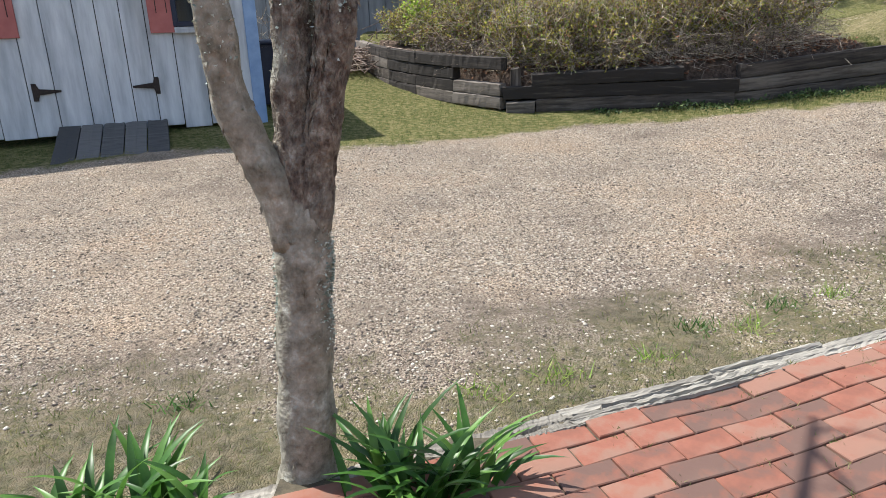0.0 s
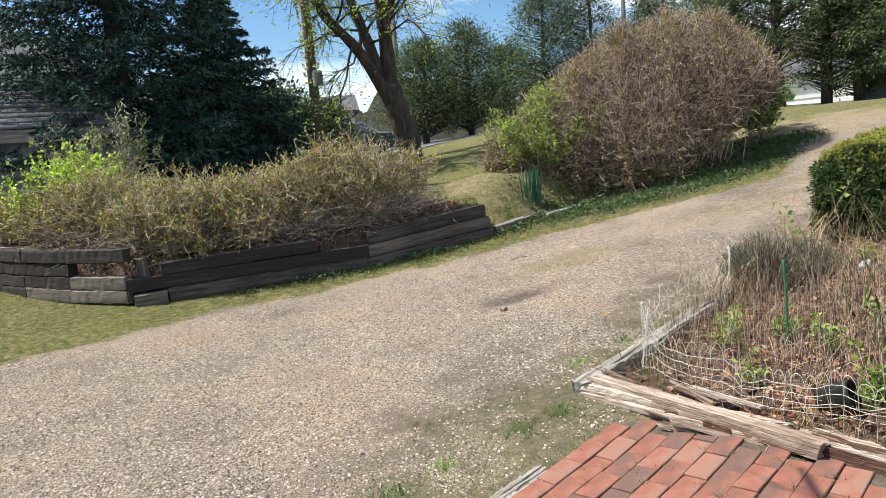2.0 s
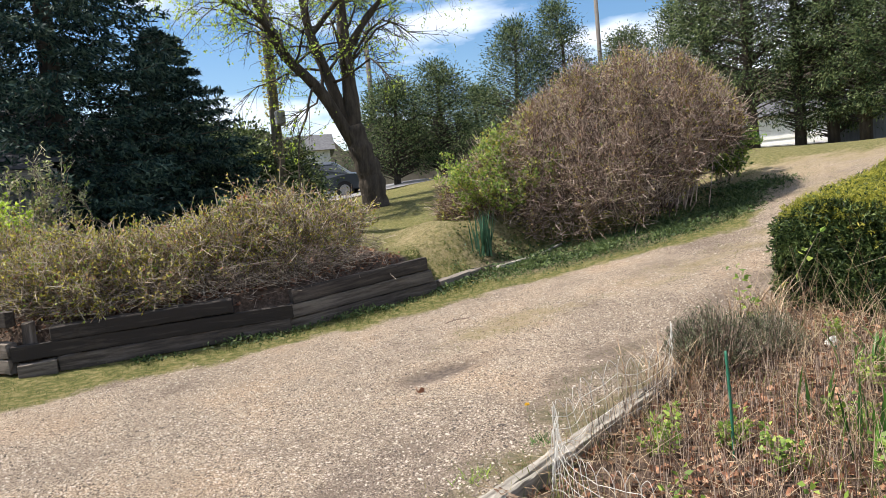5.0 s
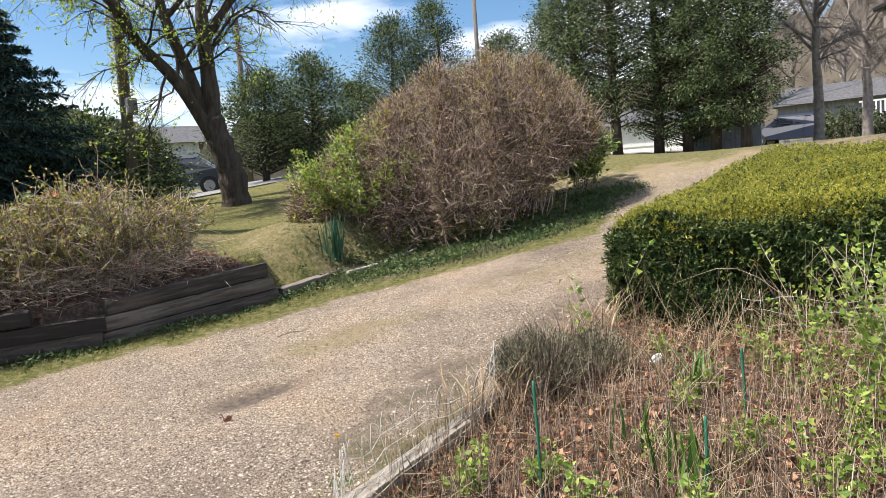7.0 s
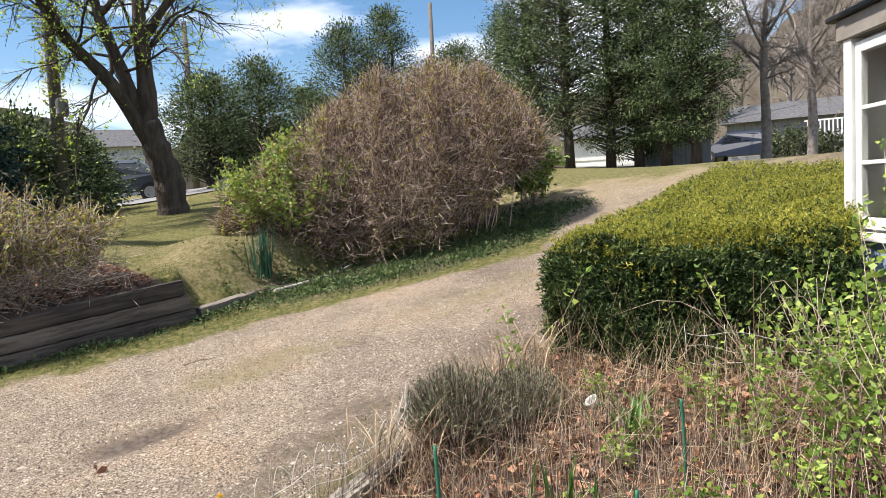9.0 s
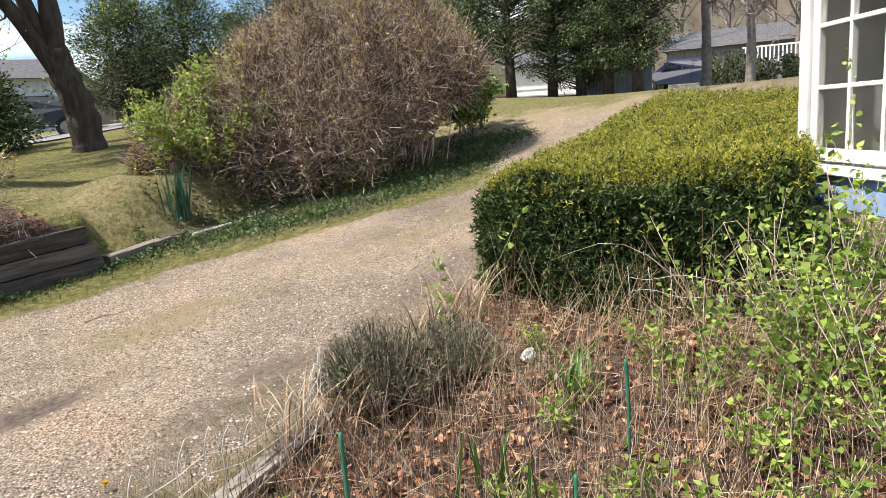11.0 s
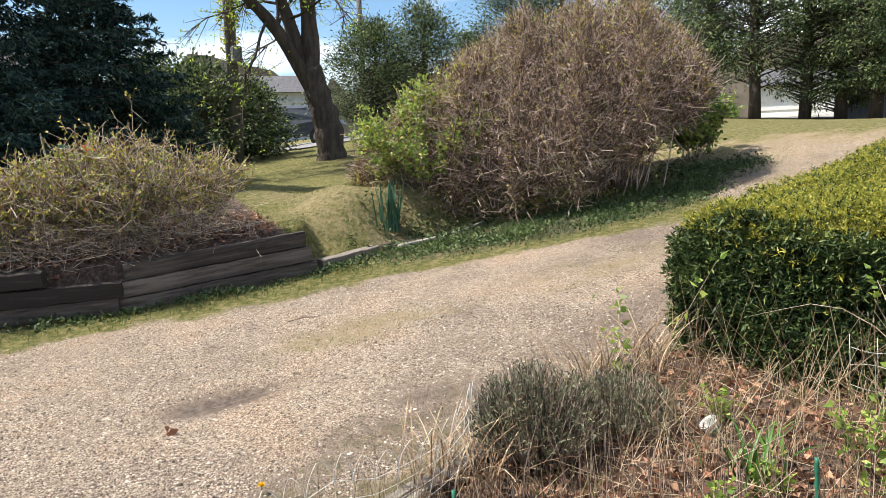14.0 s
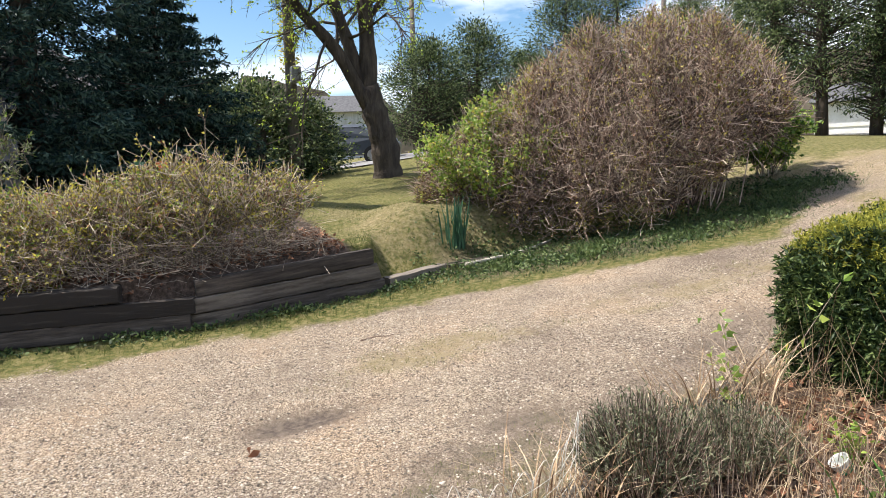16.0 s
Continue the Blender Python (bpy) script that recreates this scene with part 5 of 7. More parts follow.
# ---- thicket, green shrub, small bush ----
def brown_thicket():
    """A dense dome of interlaced twigs that leans along its length and overhangs at the taller end."""
    r = np.random.default_rng(60)
    c = np.array([8.35, 8.72])
    along, deep = np.array([0.777, -0.629]), np.array([0.629, 0.777])
    root = thing("brown_thicket", (*c, landz(*c)), "tall dome-shaped leafless shrub thicket of brown twigs with buds", "shrub")
    z0 = landz(*c)

    def envelope(n, low=0.0):
        q = r.uniform(-2.65, 1.66, n)
        q = q + 0.10 * np.sin(q * 9 + 1)
        top = np.interp(q, [-2.7, -2.2, -1.3, -0.5, 0.0, 0.5, 1.0, 1.4, 1.66], [0.35, 0.75, 1.42, 1.95, 2.18, 2.26, 2.14, 1.80, 1.35])
        half = 1.45 * np.sqrt(np.clip(1 - ((q + 0.45) / 2.4) ** 2, 0.05, 1))
        foot = np.interp(q, [-2.7, 0.2, 0.8, 1.3, 1.66], [0.0, 0.05, 0.35, 0.80, 1.10])
        a = r.uniform(0.06, math.pi - 0.06, n)
        f = np.cos(a)
        lump = 1 + 0.05 * wobble(q * 2, f * 3, 1.6) + 0.03 * wobble(q * 5, a * 4, 1.3, 2)
        rise = np.sin(a) ** 0.75
        p = c + along * q[:, None] + deep * (f * half * lump)[:, None]
        ground = land(p[:, 0], p[:, 1])
        side = (r.random(n) < 0.45) & (np.abs(f) > 0.45)
        z = ground + foot * 0.9 + (top * lump - foot) * np.where(side, rise * r.uniform(0.02, 1, n), rise)
        out = np.concatenate([deep * f[:, None], np.sin(a)[:, None]], 1)
        return np.concatenate([p - c, (z - z0)[:, None]], 1), out, q

    # stems from several crowns at the ground
    n = 420
    T, _, q = envelope(n)
    base = c + along * (np.clip(q * 0.62, -1.7, 0.75) + r.normal(size=n) * 0.14)[:, None] + deep * (r.normal(size=n) * 0.35)[:, None]
    B = np.concatenate([base - c, (land(base[:, 0], base[:, 1]) - z0 - 0.03)[:, None]], 1)
    pieces, last = [], B
    for k in range(1, 5):
        f = k / 4
        p = B * (1 - f) + T * f
        p[:, :2] = B[:, :2] + (T - B)[:, :2] * f**1.5
        p += r.normal(size=p.shape) * 0.05
        pieces.append(sticks(last, p, 0.0115 - 0.002 * k, 0.0095 - 0.002 * k))
        last = p
    tagged(put("stem_growth", *join(pieces), M_TWIG, root), kind="stuff")
    # twigs through the outer shell
    for name, n, low, high, r0, reach in (("inner_growth", 10000, 0.45, 0.9, 0.0055, 0.40), ("outer_growth", 30000, 0.82, 1.03, 0.0034, 0.18)):
        P, out, q = envelope(n)
        mid = np.stack([P[:, 0] * 0.8, P[:, 1] * 0.8, np.full(n, 0.5)], -1)
        A = mid + (P - mid) * r.uniform(low, high, (n, 1))
        way = unit(out * 0.45 + r.normal(size=(n, 3)) * 0.75 + [0, 0, 0.22])
        L = reach * r.uniform(0.45, 1.3, (n, 1))
        bend = A + way * L * 0.5
        end = bend + unit(way + r.normal(size=(n, 3)) * 0.35) * L * 0.5
        tagged(put(name, *(join([sticks(A, bend, r0, r0 * 0.75), sticks(bend, end, r0 * 0.75, r0 * 0.4)]) if name == "inner_growth" else sticks(A, end, r0, r0 * 0.45)), M_TWIG, root), kind="stuff")
    for name, mat, n, size in (("buds", M_LITTER, 24000, 0.026), ("pale_buds", M_PALE, 7000, 0.022), ("leaves", M_OLIVE, 19000, 0.034), ("new_leaves", M_FRESH, 12000, 0.042)):
        P, out, q = envelope(n)
        if name == "new_leaves":
            ok = r.random(n) < 0.10 + 0.9 * smooth(-q, 1.1, 2.3)
            P, out = P[ok], out[ok]
        m = len(P)
        P = P * 1.0 + out * r.uniform(-0.22, 0.09, (m, 1)) + r.normal(size=(m, 3)) * 0.03
        tagged(put(name, *leaves(P, out + r.normal(size=(m, 3)) * 0.9, r.uniform(0.6, 1.3, m) * size, r.uniform(0.6, 1.3, m) * size * 0.62, r), mat, root), kind="stuff")


brown_thicket()
bush("green_shrub", (6.55, 9.0), (0.95, 0.85), 1.15, 70, (1000, 1800), M_TWIG2, (M_FRESH, M_OLIVE), (12000, 2500), "green leafing shrub beside a brown thicket", seed=62, size=(0.044, 0.028), dome=0.6, thin=0.9)
bush("small_bush", (10.33, 8.5), (0.55, 0.5), 0.95, 26, (260, 420), M_TWIG2, (M_FRESH, M_STRAP), (2600, 900), "small open bush with bright green leaves", seed=63, size=(0.06, 0.038), dome=0.5, base=0.2, thin=1.3)
bush("budding_shrub", (0.42, 11.9), (1.0, 0.9), 1.7, 26, (300, 420), M_TWIG2, (M_PALE, M_FRESH), (2200, 900), "open shrub with pale opening leaf buds", seed=64, size=(0.06, 0.026), dome=0.4, base=0.3, thin=1.4)
bush("dead_shrub", (-2.6, 10.2), (0.7, 0.6), 0.95, 24, (260, 300), M_TWIG2, (), (), "bare grey dead shrub by the shed", seed=65, dome=0.3, base=0.2, thin=1.3)


def brush_pile():
    r = np.random.default_rng(14)
    root = thing("brush_pile", (-1.7, 10.9, landz(-1.7, 10.9)), "heap of dead brown branches against the barn", "brush pile")
    n = 700
    A = np.stack([r.normal(size=n) * 0.62, r.normal(size=n) * 0.3, np.abs(r.normal(size=n)) * 0.2], -1)
    W = r.normal(size=(n, 3)) * [0.34, 0.25, 0.10]
    B = A + W
    B[:, 2] = np.abs(B[:, 2]) + 0.01
    put("branches", *sticks(A, B, r.uniform(0.005, 0.013, n), 0.004), M_TWIG, root)


brush_pile()


def white_goose():
    """A small plain garden figure: one mesh turned from rounded rings."""
    x, y = -2.32, 10.38
    body = tube(spline([(-0.16, 0, 0.10), (-0.08, 0, 0.09), (0.03, 0, 0.09), (0.10, 0, 0.13), (0.12, 0, 0.22), (0.15, 0, 0.28), (0.20, 0, 0.28)], 22), np.interp(np.arange(22), [0, 5, 10, 14, 18, 20, 21], [0.015, 0.075, 0.085, 0.045, 0.024, 0.028, 0.01]), 12)
    V, F = join([body, tube([(0, 0.02, -0.02), (0, 0.02, 0.04), (0, 0, 0.08)], 0.03, 8)])
    tagged(put("garden_figure", V, F, M_CAN, smooth=True, m=pose(x, y, landz(x, y), 0, 0, 70)), "small white garden figure standing before a brush heap", "ornament")


white_goose()


def fallen_stems():
    """Dead stems that hang over the front of the raised bed."""
    r = np.random.default_rng(15)
    n = 2600
    x = r.uniform(-0.3, 4.3, n)
    y = np.interp(x, [-0.3, 0.62, 3.1, 4.85], [9.1, 7.98, 7.66, 7.8]) + 0.12 + np.abs(r.normal(size=n)) * 0.22
    A = np.stack([x, y, land(x, y) + r.uniform(0.02, 0.3, n)], -1)
    W = r.normal(size=(n, 3)) * [1, 0.7, 0.45] + [0, -0.35, -0.05]
    B = A + unit(W) * r.uniform(0.08, 0.3, (n, 1))
    B[:, 2] = np.maximum(B[:, 2], land(B[:, 0], B[:, 1]) + 0.03)
    tagged(put("fallen_stems", *sticks(A, B, 0.0028, 0.0015), M_TWIG2), "fallen grey-brown dead stems along the raised bed", "dry stems", kind="stuff")
    x, y = strewn(5000, -0.5, 4.5, 7.8, 9.4, r)
    P = np.stack([x, y, land(x, y) + r.uniform(0.0, 0.05, 5000)], -1)
    ok = inside(x, y, np.concatenate([WALL_LINE, BACK]))
    P = P[ok]
    tagged(put("leaf_litter", *leaves(P, r.normal(size=P.shape) * [1, 1, 0.4], 0.05, 0.03, r, 0.3), M_LITTER), "dead leaves on the raised bed", "leaf litter", kind="stuff")


fallen_stems()


def bin_():
    root = thing("wheelie_bin", None, "navy blue plastic wheeled rubbish bin beside the shed", "bin", m=frame_m(-2.16, 8.58, landz(-2.1, 8.5) - 0.02, 22) @ Matrix.Scale(0.84, 4))
    bm = box_bm(0.5, 0.6, 0.82, (0, 0, 0.47), 0)
    for v in bm.verts:
        if v.co.z < 0.3:
            v.co.x *= 0.82
            v.co.y *= 0.82
    bmesh.ops.bevel(bm, geom=bm.edges[:], offset=0.03, segments=2, affect="EDGES")
    part("body", bm, M_NAVY, root)
    part("lid", box_bm(0.56, 0.68, 0.06, (0, 0.01, 0.91), 0.02), M_NAVY, root)
    for s in (-0.24, 0.24):
        bm = bmesh.new()
        bmesh.ops.create_cone(bm, cap_ends=True, segments=18, radius1=0.11, radius2=0.11, depth=0.05, matrix=pose(s, 0.27, 0.11, 0, 90, 0))
        part("wheel", bm, M_TYRE, root)


bin_()

# ---- patio edging ----
edging = thing("timber_edging", (0, 0, 0), "split weathered grey landscape timbers edging the brick patio", "edging")
for a, b, seed in (((-0.62, 1.585), (0.02, 1.815), 3), ((0.0, 1.82), (0.52, 1.995), 4)):
    laid("timber", a, b, landz(*a) - 0.066, landz(*b) - 0.066, 0.11, 0.09, seed, M_GREYWOOD, edging, rough=0.0045, n=70)
# the long timber has split along its grain
laid("timber", (0.48, 2.022), (2.12, 2.585), landz(0.5, 2.02) - 0.068, landz(2.1, 2.58) - 0.066, 0.055, 0.09, 5, M_GREYWOOD, edging, rough=0.0045, n=70)
laid("timber", (0.51, 1.966), (1.30, 2.248), landz(0.53, 1.97) - 0.060, landz(1.30, 2.25) - 0.062, 0.042, 0.09, 6, M_GREYWOOD, edging, rough=0.004, n=40)
laid("timber", (1.28, 2.245), (2.12, 2.535), landz(1.3, 2.25) - 0.068, landz(2.1, 2.53) - 0.070, 0.050, 0.09, 7, M_GREYWOOD, edging, rough=0.004, n=40)
laid("splinter", (0.62, 2.02), (1.05, 2.175), landz(0.6, 2.06) + 0.016, landz(1.05, 2.2) + 0.02, 0.022, 0.016, 8, M_GREYWOOD, edging, n=12)
laid("splinter", (1.05, 2.235), (1.5, 2.39), landz(1.05, 2.27) + 0.018, landz(1.5, 2.43) + 0.02, 0.020, 0.016, 9, M_GREYWOOD, edging, n=12)
bed_edge = thing("bed_edging", (0, 0, 0), "grey weathered timber edging of the flower bed beside the drive", "edging")
for a, b, seed in (((2.72, 3.12), (4.1, 3.57), 11), ((4.12, 3.58), (5.5, 4.02), 12)):
    laid("timber", a, b, landz(*a) - 0.03, landz(*b) - 0.03, 0.10, 0.10, seed, M_GREYWOOD, bed_edge, n=30)
rotten = thing("rotten_timber", (0, 0, 0), "rotten splintered timber crumbling between patio and flower bed", "timber")
for k in range(7):
    o = (k - 3) * 0.017
    laid("strand", (2.77 + o * 0.9, 3.18 - 0.05 * ((k * 5) % 4) + o * 0.2), (3.0 + o * 1.05, 1.95 + 0.07 * ((k * 3) % 5)), 0.135 + 0.012 * ((k * 7) % 4) - abs(o) * 0.4, landz(3.0, 1.95) + 0.004 + 0.012 * ((k * 5) % 3), 0.03, 0.055 - abs(o) * 0.35, 300 + k, M_ROT, rotten, rough=0.005, n=30)
laid("strand", (2.90, 3.2), (2.99, 2.5), 0.20, 0.135, 0.035, 0.028, 17, M_ROT, rotten, rough=0.006, n=24)
for k in range(5):
    o = (k - 2) * 0.02
    laid("strand", (3.0 + o, 2.06 - 0.04 * (k % 3)), (3.12 + o, 0.9 + 0.05 * (k % 2)), landz(3.0, 2.0) + 0.002 + 0.012 * (k % 3), landz(3.12, 0.9) + 0.012 * (k % 2), 0.034, 0.055, 320 + k, M_ROT, rotten, rough=0.005, n=26)
laid("strand", (2.80, 3.12), (2.95, 1.9), landz(2.8, 3.12) + 0.02, landz(2.95, 1.9) + 0.015, 0.075, 0.065, 340, M_ROT, rotten, rough=0.005, n=24)
r_ = np.random.default_rng(18)
for k in range(22):
    x, y = 2.86 + r_.normal() * 0.07 + 0.03, 2.85 - abs(r_.normal()) * 0.45
    put("splinter", *plank(r_.uniform(0.06, 0.28), r_.uniform(0.012, 0.035), r_.uniform(0.008, 0.02), k, rough=0.004, n=6), M_ROT, rotten, m=pose(x, y, landz(x, y) + r_.uniform(0.0, 0.05), r_.uniform(-20, 20), r_.uniform(-12, 12), r_.uniform(-105, -55)))

# ---- flower bed ----
BEDLINE = [(4.40, 3.62), (4.05, 3.47), (3.6, 3.32), (3.2, 3.17), (3.08, 3.07), (3.08, 2.85), (3.10, 2.55), (3.16, 2.25), (3.28, 1.95), (3.4, 1.6), (3.5, 1.1)]


def wire_fence():
    root = thing("wire_fence", (0, 0, 0), "sagging low white scalloped wire garden fence", "fence")
    r = np.random.default_rng(31)
    L = spline(BEDLINE, 64)
    base = np.column_stack([L, land(L[:, 0], L[:, 1])])
    sag = 0.34 - 0.14 * smooth(np.arange(64), 26, 46) + 0.02 * np.sin(np.arange(64) * 0.7)
    sag = sag + np.convolve(r.normal(size=64) * 0.03, np.ones(2) / 2, "same")
    lean = np.stack([np.sin(np.arange(64) * 0.33) * 0.05 + r.normal(size=64) * 0.012, np.cos(np.arange(64) * 0.41) * 0.04 + r.normal(size=64) * 0.012, 0 * sag], -1)

    def rail(h):
        return base + lean * (h / 0.3)[:, None] + np.stack([0 * h, 0 * h, h], -1)

    for frac in (0.22, 0.42, 0.62, 0.80):
        put("rail", *tube(rail(sag * frac), 0.0014, 4), M_WIRE, root)
    for k in range(64):
        b, m = base[k], rail(sag * 0.8)[k]
        line = [b - [0, 0, 0.03], m]
        if k < 63:
            n = rail(sag * 0.8)[k + 1]
            top = (rail(sag)[k] + rail(sag)[k + 1]) / 2 + [0, 0, 0.02]
            line += [m * 0.72 + top * 0.28 + [0, 0, 0.025], top, n * 0.72 + top * 0.28 + [0, 0, 0.025], n]
        put("wire", *tube(spline(line, 12), 0.0013, 4), M_WIRE, root)


wire_fence()


def hedge_wire():
    root = thing("wire_mesh", (0, 0, 0), "rusty white wire mesh standing at the hedge's foot", "wire mesh")
    P = np.array([(5.86, 3.1), (5.92, 2.8), (6.0, 2.4), (6.08, 2.0)])
    L = spline(P, 26)
    z = land(L[:, 0], L[:, 1])
    for h in (0.08, 0.16, 0.24):
        put("wire", *tube(np.column_stack([L, z + h + 0.015 * np.sin(np.arange(26) * 0.6 + h * 40)]), 0.0013, 3), M_WIRE, root)
    for k in range(0, 26, 3):
        put("wire", *tube(np.array([(*L[k], z[k] - 0.02), (*L[k] + [0.01, 0.005], z[k] + 0.15), (*L[k] + [0.0, 0.01], z[k] + 0.29)]), 0.0015, 3), M_WIRE, root)


hedge_wire()


def in_bed(n, r, x0=2.9, x1=6.5, y0=0.3, y1=4.0):
    x, y = strewn(n, x0, x1, y0, y1, r)
    ok = inside(x, y, BED * 1.0) & ~((np.hypot(x - 3.05, y - 1.35) < 0.15))
    return x[ok], y[ok]


def bed_growth():
    r = np.random.default_rng(33)
    # dead leaves on the soil
    x, y = in_bed(19000, r)
    keep = r.random(len(x)) < 0.55 + 0.45 * wobble(x, y, 2.5, 2)
    x, y = x[keep], y[keep]
    n = len(x)
    P = np.stack([x, y, land(x, y) + r.uniform(0.003, 0.03, n)], -1)
    tagged(put("leaf_litter", *leaves(P, r.normal(size=(n, 3)) * [1, 1, 0.35], r.uniform(0.02, 0.065, n), r.uniform(0.012, 0.04, n), r, 0.35), M_LITTER), "brown and orange dead leaves on the bed", "leaf litter", kind="stuff")
    # dry stalks
    x, y = in_bed(6500, r)
    dens = 0.55 + 0.5 * wobble(x, y, 1.7, 5) + 0.25 * smooth(x, 4.4, 5.4)
    keep = (r.random(len(x)) < dens) & (np.hypot(x - 4.6, y - 3.55) > 0.3)
    x, y = x[keep], y[keep]
    n = len(x)
    h = r.uniform(0.06, 0.34, n) * (1 + 0.35 * smooth(x, 4.6, 5.4))
    (V, F), mid, top, way = stalks(n, x, y, h, r, 0.35, 0.0016, 0.5)
    tagged(put("dry_stems", V, F, M_STALK), "upright and fallen dry tan stems in the bed", "dry stems", kind="stuff")
    x, y = in_bed(1200, r, 3.4, 5.2, 1.6, 3.6)
    n = len(x)
    (V, F), *_ = stalks(n, x, y, r.uniform(0.12, 0.36, n), r, 0.08, 0.0017, 0.12)
    tagged(put("brown_stems", V, F, M_TWIG), "stiff upright brown stems of dead perennials", "dry stems", kind="stuff")
    # fallen straw
    x, y = in_bed(4200, r)
    n = len(x)
    P = np.stack([x, y, land(x, y) + r.uniform(0.006, 0.08, n)], -1)
    W = r.normal(size=(n, 3)) * [1, 1, 0.25]
    tagged(put("straw", *sticks(P, P + unit(W) * r.uniform(0.06, 0.28, (n, 1)), 0.0016, 0.001), M_STALK), "fallen straw and dry stems", "straw", kind="stuff")
    # green shoots
    x, y = in_bed(7000, r)
    keep = r.random(len(x)) < np.clip(wobble(x, y, 2.3, 9) * 1.3 + 0.05, 0, 1)
    x, y = x[keep], y[keep]
    tagged(put("green_shoots", *blades(x, y, r.uniform(0.05, 0.19, len(x)), r.uniform(0.005, 0.01, len(x)), r, 0.35), M_GRASS), "young green grass-like shoots in the bed", "shoots", kind="stuff")


bed_growth()


def leafy_weed(x, y, h, n, seed, mat=None, size=(0.042, 0.028), label="young green leafy perennial in the flower bed", stems=9, name="leafy_perennial", lean=0.35):
    r = np.random.default_rng(seed)
    root = thing(name, (x, y, landz(x, y)), label, "plant", "perennials in the bed")
    a = r.uniform(0, 6.283, stems)
    top = np.stack([np.cos(a) * h * lean, np.sin(a) * h * lean, h * r.uniform(0.6, 1.1, stems)], -1) + r.normal(size=(stems, 3)) * h * 0.15
    foot = np.stack([np.cos(a) * 0.03, np.sin(a) * 0.03, 0 * a - 0.01], -1)
    mid = foot * 0.5 + top * 0.5 + r.normal(size=(stems, 3)) * h * 0.06
    for a_, b_, c_ in zip(foot, mid, top):
        put("stem", *tube([a_, b_, c_], np.array([0.0026, 0.002, 0.001]), 4), M_TWIG2, root)
    k = r.integers(0, stems, n)
    f = r.uniform(0.25, 1.05, (n, 1))
    P = np.where(f < 0.5, foot[k] + (mid - foot)[k] * f * 2, mid[k] + (top - mid)[k] * (f * 2 - 1))
    out = unit(r.normal(size=(n, 3)) * [1, 1, 0.45]) + [0, 0, 0.2]
    put("leaves", *leaves(P + out * 0.012, out, size[0] * r.uniform(0.6, 1.3, n), size[1] * r.uniform(0.6, 1.3, n), r, 0.25), mat or M_FRESH, root)


r_ = np.random.default_rng(35)
for n, (x, y, h, k) in enumerate([(3.72, 3.05, 0.2, 90), (3.95, 2.85, 0.17, 70), (3.9, 2.55, 0.17, 60), (3.45, 2.0, 0.2, 90), (3.75, 1.85, 0.22, 90), (4.05, 2.15, 0.2, 70), (4.45, 1.95, 0.3, 90), (4.75, 1.85, 0.32, 100), (5.0, 2.1, 0.34, 100),
                                  (5.2, 2.45, 0.3, 80), (5.35, 3.3, 0.14, 40), (4.85, 2.8, 0.14, 40), (5.1, 2.85, 0.12, 40), (4.35, 2.55, 0.16, 50), (4.55, 2.3, 0.2, 60), (3.35, 2.6, 0.14, 40), (5.45, 2.75, 0.28, 70), (5.55, 2.3, 0.5, 110), (4.15, 1.7, 0.28, 80)]):
    leafy_weed(x, y, h, int(k * 2.4), 200 + n, size=(0.032, 0.021))
# tall canes by the house
for n, (x, y, h) in enumerate([(5.35, 1.95, 0.95), (5.6, 1.8, 1.1), (5.25, 1.7, 0.9), (5.7, 2.05, 0.9), (5.5, 1.6, 1.15), (5.0, 1.55, 0.8), (5.15, 1.4, 0.95), (5.75, 2.3, 0.75), (5.5, 2.15, 1.0), (5.4, 2.4, 0.7)]):
    leafy_weed(x, y, h * 0.84, 330, 230 + n, size=(0.034, 0.024), stems=9, lean=0.3, name="leafy_cane", label="tall arching canes with bright green young leaves near the house")
leafy_weed(5.32, 3.82, 0.5, 26, 250, size=(0.05, 0.03), stems=2, lean=0.2, name="sapling", label="thin sapling with a few bright green leaves")
leafy_weed(5.45, 3.95, 0.62, 30, 251, size=(0.05, 0.03), stems=3, lean=0.3, name="sapling", label="thin sapling with a few bright green leaves")


def dry_canes():
    r = np.random.default_rng(41)
    root = thing("dry_canes", (5.5, 2.2, landz(5.5, 2.2)), "tangle of bare pale arching canes before the hedge", "dry canes")
    for k in range(20):
        p = np.array([r.normal() * 0.2 + 0.15, r.normal() * 0.35 - 0.2, 0])
        w = np.array([r.normal() * 0.4, r.normal() * 0.6, 0])
        L = r.uniform(0.4, 0.95)
        line = spline([p, p + w * 0.3 * L + [0, 0, 0.5 * L], p + w * 0.8 * L + [0, 0, 0.72 * L], p + w * 1.4 * L + [0, 0, 0.55 * L]], 9)
        put("cane", *tube(line, np.linspace(0.0026, 0.0008, 9), 4), M_TWIG2, root)


dry_canes()


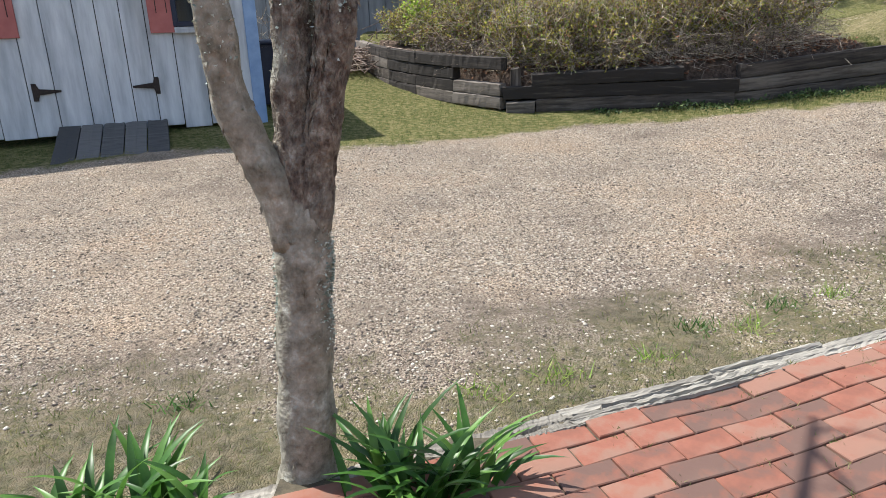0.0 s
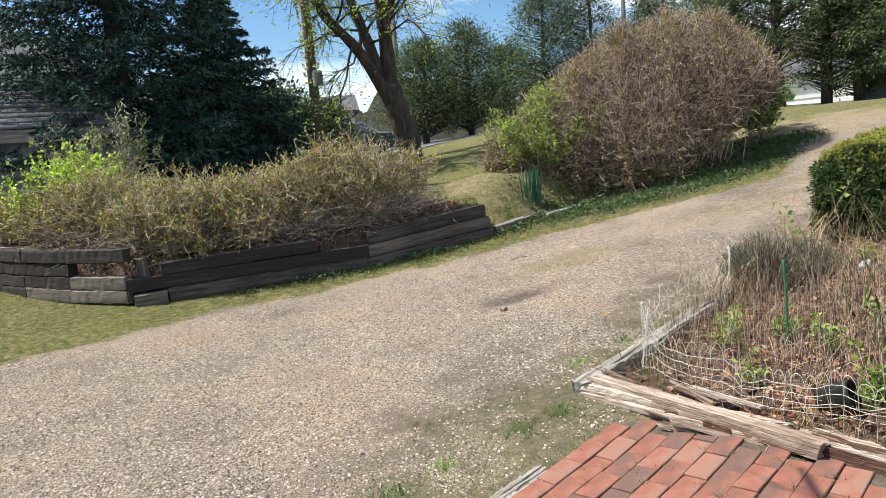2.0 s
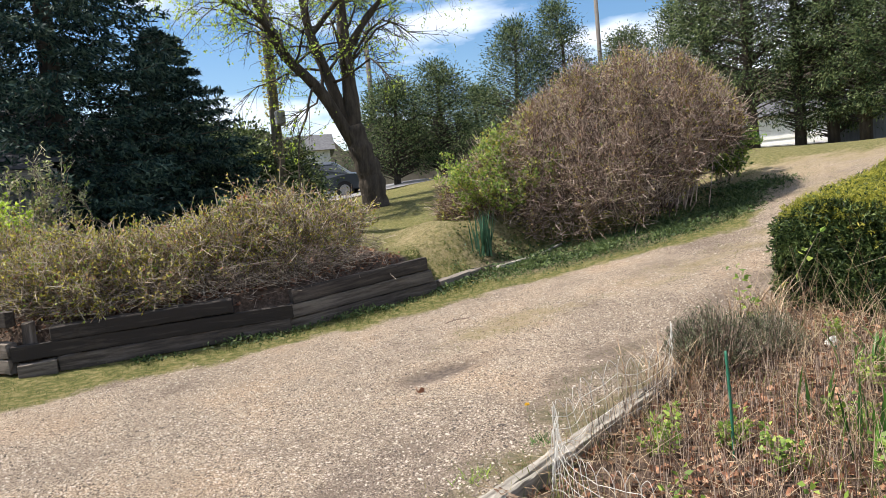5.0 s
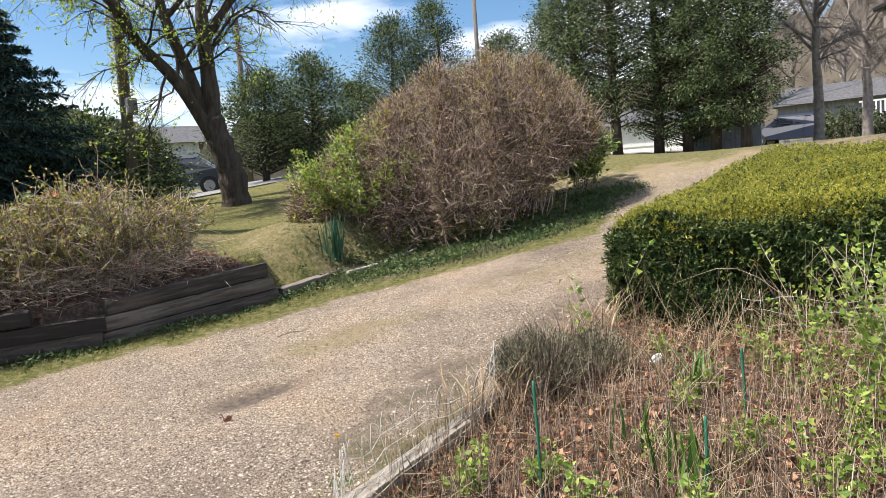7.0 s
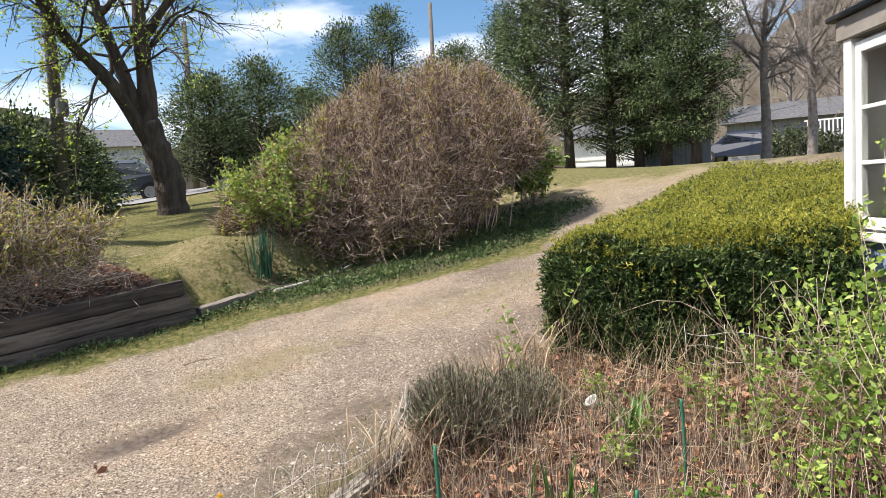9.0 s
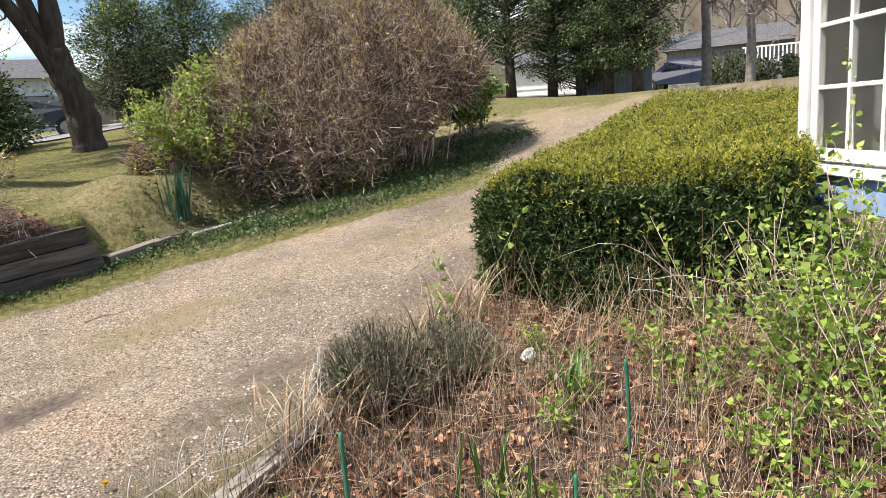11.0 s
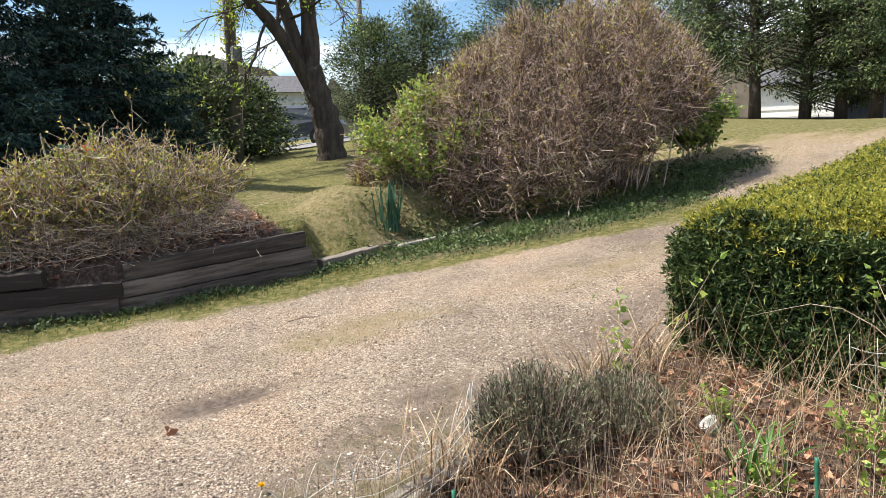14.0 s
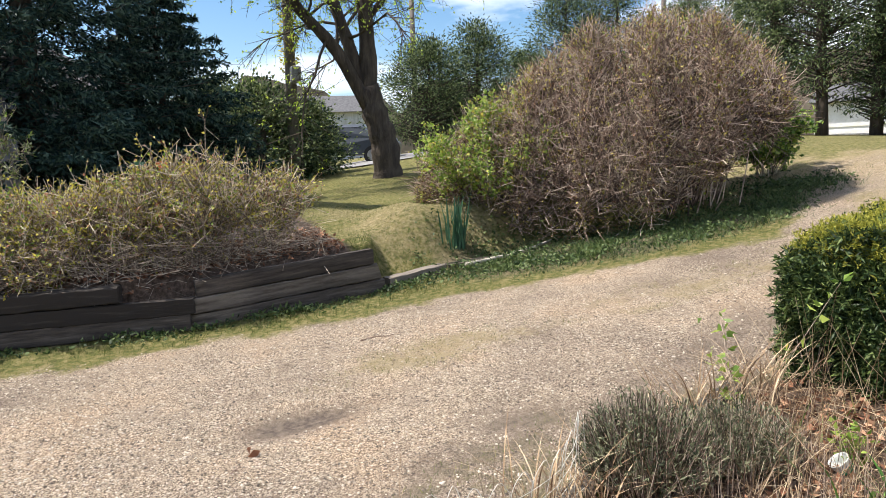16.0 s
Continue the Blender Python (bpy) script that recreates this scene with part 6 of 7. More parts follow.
def lavender(x, y, rad, h, n, seed, label, mats):
    r = np.random.default_rng(seed)
    root = thing("lavender_bush", (x, y, landz(x, y)), label, "shrub")
    a, q = r.uniform(0, 6.283, n), np.sqrt(r.random(n))
    foot = np.stack([np.cos(a) * q * rad * 0.4, np.sin(a) * q * rad * 0.4, 0 * a - 0.01], -1)
    top = np.stack([np.cos(a) * q * rad, np.sin(a) * q * rad, h * (1 - 0.55 * q**2) * r.uniform(0.75, 1.08, n)], -1)
    mid = foot * 0.45 + top * 0.55 + r.normal(size=(n, 3)) * 0.015
    tagged(put("stem_growth", *join([sticks(foot, mid, 0.0022, 0.0018), sticks(mid, top, 0.0018, 0.001)]), mats[0], root), kind="stuff")
    m = n * 10
    k = r.integers(0, n, m)
    P = mid[k] + (top - mid)[k] * r.uniform(-0.25, 1, (m, 1))
    put("leaves", *leaves(P, (top - mid)[k] * 4 + r.normal(size=(m, 3)) * 0.35, r.uniform(0.015, 0.035, m), 0.0055, r, 0.1), mats[1], root)


lavender(4.62, 3.58, 0.30, 0.40, 900, 80, "rounded grey-green lavender bush in the flower bed", (M_TWIG, M_LAV))
lavender(5.02, 3.52, 0.24, 0.28, 420, 81, "half-dead grey lavender bush in the flower bed", (M_TWIG2, M_LAV))
strap_clump("iris_clump", (4.25, 2.42), 16, 0.30, 0.018, 0.06, M_STRAP, "young upright green iris leaves in the bed", "plant", 83, droop=0.15, upright=1.0)
strap_clump("iris_clump", (5.12, 2.98), 22, 0.30, 0.014, 0.08, M_STRAP, "drooping green strap leaves beside the cup in the bed", "plant", 85, droop=0.8, upright=0.5)
strap_clump("iris_clump", (4.42, 2.75), 10, 0.26, 0.016, 0.05, M_STRAP, "young upright green iris leaves in the bed", "plant", 84, droop=0.3, upright=0.9)


def pale_grass(x, y, seed):
    strap_clump("pale_grass_tuft", (x, y), 40, 0.5, 0.005, 0.07, M_STALK, "arching pale straw-coloured grass tuft at the bed's edge", "grass tuft", seed, droop=1.2, upright=0.6)


for n, (x, y) in enumerate([(5.2, 3.9), (5.0, 3.86), (4.3, 3.45), (4.2, 3.62), (5.5, 3.9)]):
    pale_grass(x, y, 90 + n)


def stake(x, y, h, tilt, seed):
    root = thing("garden_stake", (x, y, landz(x, y)), "thin green plastic-coated garden stake in the bed", "stake", "stakes in the bed")
    P = spline([(0, 0, -0.05), (tilt * 0.5, 0, h * 0.5), (tilt, 0.01, h)], 24)
    R = 0.0062 * (1 + 0.22 * (np.arange(24) % 3 == 0))
    put("rod", *tube(P, R, 7), M_STAKE, root)


stake(3.88, 2.80, 0.48, 0.0, 1)
stake(4.86, 2.50, 0.36, 0.0, 2)
stake(4.28, 2.32, 0.30, 0.03, 3)


def can():
    x, y = 5.29, 3.27
    root = thing("enamel_cup", None, "white and green enamelled cup tipped over in the bed", "cup", m=pose(x, y, landz(x, y) + 0.005, 38, 0, -120) @ Matrix.Scale(0.85, 4))
    prof = [(0.030, 0.0), (0.038, 0.005), (0.042, 0.03)], [(0.042, 0.03), (0.046, 0.055), (0.048, 0.062), (0.044, 0.061), (0.040, 0.05), (0.03, 0.008)]
    for pr, mat, nm in zip(prof, (M_CANGREEN, M_CAN), ("base", "rim")):
        a = np.linspace(0, 2 * math.pi, 25)[:-1]
        V = [(rr * math.cos(t), rr * math.sin(t), z) for rr, z in pr for t in a]
        F = [[k * 24 + s, k * 24 + (s + 1) % 24, (k + 1) * 24 + (s + 1) % 24, (k + 1) * 24 + s] for k in range(len(pr) - 1) for s in range(24)]
        if nm == "base":
            F.append(list(reversed(range(24))))
        put(nm, V, F, mat, root, smooth=True)


can()


def pot(x, y, rz, tip):
    root = thing("nursery_pot", None, "black plastic nursery pot lying in the bed", "pot", "pots in the bed", m=pose(x, y, landz(x, y) + 0.07, tip, 0, rz))
    a = np.linspace(0, 2 * math.pi, 21)[:-1]
    pr = [(0.05, -0.07), (0.068, 0.06), (0.073, 0.06), (0.073, 0.075), (0.066, 0.075), (0.05, -0.06)]
    V = [(rr * math.cos(t), rr * math.sin(t), z) for rr, z in pr for t in a]
    F = [[k * 20 + s, k * 20 + (s + 1) % 20, (k + 1) * 20 + (s + 1) % 20, (k + 1) * 20 + s] for k in range(5) for s in range(20)]
    F += [list(reversed(range(20))), [100 + s for s in range(20)]]
    put("body", V, F, M_BLACK, root, smooth=True)


pot(3.34, 2.13, 20, 70)
pot(3.38, 1.80, 60, 15)
pot(3.55, 2.02, 110, 80)


def dandelion(x, y):
    root = thing("dandelion", (x, y, landz(x, y)), "single yellow dandelion flower on the drive's edge", "flower")
    put("stalk", *tube([(0, 0, 0), (0.004, 0, 0.02), (0.006, 0.002, 0.04)], 0.0015, 5), M_STRAP, root)
    r = np.random.default_rng(2)
    a = r.uniform(0, 6.283, 60)
    D = np.stack([np.cos(a), np.sin(a), r.uniform(0.0, 1.4, 60)], -1)
    put("petals", *leaves(np.tile([0.006, 0.002, 0.04], (60, 1)), D, 0.018, 0.006, r), M_YELLOW, root)


dandelion(3.58, 4.02)
for n, (x, y, L, a) in enumerate([(4.38, 6.35, 0.34, 8), (3.2, 4.75, 0.05, 30), (-0.6, 2.95, 0.3, 35), (1.0, 3.3, 0.12, 100)]):
    tw = thing("fallen_twig", (x, y, landz(x, y) + 0.008), "thin brown twig lying on the gravel", "twig", "twigs on the drive")
    q = spline([(-L / 2, 0, 0), (-L * 0.1, 0.02 * L * 3, 0.01), (L * 0.15, 0, 0.006), (L / 2, 0.03, 0.012)], 8)
    put("stem", *tube(q @ np.array(Matrix.Rotation(radians(-a), 3, "Z")), np.linspace(0.005, 0.002, 8), 5), M_TWIG, tw)

for n, (x, y) in enumerate([(1.32, 2.62), (1.12, 2.64), (0.9, 2.42), (1.52, 2.8), (1.8, 2.9), (2.25, 2.98), (0.5, 2.3), (2.5, 3.0), (2.95, 3.5), (3.4, 3.62), (0.2, 2.2), (-0.9, 2.2)]):
    r_ = np.random.default_rng(400 + n)
    k = 70
    gx_, gy_ = r_.normal(size=k) * 0.05 + x, r_.normal(size=k) * 0.035 + y
    Vt, Ft = blades(gx_, gy_, r_.uniform(0.02, 0.06, k), r_.uniform(0.004, 0.008, k), r_, 0.7)
    tuft = thing("grass_tuft", (x, y, landz(x, y)), "small bright green weed tuft by the timber edging", "grass tuft", "weed tufts by the edging")
    put("blades", Vt - np.array(tuft.location), Ft, M_STRAP if n % 2 else M_FRESH, tuft)["kind"] = "stuff"
dead = thing("fallen_leaf", (3.27, 4.9, landz(3.27, 4.9) + 0.012), "single reddish dead leaf on the gravel", "leaf")
put("blade", *leaves(np.array([[0.0, 0, 0], [0.01, 0.01, 0.004]]), np.array([[1.0, 0.4, 0.15], [0.2, 1.0, 0.2]]), 0.07, 0.05, np.random.default_rng(3)), M_LITTER, dead)

# orange and teal ornament in the raised bed
orn = thing("pinwheel_flower", (2.84, 8.75, landz(2.84, 8.75)), "orange and teal garden ornament among the shrubs", "ornament")
put("stick", *tube([(0, 0, -0.05), (0, 0, 0.45), (0, 0, 0.90)], 0.006, 6), M_STAKE, orn)
r_ = np.random.default_rng(9)
a = np.linspace(0, 6.283, 11)[:-1]
for nm, mat, off in (("petals", M_ORANGE, 0.10), ("leaves", M_BLUEGREEN, -0.12)):
    put(nm, *leaves(np.tile([off, -0.02, 0.90], (10, 1)), np.stack([np.cos(a), 0.4 * np.sin(a) - 0.3, np.sin(a)], -1), 0.085, 0.05, r_), mat, orn)

# ---- large trees ----
big = thing("maple_tree", (7.75, 17.5, landz(7.75, 17.5)), "large dark-barked deciduous tree with yellow-green opening leaves", "tree")
limb_tree(big, None, "trunk", [([(0.10, 0, -0.2), (0.04, 0, 0.7), (-0.14, 0, 1.4), (-0.32, 0.05, 2.1)], 0.36, 0.27),
                               ([(-0.25, 0.05, 1.55), (-1.1, -0.1, 2.95), (-2.0, -0.2, 3.9), (-2.5, -0.3, 5.0), (-3.3, -0.4, 6.9)], 0.17, 0.045),
                               ([(-0.3, 0.1, 1.75), (-0.75, 0.2, 3.3), (-1.1, 0.3, 4.5), (-1.25, 0.3, 5.6), (-1.7, 0.2, 8.2)], 0.17, 0.05),
                               ([(-0.28, 0.05, 1.8), (-0.27, 0.1, 3.2), (-0.28, 0.15, 4.6), (-0.2, 0.2, 6.5), (0.1, 0.3, 8.8)], 0.23, 0.06),
                               ([(-0.28, 0.1, 3.9), (0.4, 0.0, 4.9), (1.2, 0.0, 5.6), (2.4, -0.3, 6.0)], 0.11, 0.03),
                               ([(-1.6, -0.1, 3.4), (-2.4, -0.6, 4.4), (-3.6, -1.0, 4.9), (-5.0, -1.3, 5.1)], 0.08, 0.02),
                               ([(-1.1, 0.3, 4.4), (-0.2, -0.8, 5.4), (1.2, -1.2, 5.9), (2.6, -1.5, 5.7)], 0.07, 0.02)],
          M_BARK2, M_LIME, 91, twigs=4, leafn=15000, leaf=(0.062, 0.036), droop=0.35, sub=15, fine=18, reach=0.95, thick=1.2, clear=0.95)

spruce("spruce_tree", (0.9, 14.6), 9.2, 3.15, 0.15, 330, "large dense dark blue-green conifer behind the raised bed", 101)
spruce("spruce_tree", (2.9, 16.2), 4.5, 2.6, 0.05, 170, "lower dark conifer at the edge of the lawn", 102)
for n, (x, y, h, rad) in enumerate([(5.2, 20.5, 2.5, 1.9), (6.6, 21.5, 2.0, 1.5), (4.2, 22.0, 2.8, 1.8)]):
    crown_tree("evergreen_bush", (x, y), h, rad, 0.0, M_CEDAR, 220, 9000, "loose green bush behind the lawn", 103 + 7 * n, conic=0.5, gaps=0.2, category="bush", leaf=(0.11, 0.055), group="bushes behind the lawn")


def polar(eye, az, d):
    return eye[0] + d * math.cos(radians(az)), eye[1] + d * math.sin(radians(az))


for n, (az, d, h, rad, low) in enumerate([(68.2, 25, 3.7, 1.9, 0.5), (64.2, 26, 4.2, 1.9, 0.4), (57.3, 28, 5.8, 2.0, 0.6), (54.0, 28, 6.3, 1.8, 0.6), (48.6, 30, 5.3, 1.9, 0.6), (45.0, 29, 5.8, 1.9, 0.6), (51.0, 32, 4.2, 2.2, 0.3), (60.5, 30, 3.6, 2.2, 0.3)]):
    crown_tree("cedar_tree", polar((1.95, 0.82), az, d), h, rad, low, M_CEDAR, 520, 15000, "evergreen tree in the row beyond the lawn", 110 + n, leaf=(0.115, 0.036), conic=0.45, gaps=1.2, group="evergreen row", fluff=0.13)
for n, (az, d, h, rad, low) in enumerate([(43.0, 24, 8.0, 1.4, 1.6), (40.0, 23, 10.5, 1.6, 1.1), (36.8, 23, 10.5, 1.5, 0.5), (34.6, 23, 9.5, 1.3, 0.3), (32.6, 22.5, 10.0, 1.4, 0.7), (30.4, 22, 8.0, 1.2, 0.8)]):
    crown_tree("cedar_tree", polar((2.33, 1.01), az, d), h, rad, low, M_CEDAR, 750, 30000, "tall dark evergreen tree by the road", 130 + n, leaf=(0.105, 0.032), conic=0.3, gaps=1.2, fluff=0.13, group="tall evergreens by the road", trunk_r=0.17)

for n, (az, d, s) in enumerate([(25.6, 25, 1.05), (22.6, 30, 1.2), (19.5, 40, 1.2), (29.5, 44, 1.3), (33, 50, 1.2), (24, 48, 1.2), (21, 53, 1.5), (27.3, 56, 1.6), (17.5, 50, 1.5)]):
    x, y = polar((2.33, 1.01), az, d)
    bare = thing("bare_tree", (x, y, landz(x, y)), "leafless grey street tree with spreading branches", "tree", "bare street trees")
    rr = np.random.default_rng(150 + n)
    limbs = [([(0, 0, -0.2), (0.05, 0, 1.5 * s), (0, 0.05, 3 * s), (0.1, 0, 5.0 * s)], 0.17 * s, 0.07 * s)]
    for k in range(6):
        aa = k * 1.05 + n
        z0 = (2.4 + 0.35 * k) * s
        limbs.append(([(0, 0, z0), (math.cos(aa) * s, math.sin(aa) * s, z0 + 0.9 * s), (math.cos(aa) * 2.1 * s, math.sin(aa) * 2.1 * s, z0 + (2.0 + 0.3 * k) * s), (math.cos(aa + 0.3) * 3 * s, math.sin(aa + 0.3) * 3 * s, z0 + (3.4 + 0.3 * k) * s)], 0.05 * s, 0.012 * s))
    limb_tree(bare, None, "trunk", limbs, M_GREYBARK, M_FRESH, 160 + n, twigs=6 if n < 2 else 3, sub=14 if n < 2 else 8, fine=16 if n < 2 else 10, reach=1.0, thick=2.2, droop=0.25, twigmat=M_GREYBARK)


# ---- street beyond ----
def utility_pole(az, eye, d, h, label, seed):
    x, y = polar(eye, az, d)
    root = thing("utility_pole", (x, y, landz(x, y)), label, "utility pole")
    put("pole", *tube([(0, 0, -0.3), (0.02, 0, h * 0.5), (0, 0, h)], np.array([0.15, 0.13, 0.11]), 10, 0.004, seed), M_POLE, root, smooth=True)
    return root, (x, y)


utility_pole(50.6, (1.95, 0.82), 40, 11.2 - 1.4, "tall grey wooden utility pole beyond the trees", 1)
utility_pole(69.5, (1.95, 0.82), 34, 7.5, "slim pale pole by the street", 2)
ivy, (px, py) = utility_pole(77.9, (1.95, 0.82), 19.5, 9.5, "wooden pole overgrown with leafy vine and carrying a metal box", 3)
part("metal_box", box_bm(0.26, 0.2, 0.42, (0.1, -0.2, 2.7), 0.03), M_GREYWALL, ivy, "dark metal equipment box")
r_ = np.random.default_rng(44)
n = 900
zz = r_.uniform(2.8, 9.3, n)
aa = r_.uniform(0, 6.283, n)
put("vine", *leaves(np.stack([np.cos(aa) * 0.19, np.sin(aa) * 0.19, zz], -1), np.stack([np.cos(aa), np.sin(aa), 0.2 + 0 * aa], -1) + r_.normal(size=(n, 3)) * 0.5, 0.10, 0.06, r_), M_OLIVE, ivy)

wire = thing("overhead_wire", (0, 0, 0), "thin black overhead cable sagging across the sky", "cable")
A, B = np.array([*polar((1.95, 0.82), 78, 30), 10.9]), np.array([*polar((1.95, 0.82), 28, 36), 11.0])
f = np.linspace(0, 1, 24)[:, None]
put("cable", *tube(A * (1 - f) + B * f - [0, 0, 1.0] * (4 * f * (1 - f)) * 0.35, 0.02, 5), M_BLACK, wire)


def strip(name, line, width, mat, label, lift=0.02):
    L = spline(line, 40)
    T = unit(np.gradient(L, axis=0))
    S = np.stack([-T[:, 1], T[:, 0]], -1) * width / 2
    V = []
    for k in range(40):
        for p in (L[k] - S[k], L[k] - S[k] * 0.33, L[k] + S[k] * 0.33, L[k] + S[k]):
            V.append((*p, landz(*p) + lift))
    F = [[k * 4 + e, k * 4 + e + 1, k * 4 + e + 5, k * 4 + e + 4] for k in range(39) for e in range(3)]
    return tagged(put(name, np.array(V), F, mat), label, "road", kind="structure")


strip("road", [(-40, 46), (0, 31), (10, 25.5), (22, 19), (30, 9), (34, -8), (36, -40)], 5.5, M_ROAD, "pale grey asphalt street beyond the garden", 0.03)


def car(x, y, rz, paint, label, s=1.0):
    root = thing("parked_car", None, label, "car", m=pose(x, y, landz(x, y) + 0.05, 0, 0, rz))
    prof = [(-2.15, 0.35), (-2.2, 0.75), (-2.05, 0.95), (-1.55, 1.0), (-0.95, 1.45), (0.55, 1.48), (1.15, 1.02), (1.95, 0.88), (2.18, 0.7), (2.2, 0.35)]
    bm = bmesh.new()
    rings = []
    for yy, k in ((-0.86, 0.93), (-0.6, 1.0), (0.6, 1.0), (0.86, 0.93)):
        rings.append([bm.verts.new((px_, yy * (1 if pz < 1.01 else 0.82), pz * k if pz > 0.9 else pz)) for px_, pz in prof])
    for a_, b_ in zip(rings[:-1], rings[1:]):
        for k in range(len(prof)):
            bm.faces.new((a_[k], a_[(k + 1) % len(prof)], b_[(k + 1) % len(prof)], b_[k]))
    bm.faces.new(list(reversed(rings[0])))
    bm.faces.new(rings[-1])
    bmesh.ops.recalc_face_normals(bm, faces=bm.faces[:])
    body = part("body", bm, paint, root)
    for sy in (-1, 1):
        for xa, xb in ((-1.2, -0.25), (-0.15, 0.85)):
            bm = bmesh.new()
            vs = [bm.verts.new((vx, sy * (0.80 if vz < 1.1 else 0.715), vz)) for vx, vz in ((xa, 1.0), (xb, 1.0), (xb - (0.25 if xb > 0.5 else 0), 1.34), (xa + (0.3 if xa < -1 else 0), 1.34))]
            bm.faces.new(vs if sy < 0 else list(reversed(vs)))
            bmesh.ops.solidify(bm, geom=bm.faces[:], thickness=0.02)
            part("side_window", bm, M_CARGLASS, root)
    for sx in (-1.35, 1.35):
        for sy in (-0.82, 0.82):
            bm = bmesh.new()
            bmesh.ops.create_cone(bm, cap_ends=True, segments=24, radius1=0.33, radius2=0.33, depth=0.2, matrix=pose(sx, sy, 0.33, 90, 0, 0))
            tyre = part("wheel", bm, M_TYRE, root)
            bm = bmesh.new()
            bmesh.ops.create_cone(bm, cap_ends=True, segments=16, radius1=0.2, radius2=0.2, depth=0.22, matrix=pose(sx, sy, 0.33, 90, 0, 0))
            part("rim", bm, M_RIM, tyre)
    return root


x, y = polar((2.33, 1.01), 75.8, 27)
car(x, y, 155, M_CARDARK, "dark grey car parked on the street behind the tree")
x, y = polar((2.33, 1.01), 27.2, 37)
car(x, y, 100, M_CARBLUE, "dark blue vehicle parked across the street")


def far_house(az, d, rz, w, h, label, wall):
    x, y = polar((2.33, 1.01), az, d)
    root = thing("house", None, label, "house", "houses across the street", m=pose(x, y, landz(x, y), 0, 0, rz))
    n = int(h / 0.2)
    for k in range(n):
        part("siding", box_bm(w, 5 + 0.04 - 0.02 * (k % 2), h / n, (0, 0, (k + 0.5) * h / n), 0), wall, root) if k % 4 == 0 or k < 3 else None
    part("wall", box_bm(w - 0.05, 4.95, h, (0, 0, h / 2), 0), wall, root)
    bm = bmesh.new()
    vs = [bm.verts.new(v) for v in ((-w / 2 - 0.3, -2.9, h), (w / 2 + 0.3, -2.9, h), (w / 2 + 0.3, 2.9, h), (-w / 2 - 0.3, 2.9, h), (-w / 2 - 0.3, 0, h + 1.2), (w / 2 + 0.3, 0, h + 1.2))]
    for f_ in ((0, 1, 5, 4), (1, 2, 5), (2, 3, 4, 5), (3, 0, 4), (3, 2, 1, 0)):
        bm.faces.new([vs[k] for k in f_])
    part("roof", bm, M_SHINGLE, root)
    for wx in (-w * 0.28, w * 0.28):
        win = part("window", box_bm(0.9, 0.06, 1.1, (wx, -2.53, h * 0.55), 0.01), M_CARGLASS, root)
        part("frame", box_bm(1.06, 0.04, 1.26, (wx, -2.51, h * 0.55), 0.01), M_WHITE, win)


far_house(23.4, 46, 105, 7, 2.4, "grey shingled house across the street", M_GREYWALL)
far_house(79.5, 44, 165, 9, 3.0, "pale house across the street behind trees", M_SHEDWALL)
far_house(36.5, 48, 120, 6, 2.2, "white house across the street seen between trunks", M_WHITE)


def shrub_row():
    for n, az in enumerate(np.arange(14.5, 26.5, 1.5)):
        x, y = polar((2.33, 1.01), az, 31 + 0.4 * (n % 3))
        bush("street_shrub", (x, y), (0.9, 0.7), 1.35, 24, (240, 300), M_TWIG2, (M_CEDAR,), (1400,), "roadside hedge shrub with dark stems", seed=180 + n, size=(0.11, 0.07), dome=0.25, base=0.5, thin=1.6, group="roadside shrubs")


shrub_row()
x, y = polar((2.33, 1.01), 32.0, 24.5)
box = thing("utility_cabinet", (x, y, landz(x, y)), "grey metal utility cabinet under the evergreens", "cabinet")
part("body", box_bm(2.2, 0.8, 1.15, (0, 0, 0.55), 0.03, pose(0, 0, 0, 0, 0, -58)), M_GREYWALL, box)
part("lid", box_bm(2.28, 0.9, 0.06, (0, 0, 1.15), 0.01, pose(0, 0, 0, 0, 0, -58)), M_GREYWALL, box)
x, y = polar((2.33, 1.01), 21.2, 38)
sgn = thing("porch_railing", None, "white slatted porch railing of a house across the street", "railing", m=pose(x, y, landz(x, y) + 1.2, 0, 0, 105))
for k in range(14):
    part("slat", box_bm(0.06, 0.04, 0.85, (k * 0.18 - 1.2, 0, 0.42), 0), M_WHITE, sgn)
for z in (0.05, 0.85):
    part("rail", box_bm(2.6, 0.06, 0.07, (-0.02, 0, z), 0), M_WHITE, sgn)
part("deck", box_bm(3, 2, 0.12, (0, 1.0, -0.06), 0), M_GREYWALL, sgn)
part("skirt", box_bm(3, 2, 1.2, (0, 1.1, -0.7), 0), M_GREYWALL, sgn)

# far woods all round
r_ = np.random.default_rng(61)
V, F = [], []
for ring, (d, hh) in enumerate(((75, 7.0), (95, 10.0))):
    n = 240
    a = np.linspace(0, 2 * math.pi, n, endpoint=False)
    top = hh + 2.2 * r_.normal(size=n) * 0.6 + 1.2 * np.sin(a * 9 + ring) + 1.5 * np.sin(a * 23)
    b = len(V)
    for k in range(n):
        hill = (9 + 4 * ring) * math.exp(-(((math.degrees(a[k]) + 180) % 360 - 180 - 16) / 17) ** 2)
        V += [(d * math.cos(a[k]), d * math.sin(a[k]), 0.0), (d * math.cos(a[k]), d * math.sin(a[k]), 2.0 + top[k] * 0.9 + hill)]
    F += [[b + 2 * k, b + 2 * ((k + 1) % n), b + 2 * ((k + 1) % n) + 1, b + 2 * k + 1] for k in range(n)]
tagged(put("backdrop", np.array(V), F, M_FARHILL), "hazy brown-green line of distant bare woods", "woods", kind="structure")

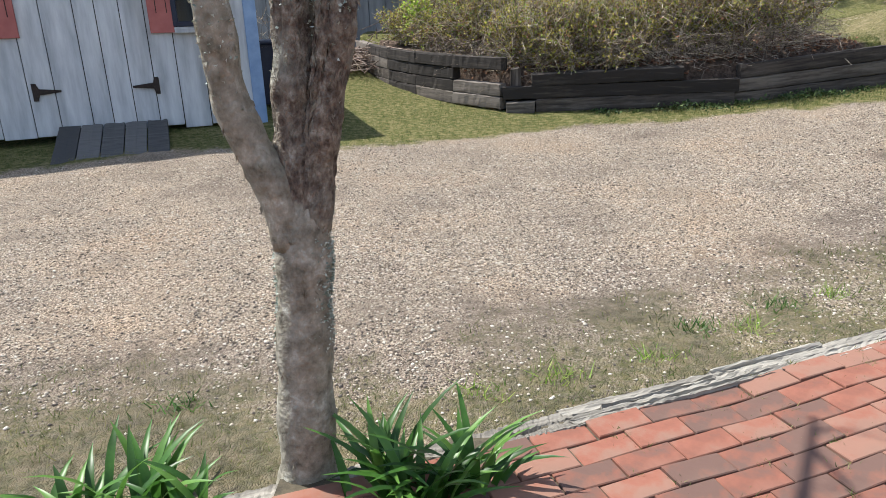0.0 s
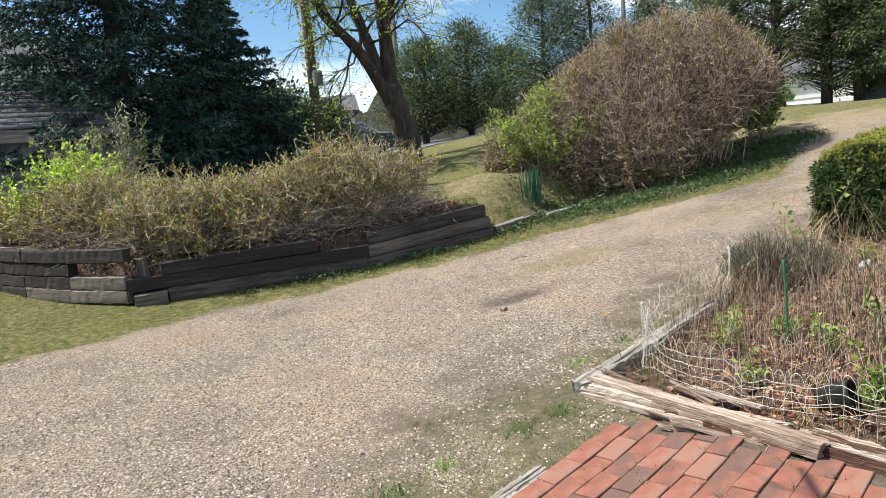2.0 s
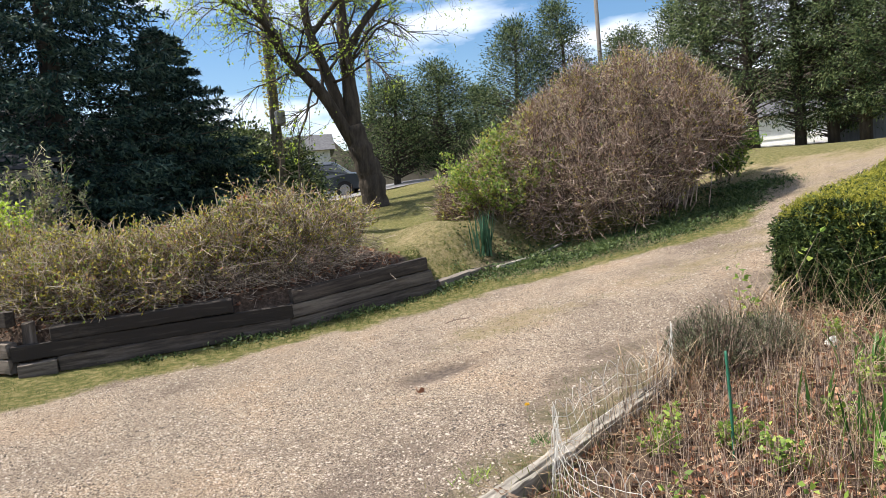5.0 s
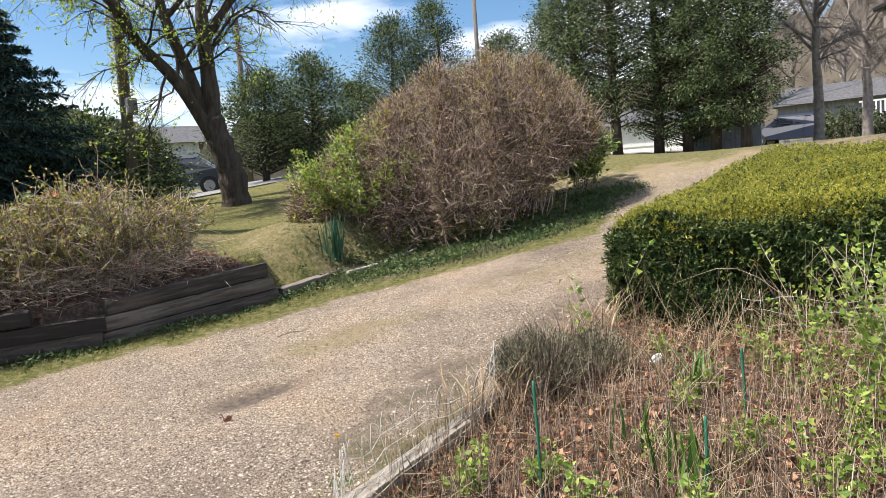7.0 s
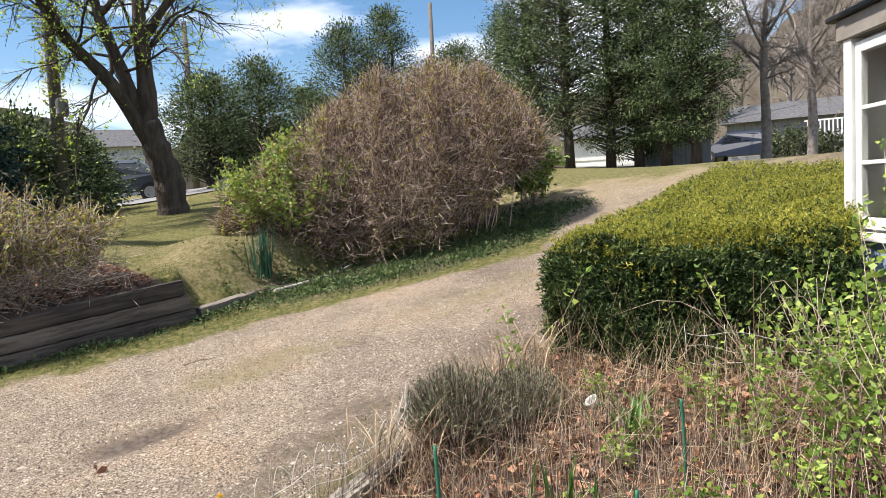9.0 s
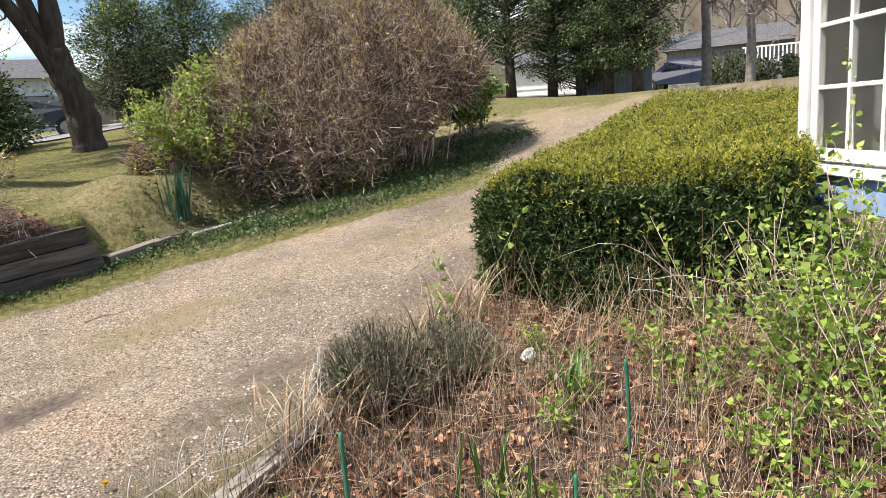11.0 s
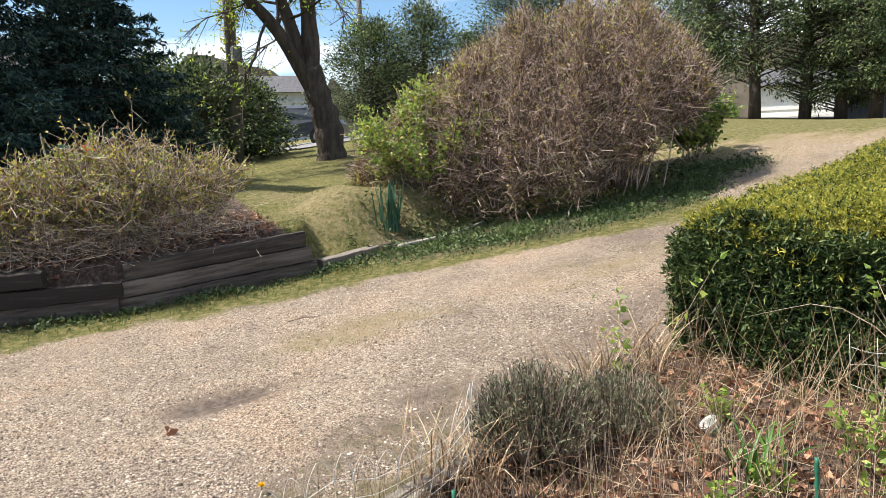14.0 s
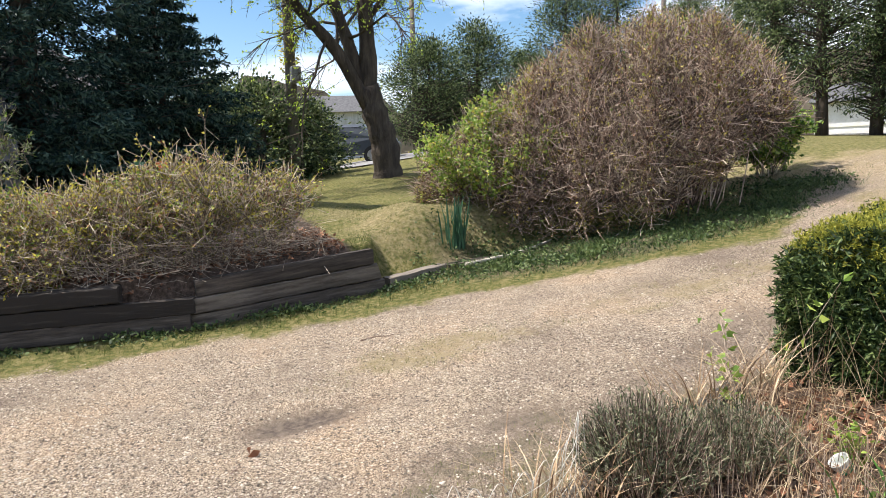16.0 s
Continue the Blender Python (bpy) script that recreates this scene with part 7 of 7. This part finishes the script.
# ---- brick patio ----
patio = thing("patio", (0, 0, 0), "red brick patio in running bond with sandy weedy joints", "patio", kind="structure")
PATIO = np.array([(-3.6, 0.5), (0.0, 1.80), (2.17, 2.57), (2.64, 2.70), (2.86, 2.4), (2.93, 2.1), (2.97, 1.6), (3.05, 0.4), (3.2, -3), (-2.4, -3.4)])
ang = radians(20.5)
ux, uy = np.array([math.cos(ang), math.sin(ang)]), np.array([-math.sin(ang), math.cos(ang)])
cx, cy = 0.201, 0.098
b = len(PATIO)
jx, jy = np.arange(-3.6, 3.3, 0.1), np.arange(-3.4, 2.9, 0.1)
JX, JY = np.meshgrid(jx, jy, indexing="ij")
JZ = np.maximum(land(JX, JY), 0) * 0.95 + 0.018
ji, jj = np.meshgrid(np.arange(len(jx) - 1), np.arange(len(jy) - 1), indexing="ij")
jf = np.stack([ji * len(jy) + jj, (ji + 1) * len(jy) + jj, (ji + 1) * len(jy) + jj + 1, ji * len(jy) + jj + 1], -1).reshape(-1, 4)
jc = inside(jx[ji] + 0.05, jy[jj] + 0.05, PATIO).ravel()
put("joint_bed", np.stack([JX, JY, JZ], -1).reshape(-1, 3), jf[jc], M_JOINT, patio)


def brick_mesh():
    L, W, H, c = 0.0982, 0.0468, 0.05, 0.003
    V = [(sx * L, sy * W, -H) for sx, sy in ((-1, -1), (1, -1), (1, 1), (-1, 1))] + [(sx * L, sy * W, -c) for sx, sy in ((-1, -1), (1, -1), (1, 1), (-1, 1))] + [(sx * (L - c), sy * (W - c), 0) for sx, sy in ((-1, -1), (1, -1), (1, 1), (-1, 1))]
    F = [[k, (k + 1) % 4, 4 + (k + 1) % 4, 4 + k] for k in range(4)] + [[4 + k, 4 + (k + 1) % 4, 8 + (k + 1) % 4, 8 + k] for k in range(4)] + [[8, 9, 10, 11]]
    return V, F


bV, bF = brick_mesh()
brick_data = mesh("brick", bV, bF, M_BRICK)
r_ = np.random.default_rng(71)
rest, weeds = [], []
for row in range(-60, 60):
    for col in range(-30, 30):
        p = ux * (col + 0.5 * (row % 2) + 0.06 * math.sin(row)) * cx + uy * row * cy + np.array([0.6, 1.2])
        if not inside(p[0], p[1], PATIO) or line_distance(p[0], p[1], np.array([(-3.6, 0.5), (0.0, 1.80), (2.17, 2.57)])) < 0.045:
            continue
        z = max(0.0, landz(*p)) * 0.95 + 0.028 + r_.normal() * 0.0011
        rise = [(max(0.0, landz(*(p + d * 0.05))) - max(0.0, landz(*(p - d * 0.05)))) * 9.5 for d in (ux, uy)]
        m = Matrix.Translation((*(p + r_.normal(size=2) * 0.0015), z)) @ Euler((0, 0, ang + r_.normal() * 0.009)).to_matrix().to_4x4() @ Euler((rise[1] + r_.normal() * 0.008, -rise[0] + r_.normal() * 0.006, 0)).to_matrix().to_4x4()
        if 0.05 < p[0] and p[1] > 1.05:
            ob = new("brick", brick_data)
            ob.parent = patio
            ob.matrix_basis = m
            if r_.random() < 0.8:
                weeds.append(p + ux * cx * r_.uniform(-0.5, 0.5) + uy * cy * 0.5)
        else:
            rest.append((np.array([m @ Vector(v) for v in bV]), np.array(bF)))
joined = join(rest)
tagged(put("bricks", *joined, M_BRICK, patio), kind="stuff")
w_ = np.repeat(np.array(weeds), 14, 0) + r_.normal(size=(len(weeds) * 14, 2)) * 0.016
Vw, Fw = blades(w_[:, 0], w_[:, 1], r_.uniform(0.008, 0.026, len(w_)), r_.uniform(0.003, 0.006, len(w_)), r_, 0.8)
Vw[:, 2] += 0.022
tagged(put("joint_weeds", Vw, Fw, M_GRASS), "tiny weeds and moss in the brick joints", "weeds", kind="stuff")
